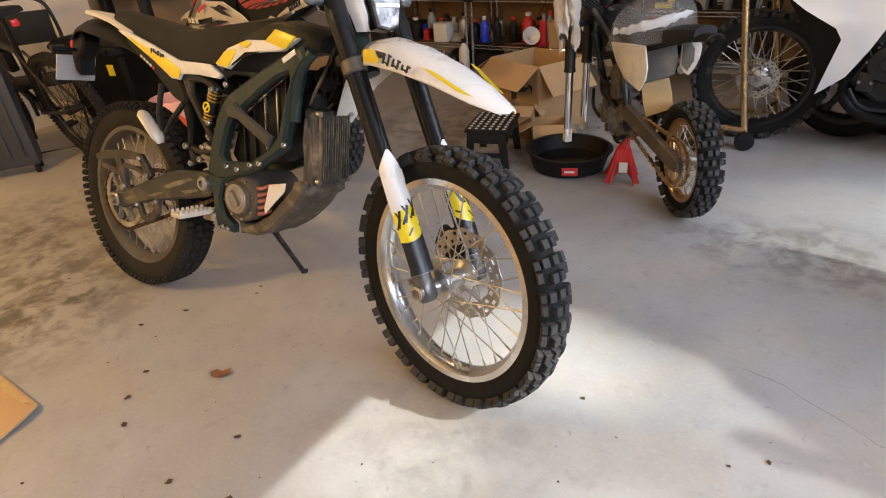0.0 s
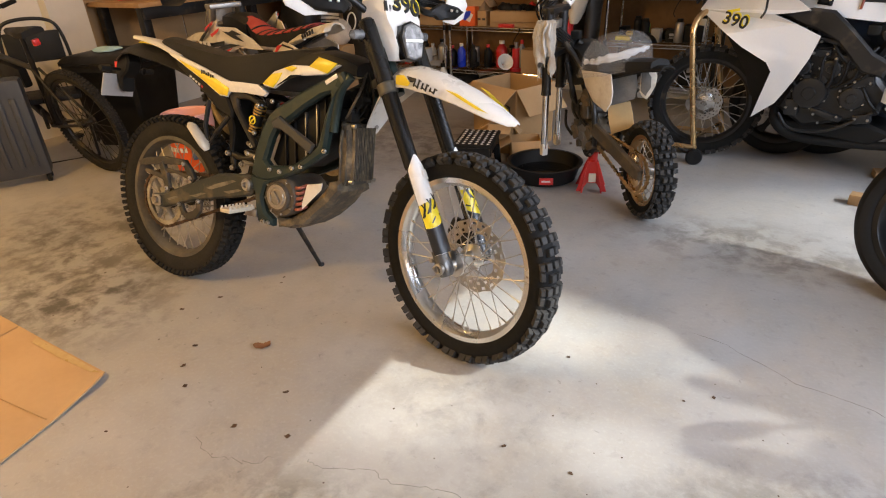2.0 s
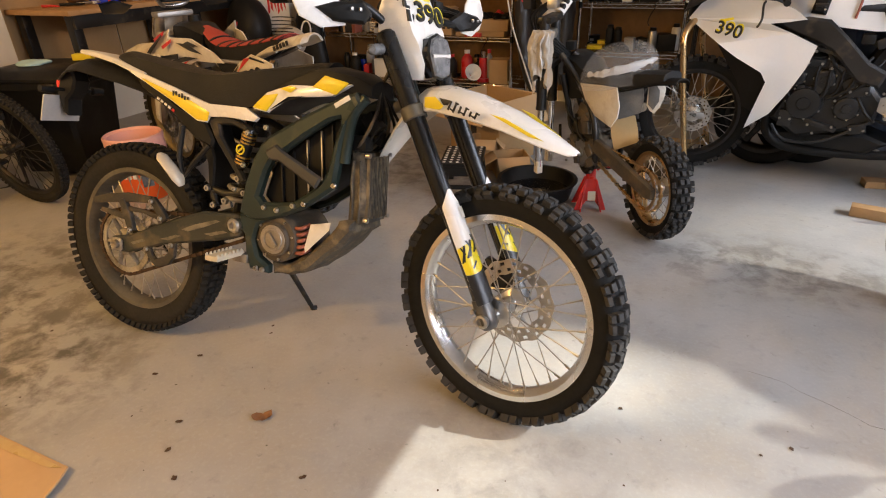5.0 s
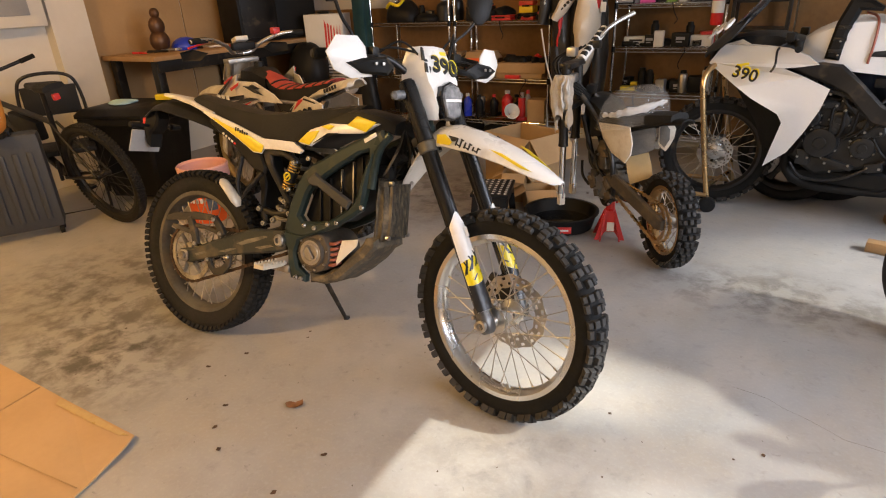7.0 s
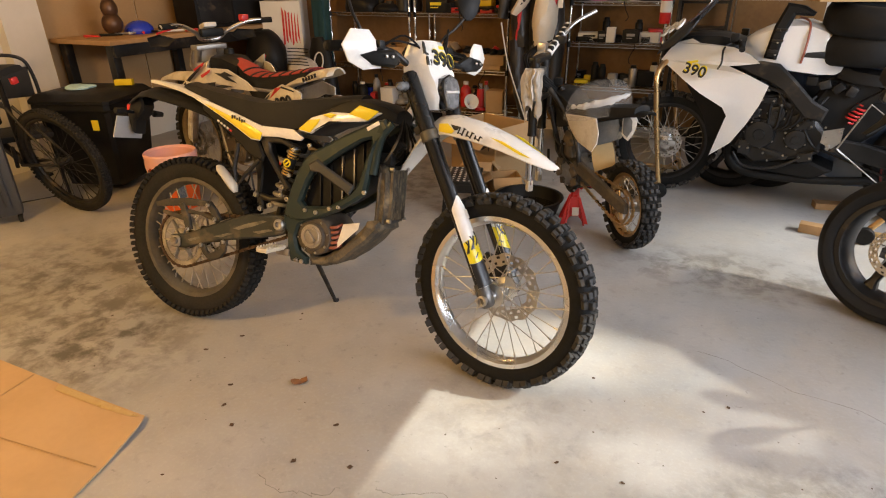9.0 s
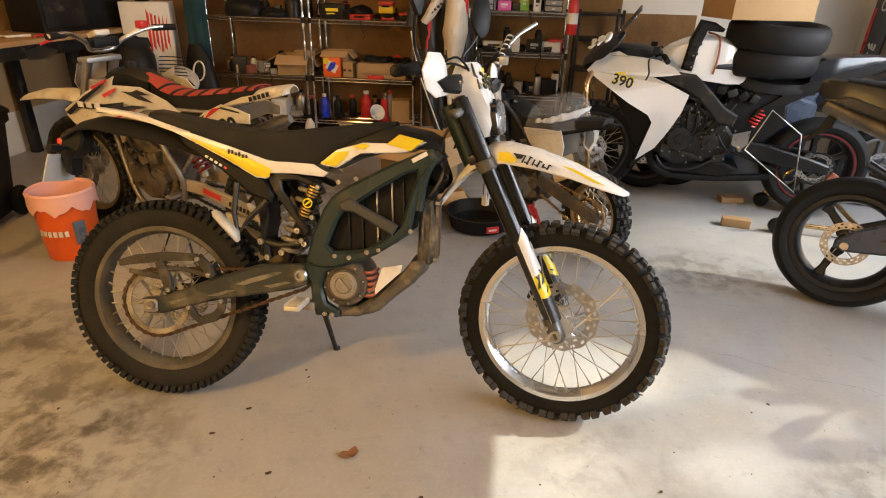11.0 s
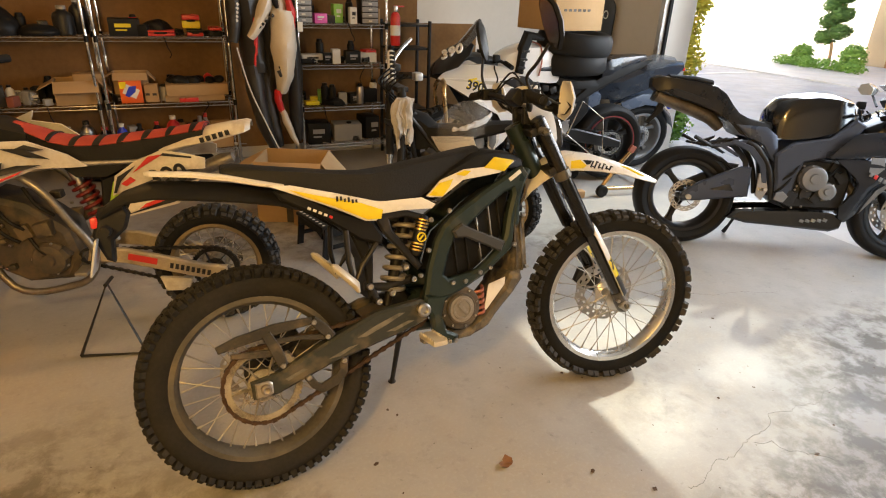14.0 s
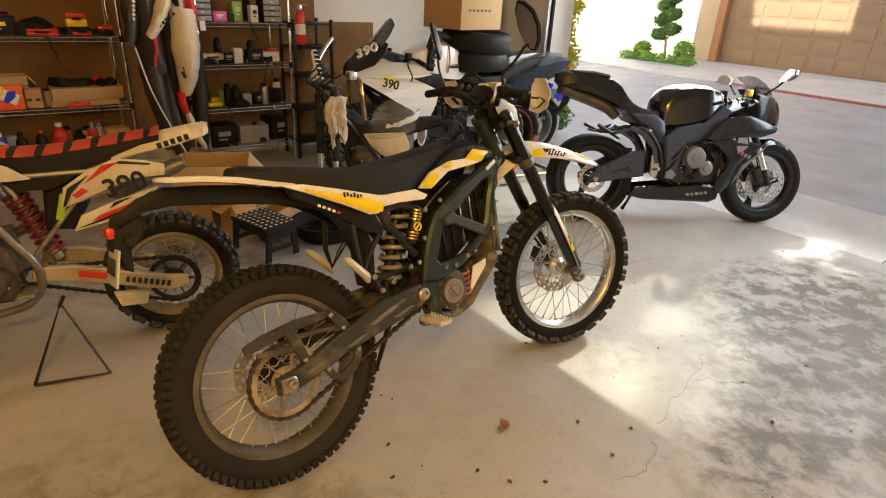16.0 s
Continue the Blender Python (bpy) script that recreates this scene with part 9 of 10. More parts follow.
stl = thing("step_stool", pose(-1.275, 2.85, 0, 0, 0, -74), "black folding step stool with white grip dots", "step stool")
part("step_top", box((0, 0, 0.205), (0.33, 0.24, 0.022), 0.008), BLACK_PLASTIC, stl)
for s in (-1, 1):
    bm = bmesh.new()
    add_prism(bm, [(-0.125, 0.0), (-0.105, 0.195), (-0.06, 0.195), (-0.085, 0.0)], s * 0.15, s * 0.168, 0.004, Matrix.Rotation(radians(90), 4, "Z"))
    add_prism(bm, [(0.125, 0.0), (0.105, 0.195), (0.06, 0.195), (0.085, 0.0)], s * 0.15, s * 0.168, 0.004, Matrix.Rotation(radians(90), 4, "Z"))
    add_prism(bm, [(-0.07, 0.14), (-0.07, 0.195), (0.07, 0.195), (0.07, 0.14)], s * 0.15, s * 0.168, 0.004, Matrix.Rotation(radians(90), 4, "Z"))
    add_prism(bm, [(-0.09, 0.06), (-0.09, 0.085), (0.09, 0.085), (0.09, 0.06)], s * 0.15, s * 0.168, 0.004, Matrix.Rotation(radians(90), 4, "Z"))
    part("end_leg", bm, BLACK_PLASTIC, stl)
    bm = bmesh.new()
    add_prism(bm, [(-0.14, 0.13), (-0.14, 0.195), (0.14, 0.195), (0.14, 0.13), (0.08, 0.155), (-0.08, 0.155)], s * 0.10, s * 0.112, 0.003)
    part("side_panel", bm, BLACK_PLASTIC, stl)
for i in range(8):
    for j in range(6):
        bm = bmesh.new()
        add_lathe(bm, [(0.001, 0.2162), (0.0095, 0.2162), (0.0095, 0.2175), (0.001, 0.2175)], (-0.14 + 0.04 * i, -0.095 + 0.038 * j, 0), "z", 10)
        part("grip_dot", bm, WHITE, stl)

pan = thing("oil_drain_pan", pose(-0.84, 2.90, 0), "black plastic oil drain pan with a red label", "drain pan")
bm = bmesh.new()
add_lathe(bm, [(0.004, 0.0), (0.17, 0.0), (0.19, 0.01), (0.215, 0.098), (0.228, 0.102), (0.228, 0.108), (0.208, 0.108), (0.185, 0.02), (0.165, 0.012), (0.004, 0.012)], (0, 0, 0), "z", 44)
part("basin", bm, BLACK_PLASTIC, pan)
bm = bmesh.new()
add_lathe(bm, [(0.004, 0.03), (0.188, 0.03), (0.188, 0.034), (0.004, 0.034)], (0, 0, 0), "z", 36)
part("used_oil", bm, BLACK_GLOSS, pan, "dark used oil")
part("label_patch", box((0.09, -0.196, 0.055), (0.08, 0.006, 0.04), 0.001, Matrix.Rotation(0.42, 4, "Z")), RED, pan, "red label")
part("label_bar", box((0.09, -0.2005, 0.055), (0.05, 0.003, 0.01), 0.0, Matrix.Rotation(0.42, 4, "Z")), PALE, pan)

js = thing("jack_stand", pose(-0.53, 2.85, 0, 0, 0, 20), "red steel jack stand under the stripped bike", "jack stand")
for a in range(4):
    m4 = Matrix.Rotation(radians(90 * a), 4, "Z")
    bm = bmesh.new()
    add_prism(bm, [(-0.085, 0.0), (-0.03, 0.17), (0.03, 0.17), (0.085, 0.0), (0.06, 0.0), (0.025, 0.05), (-0.025, 0.05), (-0.06, 0.0)], -0.004, 0.004, 0.001)
    bm.transform(m4 @ Matrix.Translation((0, -0.055, 0)) @ Matrix.Rotation(radians(-11), 4, "X"))
    part("leg_plate", bm, RED, js)
part("socket", tube([(0, 0, 0.13), (0, 0, 0.27)], 0.026, 16), RED, js)
part("ratchet_post", tube([(0, 0, 0.2), (0, 0, 0.30)], 0.018, 14), STEEL, js)
part("saddle", box((0, 0, 0.31), (0.075, 0.05, 0.03), 0.008), RED, js)
part("handle", tube([(0.03, 0, 0.21), (0.06, 0, 0.235), (0.11, 0, 0.225)], 0.007, 8), RED, js)
part("label_patch", box((0.0, -0.073, 0.09), (0.04, 0.004, 0.05), 0.0, Matrix.Rotation(radians(-11), 4, "X")), PALE, js)

bm = bmesh.new()
rings = []
for i in range(26):
    t = i / 25
    row = []
    for k in range(72):
        w = 6.28318531 * k / 72
        deep = 0.18 + 0.3 * t
        fold = 1 + deep * (0.5 * math.sin(9 * w + 1.5 * t) + 0.5 * math.sin(14 * w - 2.0 * t + 1.0))
        r0 = 0.034 + 0.012 * math.sin(3.0 * t) - 0.012 * max(0.0, t - 0.7)
        hem = t * t * (0.045 * math.sin(2 * w + 0.6) + 0.03 * math.sin(5 * w + 2.0) + 0.012 * math.sin(13 * w))
        row.append((r0 * math.cos(w) * fold * 1.15 + 0.008 * math.sin(9 * t), r0 * 0.75 * math.sin(w) * fold, 0.06 * min(1.0, 4 * t) * (1 - t) - 0.23 * t - hem))
    rings.append(row)
add_loft(bm, rings)
for v in bm.verts:
    v.co += noise.noise_vector(v.co * 26) * 0.011
tagged(part("rag", bm, CLOTH, None, "grey rag hung on the stripped fork", pose(-0.815, 2.765, 0.92, 0, 0, -10)), category="rag")
tagged(part("wood_block", box((0, 0, 0.028), (0.17, 0.07, 0.055), 0.004), WOOD, None, "short reddish wood block on the floor", pose(0.83, 3.20, 0, 0, 0, -12)), category="wood block", group="wood blocks")
tagged(part("wood_block", box((0, 0, 0.02), (0.16, 0.09, 0.04), 0.004), WOOD, None, "short flat wood block under the white bike", pose(0.95, 3.70, 0, 0, 0, 8)), category="wood block", group="wood blocks")

# tyres and a carton stacked on the white bike
wbm = pose(1.40, 3.55, 0.02, 0, 0, 171)
for k, (z, R, t_) in enumerate(((0.895, 0.285, 2), (1.055, 0.30, -3))):
    bm = bmesh.new()
    add_lathe(bm, [(r, a + 0.085) for r, a in tyre_profile(R, 0.17, 0.09)], (0, 0, 0), "z", 56, closed=True)
    tagged(part("slick_tyre", bm, ROAD_RUBBER, None, "black slick race tyre stacked on the bike seat", wbm @ pose(0.45, 0.0, z, t_, t_, 0)), category="tyre", group="stacked tyres")
bxm = wbm @ pose(0.60, 0.02, 1.235, 0, 0, 200)
cb = carton("shipping_carton", (0, 0, 0), (0.52, 0.40, 0.32), 0, "brown shipping box on top of stacked tyres", prints=6)
cb.matrix_basis = bxm
sbd = thing("snowboard", pose(2.17, 4.86, 0.0, 0, -3, 90), "black and red snowboard leaning on the wall", "snowboard")
oval = [(0.14 * math.cos(a) * (1 if abs(math.sin(a)) < 0.75 else 1), 0.75 + 0.62 * (1 if math.sin(a) > 0 else -1) + 0.13 * math.sin(a)) for a in [radians(10 * k) for k in range(36)]]
part("deck", prism(oval, -0.006, 0.006, 0.003), BLACK_GLOSS, sbd)
part("red_edge", prism([(0.09, 0.2), (0.09, 1.3), (0.136, 1.3), (0.136, 0.2)], 0.0065, 0.0085, 0.0005), RED, sbd)
for k in range(9):
    part("mark_bar", box((-0.05 + 0.04 * (k % 3), 0.008, 0.88 + 0.07 * (k // 3)), (0.022, 0.003, 0.05), 0.0, Matrix.Rotation(0.5 * k, 4, "Y")), PALE, sbd)
bm = bmesh.new()
add_lathe(bm, [(0.03, 0.0067), (0.042, 0.0067), (0.042, 0.009), (0.03, 0.009)], (0, 0, 1.33), "y", 26, closed=True)
part("round_mark", bm, PALE, sbd)

# ---- the small stuff that crowds the racks ----
def cable_coil(c, r, mat, yaw):
    turns = smooth_line([(r * (1 - 0.05 * (k // 10)) * math.cos(6.2832 * k / 10 + 0.1 * k), 0.7 * r * math.sin(6.2832 * k / 10 + 0.1 * k), 0.006 + 0.0012 * k) for k in range(34)], 3)
    return tagged(part("cable_coil", tube(turns, 0.0045, 6), mat, None, "coiled black cable lying on the shelf", pose(c[0], c[1], c[2], 0, 0, yaw)), category="cable", group="shelf cables")


def hand_tool(c, mat, yaw, size):
    r = thing("hand_tool", pose(c[0], c[1], c[2], 0, 0, yaw), "small hand tool with a coloured grip on the shelf", "tool", "shelf tools")
    part("grip", tube([(0, 0, 0.014), (0.01, 0, 0.014), (size * 0.5, 0, 0.014), (size * 0.52, 0, 0.014)], [0.008, 0.013, 0.011, 0.007], 10), mat, r)
    part("shaft", tube([(size * 0.5, 0, 0.014), (size, 0.01, 0.012)], [0.005, 0.004], 8), STEEL, r)
    return r


def spray_can(c, mat, h):
    r = thing("spray_can", pose(*c), "narrow spray can on the wire shelf", "spray can", "spray cans")
    bm = bmesh.new()
    add_lathe(bm, [(0.003, 0), (0.031, 0), (0.033, 0.004), (0.033, h * 0.8), (0.027, h * 0.86), (0.02, h * 0.88), (0.003, h * 0.88)], (0, 0, 0), "z", 18)
    part("body", bm, mat, r)
    part("cap", tube([(0, 0, h * 0.86), (0, 0, h * 0.98), (0, 0, h)], [0.024, 0.023, 0.018], 14), BLACK_PLASTIC, r)
    return r


def clutter(x0, x1, z, n, seed, tall=0.16, cans=True):
    rn = random.Random(seed)
    dark = (BLACK_PLASTIC, BLACK_METAL, GREY, BLACK_PLASTIC, ENGINE, BLACK_PLASTIC)
    bright = (RED, PALE, CARD, YELLOW, BLUE, STEEL, CARD_PALE)
    for k in range(n):
        x = x0 + (x1 - x0) * (k + 0.5 + rn.uniform(-0.3, 0.3)) / n
        y = rn.uniform(4.72, 4.98)
        mat = dark[rn.randrange(6)] if rn.random() < 0.68 else bright[rn.randrange(7)]
        q = rn.random()
        if q < 0.34:
            sz = (rn.uniform(0.05, 0.13), rn.uniform(0.05, 0.12), rn.uniform(0.03, tall * 0.8))
            small_box("parts_box", (x, y, z), sz, mat, "small parts box among the clutter on the shelf", "box", rn.uniform(-30, 30), 0.004, (GREY if rn.random() < 0.6 else PALE) if rn.random() < 0.4 else None)
        elif q < 0.52 and cans:
            spray_can((x, y, z), mat, rn.uniform(0.13, 0.2) * min(1.0, tall / 0.16))
        elif q < 0.68:
            cable_coil((x, y, z), rn.uniform(0.04, 0.075), BLACK_PLASTIC, rn.uniform(0, 180))
        elif q < 0.84:
            hand_tool((x, y - 0.04, z), bright[rn.randrange(7)] if rn.random() < 0.6 else BLACK_PLASTIC, rn.uniform(-60, 240), rn.uniform(0.13, 0.22))
        else:
            lump("gear_pouch", (x, y, z), (rn.uniform(0.05, 0.09), rn.uniform(0.04, 0.07), rn.uniform(0.03, 0.06)), BLACK_PLASTIC if rn.random() < 0.7 else GREY, "soft dark pouch lying on the shelf", "pouch", 0.3, 9, seed=k + seed)


for x0, x1, z, n, seed, tall in ((-3.40, -2.60, 0.613, 12, 1, 0.18), (-3.40, -2.60, 1.10, 6, 2, 0.12), (-3.38, -2.60, 0.229, 9, 3, 0.2), (-2.46, -1.62, 0.613, 11, 4, 0.14), (-2.46, -1.62, 1.10, 7, 5, 0.12), (-2.46, -1.62, 0.229, 8, 6, 0.2),
                                 (-1.0, -0.32, 0.203, 8, 7, 0.16), (-1.0, -0.32, 0.531, 9, 8, 0.16), (-1.0, -0.32, 0.883, 9, 9, 0.16), (-1.0, -0.32, 1.21, 8, 10, 0.16)):
    clutter(x0, x1, z, n, seed, tall)

# ---- the left end of the garage ----
card_sheet("trim_1", (LEFT_X + 0.002, 2.62, 0.35), (LEFT_X + 0.012, 3.55, 2.3), "brown cardboard sheet covering the wall", CARD)
card_sheet("trim_3", (LEFT_X + 0.004, 3.56, 0.35), (LEFT_X + 0.016, 5.14, 2.3), "brown cardboard sheet covering the wall", CARD)
card_sheet("trim_2", (LEFT_X + 0.02, BACK_Y - 0.012, 0.1), (-3.45, BACK_Y - 0.002, 1.22), "cardboard sheet behind the racks, darkened for the dimness there")
card_sheet("trim_4", (-3.44, BACK_Y - 0.014, 0.1), (-1.6, BACK_Y - 0.003, 2.0), "cardboard sheet behind the racks, darkened for the dimness there")
card_sheet("trim_5", (-1.59, BACK_Y - 0.012, 0.1), (0.2, BACK_Y - 0.002, 1.9), "cardboard sheet behind the racks, darkened for the dimness there")
card_sheet("trim_6", (0.21, BACK_Y - 0.012, 0.1), (0.85, BACK_Y - 0.002, 1.2), "cardboard sheet behind the racks, darkened for the dimness there")
slab("wall_pilaster", (LEFT_X, 2.30, 0.0), (LEFT_X + 0.10, 2.60, TOP_Z), WALL, "cream painted pilaster")
ep = thing("fuse_box", pose(LEFT_X + 0.06, 2.02, 1.25), "white electric panel with a grey door on the wall", "fuse box")
part("casing", box((0, 0, 0.35), (0.12, 0.5, 0.7), 0.006), WALL, ep)
part("panel_door", box((0.063, -0.02, 0.36), (0.012, 0.32, 0.56), 0.004), GREY, ep, "grey steel panel door")

bench = thing("workbench", pose(LEFT_X + 0.02, 2.66, 0), "wooden workbench with black legs along the wall", "workbench")
part("bench_top", box((0.36, 1.2, 0.965), (0.70, 2.4, 0.035), 0.004), WOOD, bench, "pale worn plywood top")
for y in (0.08, 1.2, 2.3):
    for x in (0.08, 0.62):
        part("leg", box((x, y, 0.474), (0.07, 0.07, 0.947), 0.005), BLACK_METAL, bench)
part("apron_rail", box((0.66, 1.2, 0.90), (0.03, 2.3, 0.09), 0.004), BLACK_METAL, bench)
BRONZE = material("dark_bronze", (0.12, 0.06, 0.03), 0.4, 0.5, second=(0.06, 0.03, 0.015))
fig = bmesh.new()
add_ball(fig, (0, 0, 0.09), (0.075, 0.085, 0.09), 14, 9)
add_ball(fig, (0, 0, 0.21), (0.055, 0.07, 0.08), 14, 9)
add_ball(fig, (0.005, 0, 0.31), (0.04, 0.04, 0.045), 14, 9)
tagged(part("figurine", fig, BRONZE, None, "brown carved figurine on the workbench", pose(-4.50, 3.02, 0.985)), category="figurine")
lump("baseball_cap", (-4.48, 3.24, 0.985), (0.12, 0.12, 0.075), BLUE, "blue and yellow cap lying on the workbench", "cap", 0.15, seed=2)
for k in range(9):
    tl_ = tube([(0, 0, 0.012), (0.09 + 0.02 * (k % 3), 0, 0.014), (0.17, 0.01, 0.012)], [0.011, 0.009, 0.006], 8)
    tagged(part("hand_tool", tl_, (RED, BLACK_PLASTIC, STEEL, PALE)[k % 4], None, "small hand tool lying on the workbench", pose(-4.55 + 0.05 * k, 2.78 + 0.10 * k, 0.985 + 0.002, 0, 0, 35 * k)), category="tool", group="bench tools")
spk = thing("speaker_cabinet", pose(-4.46, 4.02, 0.984, 0, 0, -12), "tall black speaker cabinet on the workbench", "speaker")
part("cabinet", box((0, 0, 0.35), (0.36, 0.42, 0.70), 0.01), BLACK_PLASTIC, spk)
part("grille", box((0.183, 0, 0.33), (0.008, 0.36, 0.58), 0.004), BLACK_METAL, spk)
spk2 = thing("black_case", pose(-4.42, 4.52, 0.984, 0, 0, -14), "black case with a latch on the workbench", "case")
part("shell", box((0, 0, 0.28), (0.34, 0.46, 0.56), 0.012), BLACK_PLASTIC, spk2)
part("latch", box((0.174, 0.02, 0.42), (0.008, 0.06, 0.05), 0.003), GREY, spk2)
wx = thing("printed_box", pose(-3.98, 4.62, 0.60, 0, 0, 22), "white box with red painted strokes beside the rack", "box")
part("body", box((0, 0, 0.30), (0.40, 0.3, 0.60), 0.005), PALE, wx)
for k in range(6):
    part("red_stroke", add_panel(bmesh.new(), [(0.0 + 0.03 * k, -0.152, 0.18 + 0.05 * (k % 3)), (0.02 + 0.03 * k, -0.152, 0.2), (0.03 + 0.028 * k, -0.152, 0.5), (0.01 + 0.03 * k, -0.152, 0.55 - 0.03 * k)], 0.001, 0.0005), RED, wx)
part("tape_roll", tube([(-0.03 + 0.05 * math.cos(6.2832 * k / 16), -0.02 + 0.05 * math.sin(6.2832 * k / 16), 0.615) for k in range(16)], 0.012, 8, closed=True), BLACK_PLASTIC, wx)
carton("support_carton", (-3.98, 4.66, 0), (0.46, 0.36, 0.60), 22, "plain cardboard box on the floor beside the rack")
lump("black_backpack", (-4.02, 4.30, 0.42), (0.22, 0.18, 0.28), BLACK_PLASTIC, "large black backpack standing by the bench", "backpack", 0.1, seed=8, flat=0.9)
carton("low_carton", (-4.02, 4.30, 0), (0.45, 0.4, 0.42), 10, "plain brown box under a backpack")
csh = lump("striped_cushion", (-3.62, 4.36, 0.45), (0.17, 0.1, 0.13), CLOTH, "grey striped cushion on a box", "cushion", 0.1, seed=4, flat=0.9)
for k in range(7):
    part("cushion_stripe", tube(smooth_line([(-0.12, -0.098 + 0.012 * abs(k - 3), 0.03 + 0.03 * k), (0.0, -0.108 + 0.012 * abs(k - 3), 0.035 + 0.03 * k), (0.12, -0.095 + 0.012 * abs(k - 3), 0.03 + 0.03 * k)]), 0.005, 6), BLACK_DECAL, csh)
carton("low_carton", (-3.62, 4.38, 0), (0.36, 0.3, 0.45), -6, "plain brown box under a cushion")
bm = bmesh.new()
add_loft(bm, [[(0.09 * math.cos(6.2832 * k / 16) * (1 + 0.25 * math.sin(3 * k)), 0.035 * math.sin(6.2832 * k / 16) * (1 + 0.3 * math.cos(2 * k + z)), z) for k in range(16)] for z in (0.0, 0.25, 0.5, 0.75, 0.9)])
tagged(part("teal_towel", bm, TEAL, None, "teal towel hanging on the rack post", pose(-3.50, 4.58, 0.62)), category="towel")
bm = bmesh.new()
add_loft(bm, [[(w * math.cos(6.2832 * k / 18), 0.6 * w * math.sin(6.2832 * k / 18), z) for k in range(18)] for z, w in ((0.0, 0.12), (0.2, 0.15), (0.5, 0.14), (0.75, 0.12), (0.88, 0.06))])
bgo = tagged(part("duffel_bag", bm, BLACK_PLASTIC, None, "tall black bag with a pale mark leaning by the rack", pose(-3.40, 4.46, 0.0, 0, -6, 0)), category="bag")
tagged(part("round_mark", tube([(0.05 * math.cos(6.2832 * k / 16), 0, 0.085 * math.sin(6.2832 * k / 16)) for k in range(16)], 0.007, 6, closed=True), PALE, bgo, "pale round mark", pose(0.03, -0.088, 0.66, 0, 20, 0)))

# wheelie bin
bn = thing("wheelie_bin", pose(-3.93, 2.28, 0, 0, 0, 18), "black plastic wheelie bin with a closed lid", "bin")
bm = bmesh.new()
rc = lambda w, d, z: [(x * w / 2, y * d / 2, z) for x, y in ((-0.9, -1), (0.9, -1), (1, -0.9), (1, 0.9), (0.9, 1), (-0.9, 1), (-1, 0.9), (-1, -0.9))]
add_loft(bm, [rc(0.42, 0.40, 0.05), rc(0.46, 0.44, 0.2), rc(0.54, 0.52, 0.58), rc(0.58, 0.56, 0.60), rc(0.58, 0.56, 0.64)])
part("bin_body", bm, BLACK_PLASTIC, bn)
bm = bmesh.new()
add_loft(bm, [rc(0.60, 0.58, 0.645), rc(0.60, 0.58, 0.665), rc(0.54, 0.5, 0.70), rc(0.3, 0.3, 0.715)])
part("bin_lid", bm, BLACK_PLASTIC, bn)
for k in (-1, 1):
    bm = bmesh.new()
    add_lathe(bm, [(0.01, -0.025), (0.085, -0.025), (0.095, -0.01), (0.095, 0.01), (0.085, 0.025), (0.01, 0.025)], (k * 0.24, 0.22, 0.095), "x", 24)
    part("bin_wheel", bm, RUBBER, bn)
part("yellow_label", box((0.16, -0.262, 0.50), (0.05, 0.004, 0.07), 0.001), YELLOW, bn, "yellow safety label")
lump("blue_glove", (-3.93, 2.20, 0.717), (0.11, 0.08, 0.02), material("pale_blue_glove", (0.4, 0.62, 0.68), 0.6), "pale blue glove lying on the bin lid", "glove", 0.5, 14)
small_box("yellow_tool", (-3.75, 2.42, 0.717), (0.12, 0.05, 0.04), YELLOW, "yellow tool lying on the bin lid", "tool", 30)

# orange bucket
bk = thing("orange_bucket", pose(-3.06, 2.10, 0), "orange plastic bucket with a pink bin liner", "bucket")
bm = bmesh.new()
add_lathe(bm, [(0.004, 0.002), (0.125, 0.0), (0.13, 0.006), (0.152, 0.34), (0.158, 0.345), (0.158, 0.365), (0.15, 0.365), (0.148, 0.345), (0.127, 0.012), (0.004, 0.012)], (0, 0, 0), "z", 40)
part("pail", bm, ORANGE, bk)
bm = bmesh.new()
add_lathe(bm, [(0.164, 0.29), (0.166, 0.30), (0.163, 0.345), (0.166, 0.375), (0.158, 0.385), (0.148, 0.375), (0.13, 0.2), (0.125, 0.2), (0.142, 0.372), (0.156, 0.378), (0.16, 0.35), (0.16, 0.3)], (0, 0, 0), "z", 48, closed=True)
for v in bm.verts:
    if v.co.z < 0.31:
        v.co.z += 0.018 * math.sin(7 * math.atan2(v.co.y, v.co.x)) + 0.008 * math.sin(17 * math.atan2(v.co.y, v.co.x))
part("liner", bm, PINK, bk, "pale pink bin liner folded over the rim")
for k in range(6):
    a = radians(-112 + 11 * k)
    part("mark_bar", box((0.1455 * math.cos(a), 0.1455 * math.sin(a), 0.165), (0.018, 0.003, 0.03), 0.0, Matrix.Rotation(a + math.pi / 2, 4, "Z")), PALE, bk)
part("side_label", box((0.143 * math.cos(-0.55), 0.143 * math.sin(-0.55), 0.16), (0.06, 0.004, 0.13), 0.001, Matrix.Rotation(-0.55 + math.pi / 2, 4, "Z")), BLUE_TYRE, bk)

# bicycle
bc = thing("mountain_bicycle", pose(-3.598, 1.797, 0, -10, 0, 182), "black mountain bicycle leaning behind a suitcase", "bicycle")
for x in (0.0, 1.08):
    hb = part("wheel", tube([(x, -0.05, 0.355), (x, 0.05, 0.355)], 0.022, 14), BLACK_METAL, bc)
    bm = bmesh.new()
    add_lathe(bm, tyre_profile(0.35, 0.055, 0.05), (x, 0, 0.355), "y", 64, closed=True)
    part("tyre", bm, RUBBER_DUSTY, hb)
    kt = knobby_tread(0.355, 0.056, 0.006, 90, "trail")
    bmesh.ops.translate(kt, vec=(x, 0, 0.355), verts=kt.verts)
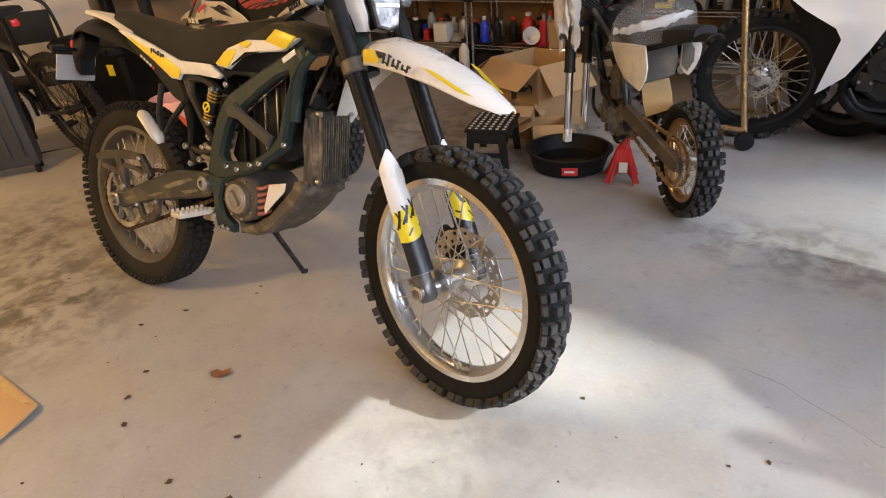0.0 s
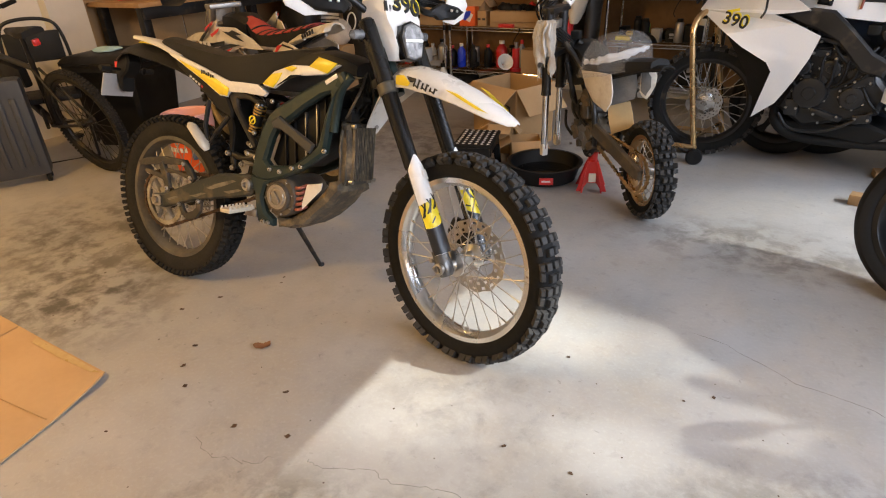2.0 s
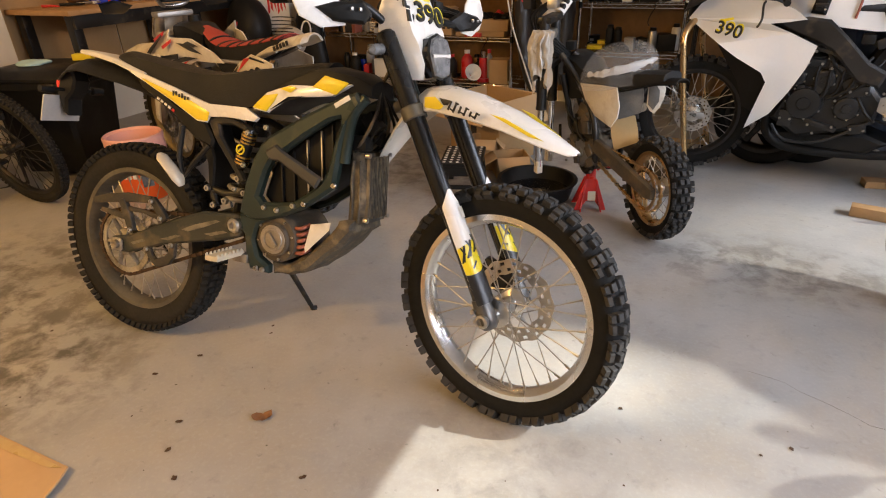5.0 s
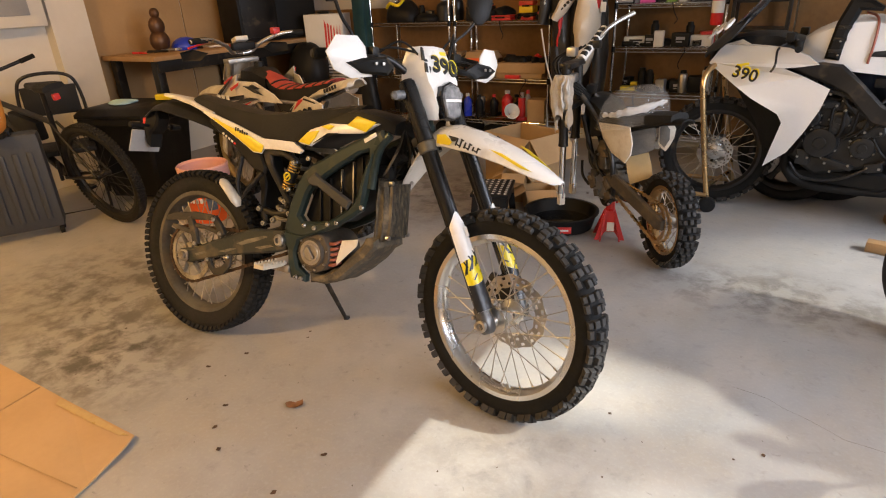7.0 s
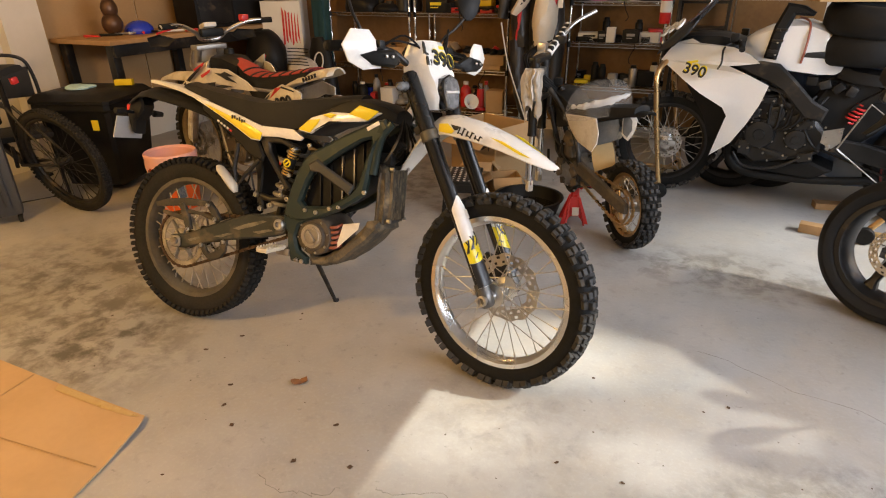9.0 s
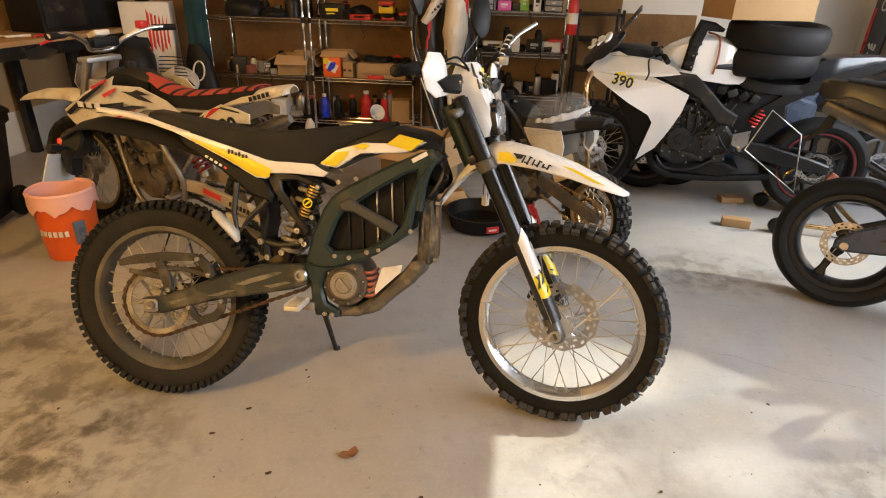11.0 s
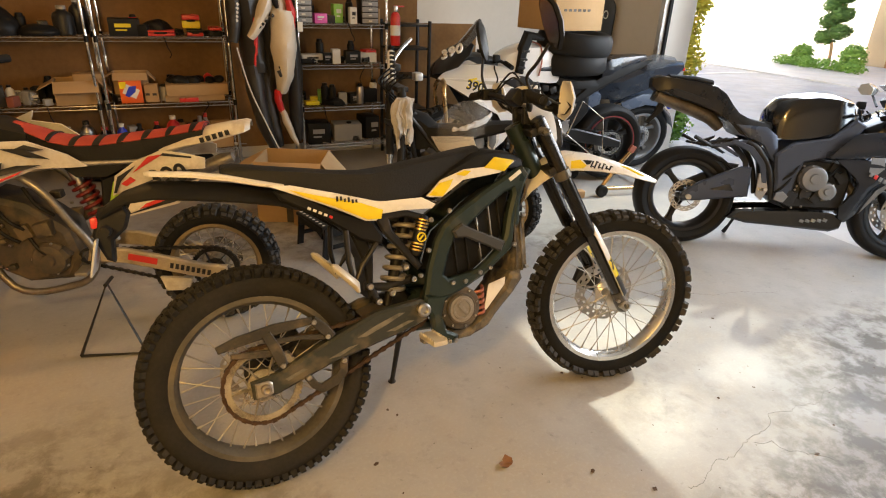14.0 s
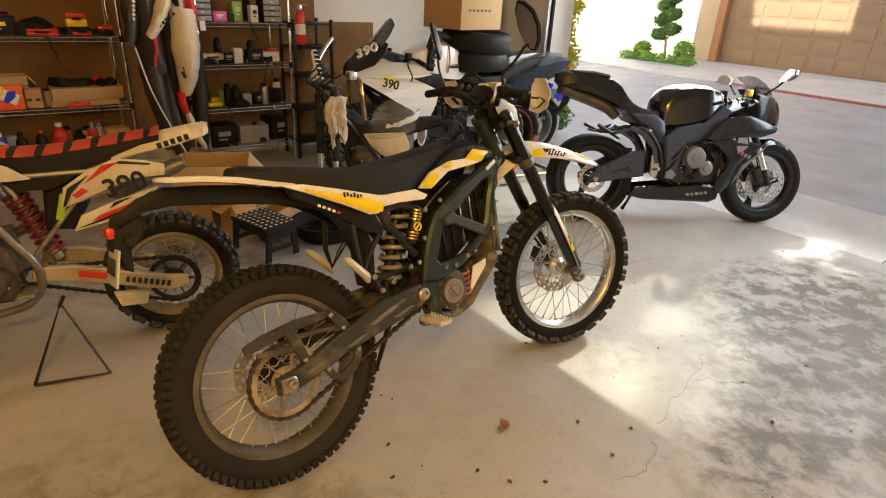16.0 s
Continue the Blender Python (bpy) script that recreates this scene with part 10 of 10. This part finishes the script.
    part("tread", kt, RUBBER_DUSTY, hb, smooth=False, kind="stuff")
    bm = bmesh.new()
    add_lathe(bm, [(0.302, -0.014), (0.302, 0.014), (0.28, 0.012), (0.275, 0), (0.28, -0.012)], (x, 0, 0.355), "y", 56, closed=True)
    part("rim", bm, BLACK_METAL, hb)
    ms = [spoke_mesh(0.025, s * 0.03, 0.28, q * 1.2) for s in (-1, 1) for q in (-1, 1)]
    for me in ms:
        me.materials.append(BLACK_METAL)
    for i in range(28):
        part("spoke", ms[i % 4], None, hb, m=Matrix.Translation((x, 0, 0.355)) @ Matrix.Rotation(-6.28318531 * i / 28, 4, "Y"))
for nm, pts, r in (("seat_tube", [(0.40, 0, 0.30), (0.27, 0, 0.78)], 0.017), ("top_tube", [(0.29, 0, 0.70), (0.86, 0, 0.82)], 0.019), ("down_tube", [(0.42, 0, 0.31), (0.88, 0, 0.72)], 0.026), ("seat_stay", [(0.0, 0.05, 0.355), (0.28, 0.02, 0.70)], 0.009),
                   ("seat_stay", [(0.0, -0.05, 0.355), (0.28, -0.02, 0.70)], 0.009), ("chain_stay", [(0.0, 0.05, 0.355), (0.40, 0.03, 0.30)], 0.010), ("chain_stay", [(0.0, -0.05, 0.355), (0.40, -0.03, 0.30)], 0.010),
                   ("head_tube", [(0.84, 0, 0.86), (0.90, 0, 0.70)], 0.024), ("fork_blade", [(0.90, 0.05, 0.68), (1.08, 0.05, 0.355)], 0.016), ("fork_blade", [(0.90, -0.05, 0.68), (1.08, -0.05, 0.355)], 0.016), ("seat_post", [(0.27, 0, 0.78), (0.23, 0, 0.93)], 0.014),
                   ("stem", [(0.84, 0, 0.88), (0.90, 0, 0.98)], 0.017), ("handlebar", [(0.84, -0.36, 1.02), (0.89, -0.15, 0.99), (0.9, 0, 0.985), (0.89, 0.15, 0.99), (0.84, 0.36, 1.02)], 0.012)):
    part(nm, tube(pts, r, 12), BLACK_METAL, bc)
part("saddle", seat_loft(bmesh.new(), [(0.08, 0.955, 0.925, 0.07), (0.16, 0.955, 0.925, 0.075), (0.26, 0.955, 0.93, 0.04), (0.36, 0.95, 0.93, 0.022)], 0.01), SEAT_BLACK, bc, "black bicycle saddle")
for s in (-1, 1):
    part("grip", tube([(0.845, s * 0.27, 1.008), (0.84, s * 0.37, 1.02)], 0.016, 12), RUBBER, bc)
part("tail_light", box((0.10, 0, 0.88), (0.03, 0.04, 0.04), 0.008), RED, bc, "red tail light")
bm = bmesh.new()
add_lathe(bm, [(0.02, -0.045), (0.085, -0.045), (0.085, -0.042), (0.02, -0.042)], (0.40, 0, 0.30), "y", 30, closed=True)
part("chain_ring", bm, STEEL, bc)
part("crank", tube([(0.40, -0.06, 0.30), (0.46, -0.065, 0.15)], 0.012, 8), BLACK_METAL, bc)
part("pedal", box((0.47, -0.11, 0.145), (0.09, 0.08, 0.02), 0.004), BLACK_PLASTIC, bc)
part("crank", tube([(0.40, 0.06, 0.30), (0.34, 0.065, 0.45)], 0.012, 8), BLACK_METAL, bc)
part("frame_bag", box((0.60, 0, 0.66), (0.3, 0.06, 0.14), 0.02, Matrix.Rotation(-0.2, 4, "Y")), BLACK_PLASTIC, bc)

# suitcase, boot, chair
CASE_GREY = material("dark_grey_shell", (0.035, 0.037, 0.042), 0.5, second=(0.055, 0.055, 0.055), bump=0.2)
su = thing("suitcase", pose(-3.86, 1.30, 0, 0, 0, 60), "dark grey hard-shell suitcase with ribbed front", "suitcase")
part("shell", box((0, 0.085, 0.36), (0.44, 0.17, 0.62), 0.03), CASE_GREY, su)
for k in range(5):
    part("rib", box((-0.15 + 0.075 * k, -0.008, 0.34), (0.03, 0.014, 0.44), 0.006), CASE_GREY, su)
part("handle", tube(smooth_line([(-0.08, 0.02, 0.67), (-0.06, 0.02, 0.70), (0.06, 0.02, 0.70), (0.08, 0.02, 0.67)]), 0.011, 8), BLACK_PLASTIC, su)
for x in (-0.19, 0.19):
    for y in (0.03, 0.14):
        part("wheel", tube([(x - 0.012, y, 0.025), (x + 0.012, y, 0.025)], 0.025, 14), RUBBER, su)
TAN = material("tan_boot_leather", (0.6, 0.24, 0.04), 0.6, second=(0.45, 0.17, 0.03), bump=0.3)
bo = thing("work_boot", pose(-3.9, 1.36, 0.672, 0, 0, -35), "tan leather work boot with laces on the suitcase", "boot")
part("upper", tube(smooth_line([(0.13, 0, 0.04), (0.06, 0, 0.055), (0.0, 0, 0.07), (-0.05, 0, 0.12), (-0.06, 0, 0.22)]), [0.03 + 0.018 * min(1, k / 8) for k in range(25)], 14), TAN, bo)
part("sole", box((0.035, 0, 0.012), (0.27, 0.095, 0.026), 0.01), RUBBER, bo)
for k in range(6):
    part("lace", tube([(0.045 - 0.014 * k, -0.035, 0.085 + 0.02 * k), (0.055 - 0.014 * k, 0, 0.10 + 0.02 * k), (0.045 - 0.014 * k, 0.035, 0.085 + 0.02 * k)], 0.004, 6), PALE, bo)
ch = thing("folding_chair", pose(-4.32, 1.92, 0.012, 0, 0, 62), "black padded folding chair behind the bicycle", "chair")
part("frame", tube(smooth_line([(-0.2, 0.05, 0.02), (-0.2, 0.0, 0.45), (-0.19, -0.03, 0.80), (-0.12, -0.04, 0.93), (0.12, -0.04, 0.93), (0.19, -0.03, 0.80), (0.2, 0.0, 0.45), (0.2, 0.05, 0.02)]), 0.012, 10), BLACK_METAL, ch)
part("backrest", box((0, -0.035, 0.76), (0.34, 0.03, 0.2), 0.012), SEAT_BLACK, ch)
part("seat", box((0, -0.2, 0.45), (0.38, 0.36, 0.04), 0.015), SEAT_BLACK, ch)
part("front_leg", tube([(-0.18, 0.0, 0.45), (-0.18, -0.36, 0.02), (0.18, -0.36, 0.02), (0.18, 0.0, 0.45)], 0.011, 10), BLACK_METAL, ch)

# cardboard sheet, leaves and cracks on the floor
TAPE = material("yellowed_tape", (0.5, 0.35, 0.14), 0.35, second=(0.4, 0.25, 0.1), scale=30)
fs = bmesh.new()
outl = [(-2.75, 0.47), (-2.3, 0.46), (-1.9, 0.455), (-1.50, 0.45), (-1.475, 0.40), (-1.44, 0.25), (-1.41, 0.10), (-1.34, -0.2), (-1.28, -0.5), (-2.2, -0.62), (-2.9, -0.6)]
top = [fs.verts.new((x, y, 0.012 + 0.004 * math.sin(5 * x) + (0.012 if -1.52 < x < -1.4 and y > 0.3 else 0))) for x, y in outl]
bot = [fs.verts.new((v.co.x, v.co.y, v.co.z - 0.006)) for v in top]
fs.faces.new(top)
fs.faces.new(list(reversed(bot)))
ring_faces(fs, bot, top)
bmesh.ops.triangulate(fs, faces=[f for f in fs.faces if len(f.verts) > 4])
cs = tagged(part("cardboard_sheet", fs, CARD_PALE, None, "flattened tan cardboard sheet lying on the floor", smooth=False), category="cardboard")
for k, (p, q) in enumerate((((-2.7, 0.1), (-1.45, 0.22)), ((-2.1, 0.45), (-2.0, -0.6)))):
    part("crease", tube([(p[0], p[1], 0.0165), (q[0], q[1], 0.0175)], 0.0022, 6), CARD, cs)
part("tape_edge", add_panel(bmesh.new(), [(-1.95, 0.447, 0.0185), (-1.93, 0.42, 0.0185), (-1.7, 0.42, 0.0185), (-1.55, 0.425, 0.0215), (-1.51, 0.44, 0.0225), (-1.7, 0.446, 0.0185)], 0.001, 0.0005, (0, 0, 1)), TAPE, cs, "torn yellowed tape")
LEAF = material("dry_leaf", (0.08, 0.042, 0.02), 0.85, second=(0.035, 0.02, 0.012), scale=30)
LEAF2 = material("orange_leaf", (0.26, 0.12, 0.05), 0.8, second=(0.12, 0.05, 0.02), scale=30)


def leaf(bm, c, size, a, curl=0.25):
    n = 7
    l_, r_, mid = [], [], []
    for k in range(n):
        t = k / (n - 1)
        w = 0.35 * size * math.sin(math.pi * min(1, t * 0.92 + 0.06)) * (1 + 0.25 * math.sin(9 * t + a))
        z = 0.002 + curl * size * (t - 0.5) ** 2
        u_, v_ = (t - 0.5) * size, w
        f = lambda x, y, z_: (c[0] + x * math.cos(a) - y * math.sin(a), c[1] + x * math.sin(a) + y * math.cos(a), z_)
        l_.append(bm.verts.new(f(u_, v_, z + 0.12 * w)))
        mid.append(bm.verts.new(f(u_, 0, z)))
        r_.append(bm.verts.new(f(u_, -v_, z + 0.2 * w)))
    for k in range(n - 1):
        bm.faces.new((l_[k], l_[k + 1], mid[k + 1], mid[k]))
        bm.faces.new((mid[k], mid[k + 1], r_[k + 1], r_[k]))


bm = bmesh.new()
leaf(bm, (0, 0), 0.06, 0.4, 0.6)
leaf(bm, (0.012, 0.012), 0.045, 1.5, 0.8)
tagged(part("dry_leaf", bm, LEAF2, None, "curled orange-brown dry leaf on the concrete", pose(-1.13, 0.835, 0)), category="leaf")
bm = bmesh.new()
rnd = random.Random(5)
for k in range(150):
    x, y = -2.6 + 4.3 * rnd.random(), -0.5 + 1.9 * rnd.random() ** 1.2
    if -2.9 < x < -1.25 and y < 0.5:
        continue
    leaf(bm, (x, y), 0.005 + 0.015 * rnd.random() ** 2, 6.28 * rnd.random(), 0.4)
for x, y in ((-0.866, 0.694), (-1.55, 1.0), (-1.30, 0.62), (-1.36, 0.72), (-1.2, 0.55), (-0.72, 0.55), (0.35, 0.35), (-0.2, 0.25), (-0.9, 0.5), (-1.62, 0.86)):
    leaf(bm, (x, y), 0.022, 6.28 * rnd.random(), 0.4)
tagged(part("leaf_litter", bm, LEAF, None, "scattered brown leaf bits on the concrete", kind="stuff"), category="leaf litter")
CRACK = material("crack_shadow", (0.19, 0.175, 0.155), 0.95)
def jag(pts, seed, step=0.017):
    """A crack's wandering line through a few places."""
    rn = random.Random(seed)
    res = []
    for (x0, y0), (x1, y1) in zip(pts, pts[1:]):
        n = max(1, int(math.hypot(x1 - x0, y1 - y0) / step))
        for k in range(n):
            t = k / n
            res.append((x0 + (x1 - x0) * t + rn.uniform(-0.006, 0.006) + 0.012 * math.sin(seed + 31 * x0 + 9 * t), y0 + (y1 - y0) * t + rn.uniform(-0.006, 0.006) + 0.012 * math.sin(7 * t + seed)))
    return res + [pts[-1]]


for nm, pts, w in (("floor_crack", jag([(-0.98, 0.40), (-0.78, 0.40), (-0.70, 0.47)], 1), 0.0009), ("floor_crack", jag([(-0.62, 0.50), (-0.42, 0.56), (-0.19, 0.60), (0.02, 0.68)], 2), 0.0009), ("floor_crack", jag([(0.05, 0.68), (0.2, 0.66), (0.42, 0.70)], 3), 0.0008),
                   ("floor_crack", jag([(-0.19, 0.60), (-0.1, 0.5), (-0.0, 0.4)], 4), 0.0008), ("floor_crack", jag([(0.25, 1.66), (0.6, 1.53), (1.0, 1.42)], 5, 0.06), 0.0007)):
    part(nm, tube([(x, y, 0.0002) for x, y in pts], [w * (0.6 + 0.5 * math.sin(k * 1.3) ** 2) for k in range(len(pts))], 4), CRACK, None, "fine crack in the concrete", kind="structure")

# ---- across the lane ----
STUCCO = material("beige_stucco", (0.62, 0.47, 0.30), 0.9, second=(0.54, 0.4, 0.25), scale=2, bump=0.4, bump_scale=60, spec=0.2)
TERRA = material("terracotta_trim", (0.42, 0.2, 0.1), 0.85, second=(0.36, 0.17, 0.08))
DOOR_PAINT = material("tan_door_paint", (0.27, 0.175, 0.10), 0.7, second=(0.22, 0.14, 0.08), scale=2)
RED_KERB = material("red_kerb_paint", (0.5, 0.09, 0.07), 0.8, second=(0.42, 0.2, 0.15), amount=0.8)
FOLIAGE = material("foliage", (0.06, 0.13, 0.02), 0.7, second=(0.1, 0.2, 0.03), scale=20, amount=0.9)
# leaf green lifted to hold the sunlight on hedge, bushes and shrub
SUNLIT_LEAF = material("sunlit_leaf", (0.2, 0.36, 0.04), 0.7, second=(0.1, 0.22, 0.025), scale=20, amount=0.9)
# the shrub's own yellow, brightened to carry the sun on it
FOLIAGE_Y = material("sunlit_yellow_foliage", (0.78, 0.64, 0.06), 0.7, second=(0.45, 0.48, 0.06), scale=12, amount=0.9)
slab("kerb_near_far", (10.6, 6.6, -0.1), (10.78, 60, 0.02), APRON, "pale concrete kerb")
slab("kerb_far", (10.6, -40, -0.1), (10.78, 6.6, 0.02), RED_KERB, "worn red painted kerb")
for y in (-1.4, 0.6, 2.6, 4.6):
    slab("trim", (2.13, y, -0.01), (3.31, y + 0.012, -0.0015), CRACK, "joint in the concrete strip")

gh = thing("opposite_house", pose(15.2, 0, 0), "beige stucco house with a tan panelled garage door", "house")
part("wall", box((1.0, 10.0, 3.1), (1.2, 0.62, 6.2), 0.01), STUCCO, gh, "beige stucco pillar")
part("trim", box((0.62, 9.56, 3.1), (0.5, 0.24, 6.2), 0.01), TERRA, gh, "terracotta door surround")
part("wall", box((0.9, 4.5, 4.425), (0.8, 10.0, 3.55), 0.01), STUCCO, gh, "beige stucco wall over the garage door")
part("wall", box((0.9, -8.0, 3.1), (0.8, 15.0, 6.2), 0.01), STUCCO, gh, "beige stucco wall")
gd = part("garage_door", box((0.62, 4.5, 1.32), (0.1, 9.9, 2.64), 0.005), DOOR_PAINT, gh, "tan panelled garage door")
pm = mesh_of(box((0, 0, 0), (0.03, 0.62, 0.34), 0.012))
pm.materials.append(DOOR_PAINT)
for i in range(13):
    for j in range(6):
        part("door_panel", pm, None, gd, m=Matrix.Translation((0.562, -0.15 + 0.74 * i, 0.24 + 0.435 * j)))
slab("backdrop_pale_wall", (18, 10.4, -0.2), (18.4, 60, 6), material("sunlit_render", (0.78, 0.74, 0.68), 0.9), "pale sunlit wall down the lane")
slab("backdrop_house", (9, 30, -0.2), (60, 30.5, 9), STUCCO, "sunlit house at the end of the lane")
slab("pavement_side", (3.3, 9.5, -0.02), (10.58, 9.7, -0.006), APRON, "pale drain strip across the lane")


def clump(bm, c, r, n, size, rnd):
    for k in range(n):
        d = Vector((rnd.gauss(0, 1), rnd.gauss(0, 1), rnd.gauss(0, 1))).normalized()
        q = r[0] * (0.7 + 0.38 * rnd.random())
        p = Vector(c) + Vector((d.x * q, d.y * q * r[1] / r[0], d.z * q * r[2] / r[0]))
        if p.z < 0.01:
            continue
        u_, v_ = frame_of(d + Vector((rnd.random() - 0.5, rnd.random() - 0.5, rnd.random() - 0.5)))
        s = size * (0.6 + 0.8 * rnd.random())
        bm.faces.new([bm.verts.new(p + u_ * s * a + v_ * s * b * 0.6 + d * (0.25 * s if a else 0)) for a, b in ((-1, 0), (0, -1), (1, 0), (0, 1))])


rnd = random.Random(3)
hd = thing("low_hedge", pose(13.6, 9.8, 0), "clipped low green hedge on the far side of the lane", "hedge")
bm = bmesh.new()
for k in range(12):
    clump(bm, (-0.5 + 0.12 * (k % 3), -0.95 + 0.2 * k, 0.1), (0.27, 0.25, 0.16), 170, 0.035, rnd)
part("foliage", bm, SUNLIT_LEAF, hd, kind="stuff", smooth=False)
for x, y, r in ((0.2, 0.95, 0.28), (0.35, -0.35, 0.33)):
    bh = thing("round_bush", pose(13.6 + x, 9.9 + y, 0), "clipped round green bush", "bush", "round bushes")
    bm = bmesh.new()
    clump(bm, (0, 0, r * 0.9), (r, r, r), 700, 0.04, rnd)
    clump(bm, (0, 0, r * 0.9), (r * 0.8, r * 0.8, r * 0.8), 300, 0.05, rnd)
    part("foliage", bm, SUNLIT_LEAF, bh, kind="stuff", smooth=False)
tp = thing("topiary_tree", pose(14.1, 10.25, 0), "small topiary tree with clipped tufts", "tree")
part("trunk", tube(smooth_line([(0, 0, 0), (0.05, 0.08, 0.5), (-0.04, 0.2, 1.0), (0.05, 0.1, 1.5), (0, 0.15, 2.0)]), [0.05 - 0.0014 * k for k in range(25)], 8), WOOD, tp)
bm = bmesh.new()
for c, r in (((0, 0.28, 0.72), 0.28), ((0, -0.08, 0.88), 0.28), ((0.05, 0.30, 1.1), 0.28), ((0, -0.02, 1.3), 0.27), ((0, 0.27, 1.5), 0.26), ((0, 0.05, 1.72), 0.25), ((0, 0.22, 1.95), 0.24), ((0, 0.12, 2.2), 0.2)):
    clump(bm, c, (r, r, r * 0.7), 520, 0.045, rnd)
    clump(bm, c, (r * 0.7, r * 0.7, r * 0.5), 160, 0.05, rnd)
part("crown", bm, FOLIAGE, tp, kind="stuff", smooth=False)
sb = thing("yellow_shrub", pose(3.0, 4.46, -0.003), "tall yellow-green shrub beside the garage door", "shrub")
part("stem", tube([(0, 0, 0), (0.02, 0.02, 0.7), (0, 0, 1.5)], [0.02, 0.015, 0.006], 7), WOOD, sb)
bm = bmesh.new()
for k in range(9):
    clump(bm, (0.08 * math.sin(k * 2.1), 0.1 * math.cos(k * 1.7), 0.75 + 0.13 * k), (0.14, 0.18, 0.16), 230, 0.03, rnd)
part("flowering_top", bm, FOLIAGE_Y, sb, kind="stuff", smooth=False)
bm = bmesh.new()
for k in range(7):
    clump(bm, (0.07 * math.sin(k * 2.4), 0.09 * math.cos(k * 1.9), 0.12 + 0.09 * k), (0.15, 0.18, 0.16), 210, 0.03, rnd)
part("foliage", bm, SUNLIT_LEAF, sb, kind="stuff", smooth=False)
tr = thing("street_tree", pose(30, 22, -0.2), "leafy tree in the sun at the end of the lane", "tree")
part("trunk", tube([(0, 0, 0), (0.1, 0, 1.5), (0, 0.1, 3)], [0.16, 0.12, 0.08], 9), WOOD, tr)
bm = bmesh.new()
for k in range(14):
    clump(bm, (1.1 * math.sin(k * 2.3), 1.1 * math.cos(k * 1.7), 2.6 + 0.2 * (k % 7)), (0.6, 0.6, 0.5), 180, 0.13, rnd)
part("crown", bm, FOLIAGE, tr, kind="stuff", smooth=False)
# unseen tree added by the lane; its crown is shaped to dapple the garage floor
lt = thing("unseen_dapple_tree", pose(5.05, 0.62, -0.012), "unseen slender leafy tree added beside the lane to dapple the light", "tree")
part("trunk", tube(smooth_line([(0, 0, 0), (0.03, 0.02, 1.0), (0.0, 0.05, 2.0), (0.05, 0.12, 3.0), (0.1, 0.3, 4.2)]), [0.07 - 0.0019 * k for k in range(25)], 9), WOOD, lt)
twigs = [((0.0, 0.08, 2.6), (0.05, 0.7, 2.9), (-0.05, 1.3, 3.12)), ((0.05, 0.12, 3.0), (0.3, 0.8, 3.2), (0.5, 1.6, 3.4)), ((0.02, 0.1, 2.8), (-0.2, 0.6, 3.0), (-0.42, 1.28, 3.05)), ((0.05, 0.12, 3.0), (0.1, 0.5, 3.1), (0.2, 0.9, 3.2))]
for k, pts in enumerate(twigs):
    part("limb", tube(smooth_line(pts), [0.02 - 0.0011 * q for q in range(13)], 6), WOOD, lt)
bm = bmesh.new()


def crown_row(x0, x1, y0, y1, z, n, r, leaves, wave, size=0.034):
    """A bough of leaf clumps from one place to another, swaying by wave."""
    for k in range(n):
        t = k / max(1, n - 1)
        clump(bm, (x0 + (x1 - x0) * t, y0 + (y1 - y0) * t + wave * math.sin(2.3 * k + 9 * x0), z + 0.5 * wave * math.sin(1.7 * k)), r, leaves, size, rnd)


crown_row(-1.22, -0.80, 1.66, 1.66, 3.12, 6, (0.12, 0.10, 0.08), 260, 0.02)
crown_row(-0.80, -0.52, 1.62, 1.46, 3.12, 4, (0.10, 0.09, 0.08), 260, 0.02)
crown_row(-0.52, 0.55, 1.47, 1.35, 3.12, 11, (0.12, 0.12, 0.09), 260, 0.03)
crown_row(-1.15, 0.60, 1.79, 1.70, 3.16, 12, (0.15, 0.12, 0.10), 260, 0.03)
crown_row(-0.60, 0.60, 1.60, 1.55, 3.16, 9, (0.15, 0.12, 0.10), 260, 0.03)
crown_row(-0.66, -0.25, 1.29, 1.33, 3.08, 5, (0.07, 0.022, 0.03), 90, 0.006, 0.022)
crown_row(-0.64, -0.30, 1.085, 1.17, 3.08, 5, (0.07, 0.024, 0.03), 90, 0.006, 0.022)
crown_row(-0.30, 0.55, 1.22, 1.15, 3.12, 8, (0.11, 0.06, 0.06), 60, 0.05, 0.03)
crown_row(-0.35, 0.50, 0.98, 0.85, 3.10, 8, (0.12, 0.07, 0.06), 55, 0.05, 0.03)
crown_row(-0.45, 0.45, 0.72, 0.62, 3.12, 8, (0.13, 0.07, 0.06), 60, 0.04, 0.03)
crown_row(-0.40, 0.40, 0.45, 0.35, 3.14, 7, (0.13, 0.08, 0.06), 60, 0.04, 0.03)
part("crown", bm, FOLIAGE, lt, kind="stuff", smooth=False)
# garage door track and jamb
jm = thing("door_track", pose(DOOR_X - 0.06, 3.95, 0), "galvanised steel garage door track on the jamb", "door track")
part("rail", box((0, 0.02, 1.1), (0.03, 0.06, 2.2), 0.004), ALU_DULL, jm)
part("rail_lip", box((-0.02, -0.012, 1.1), (0.012, 0.012, 2.2), 0.002), ALU_DULL, jm)
part("weather_strip", box((0.075, 0.018, 1.08), (0.03, 0.03, 2.16), 0.003), BLACK_PLASTIC, jm)
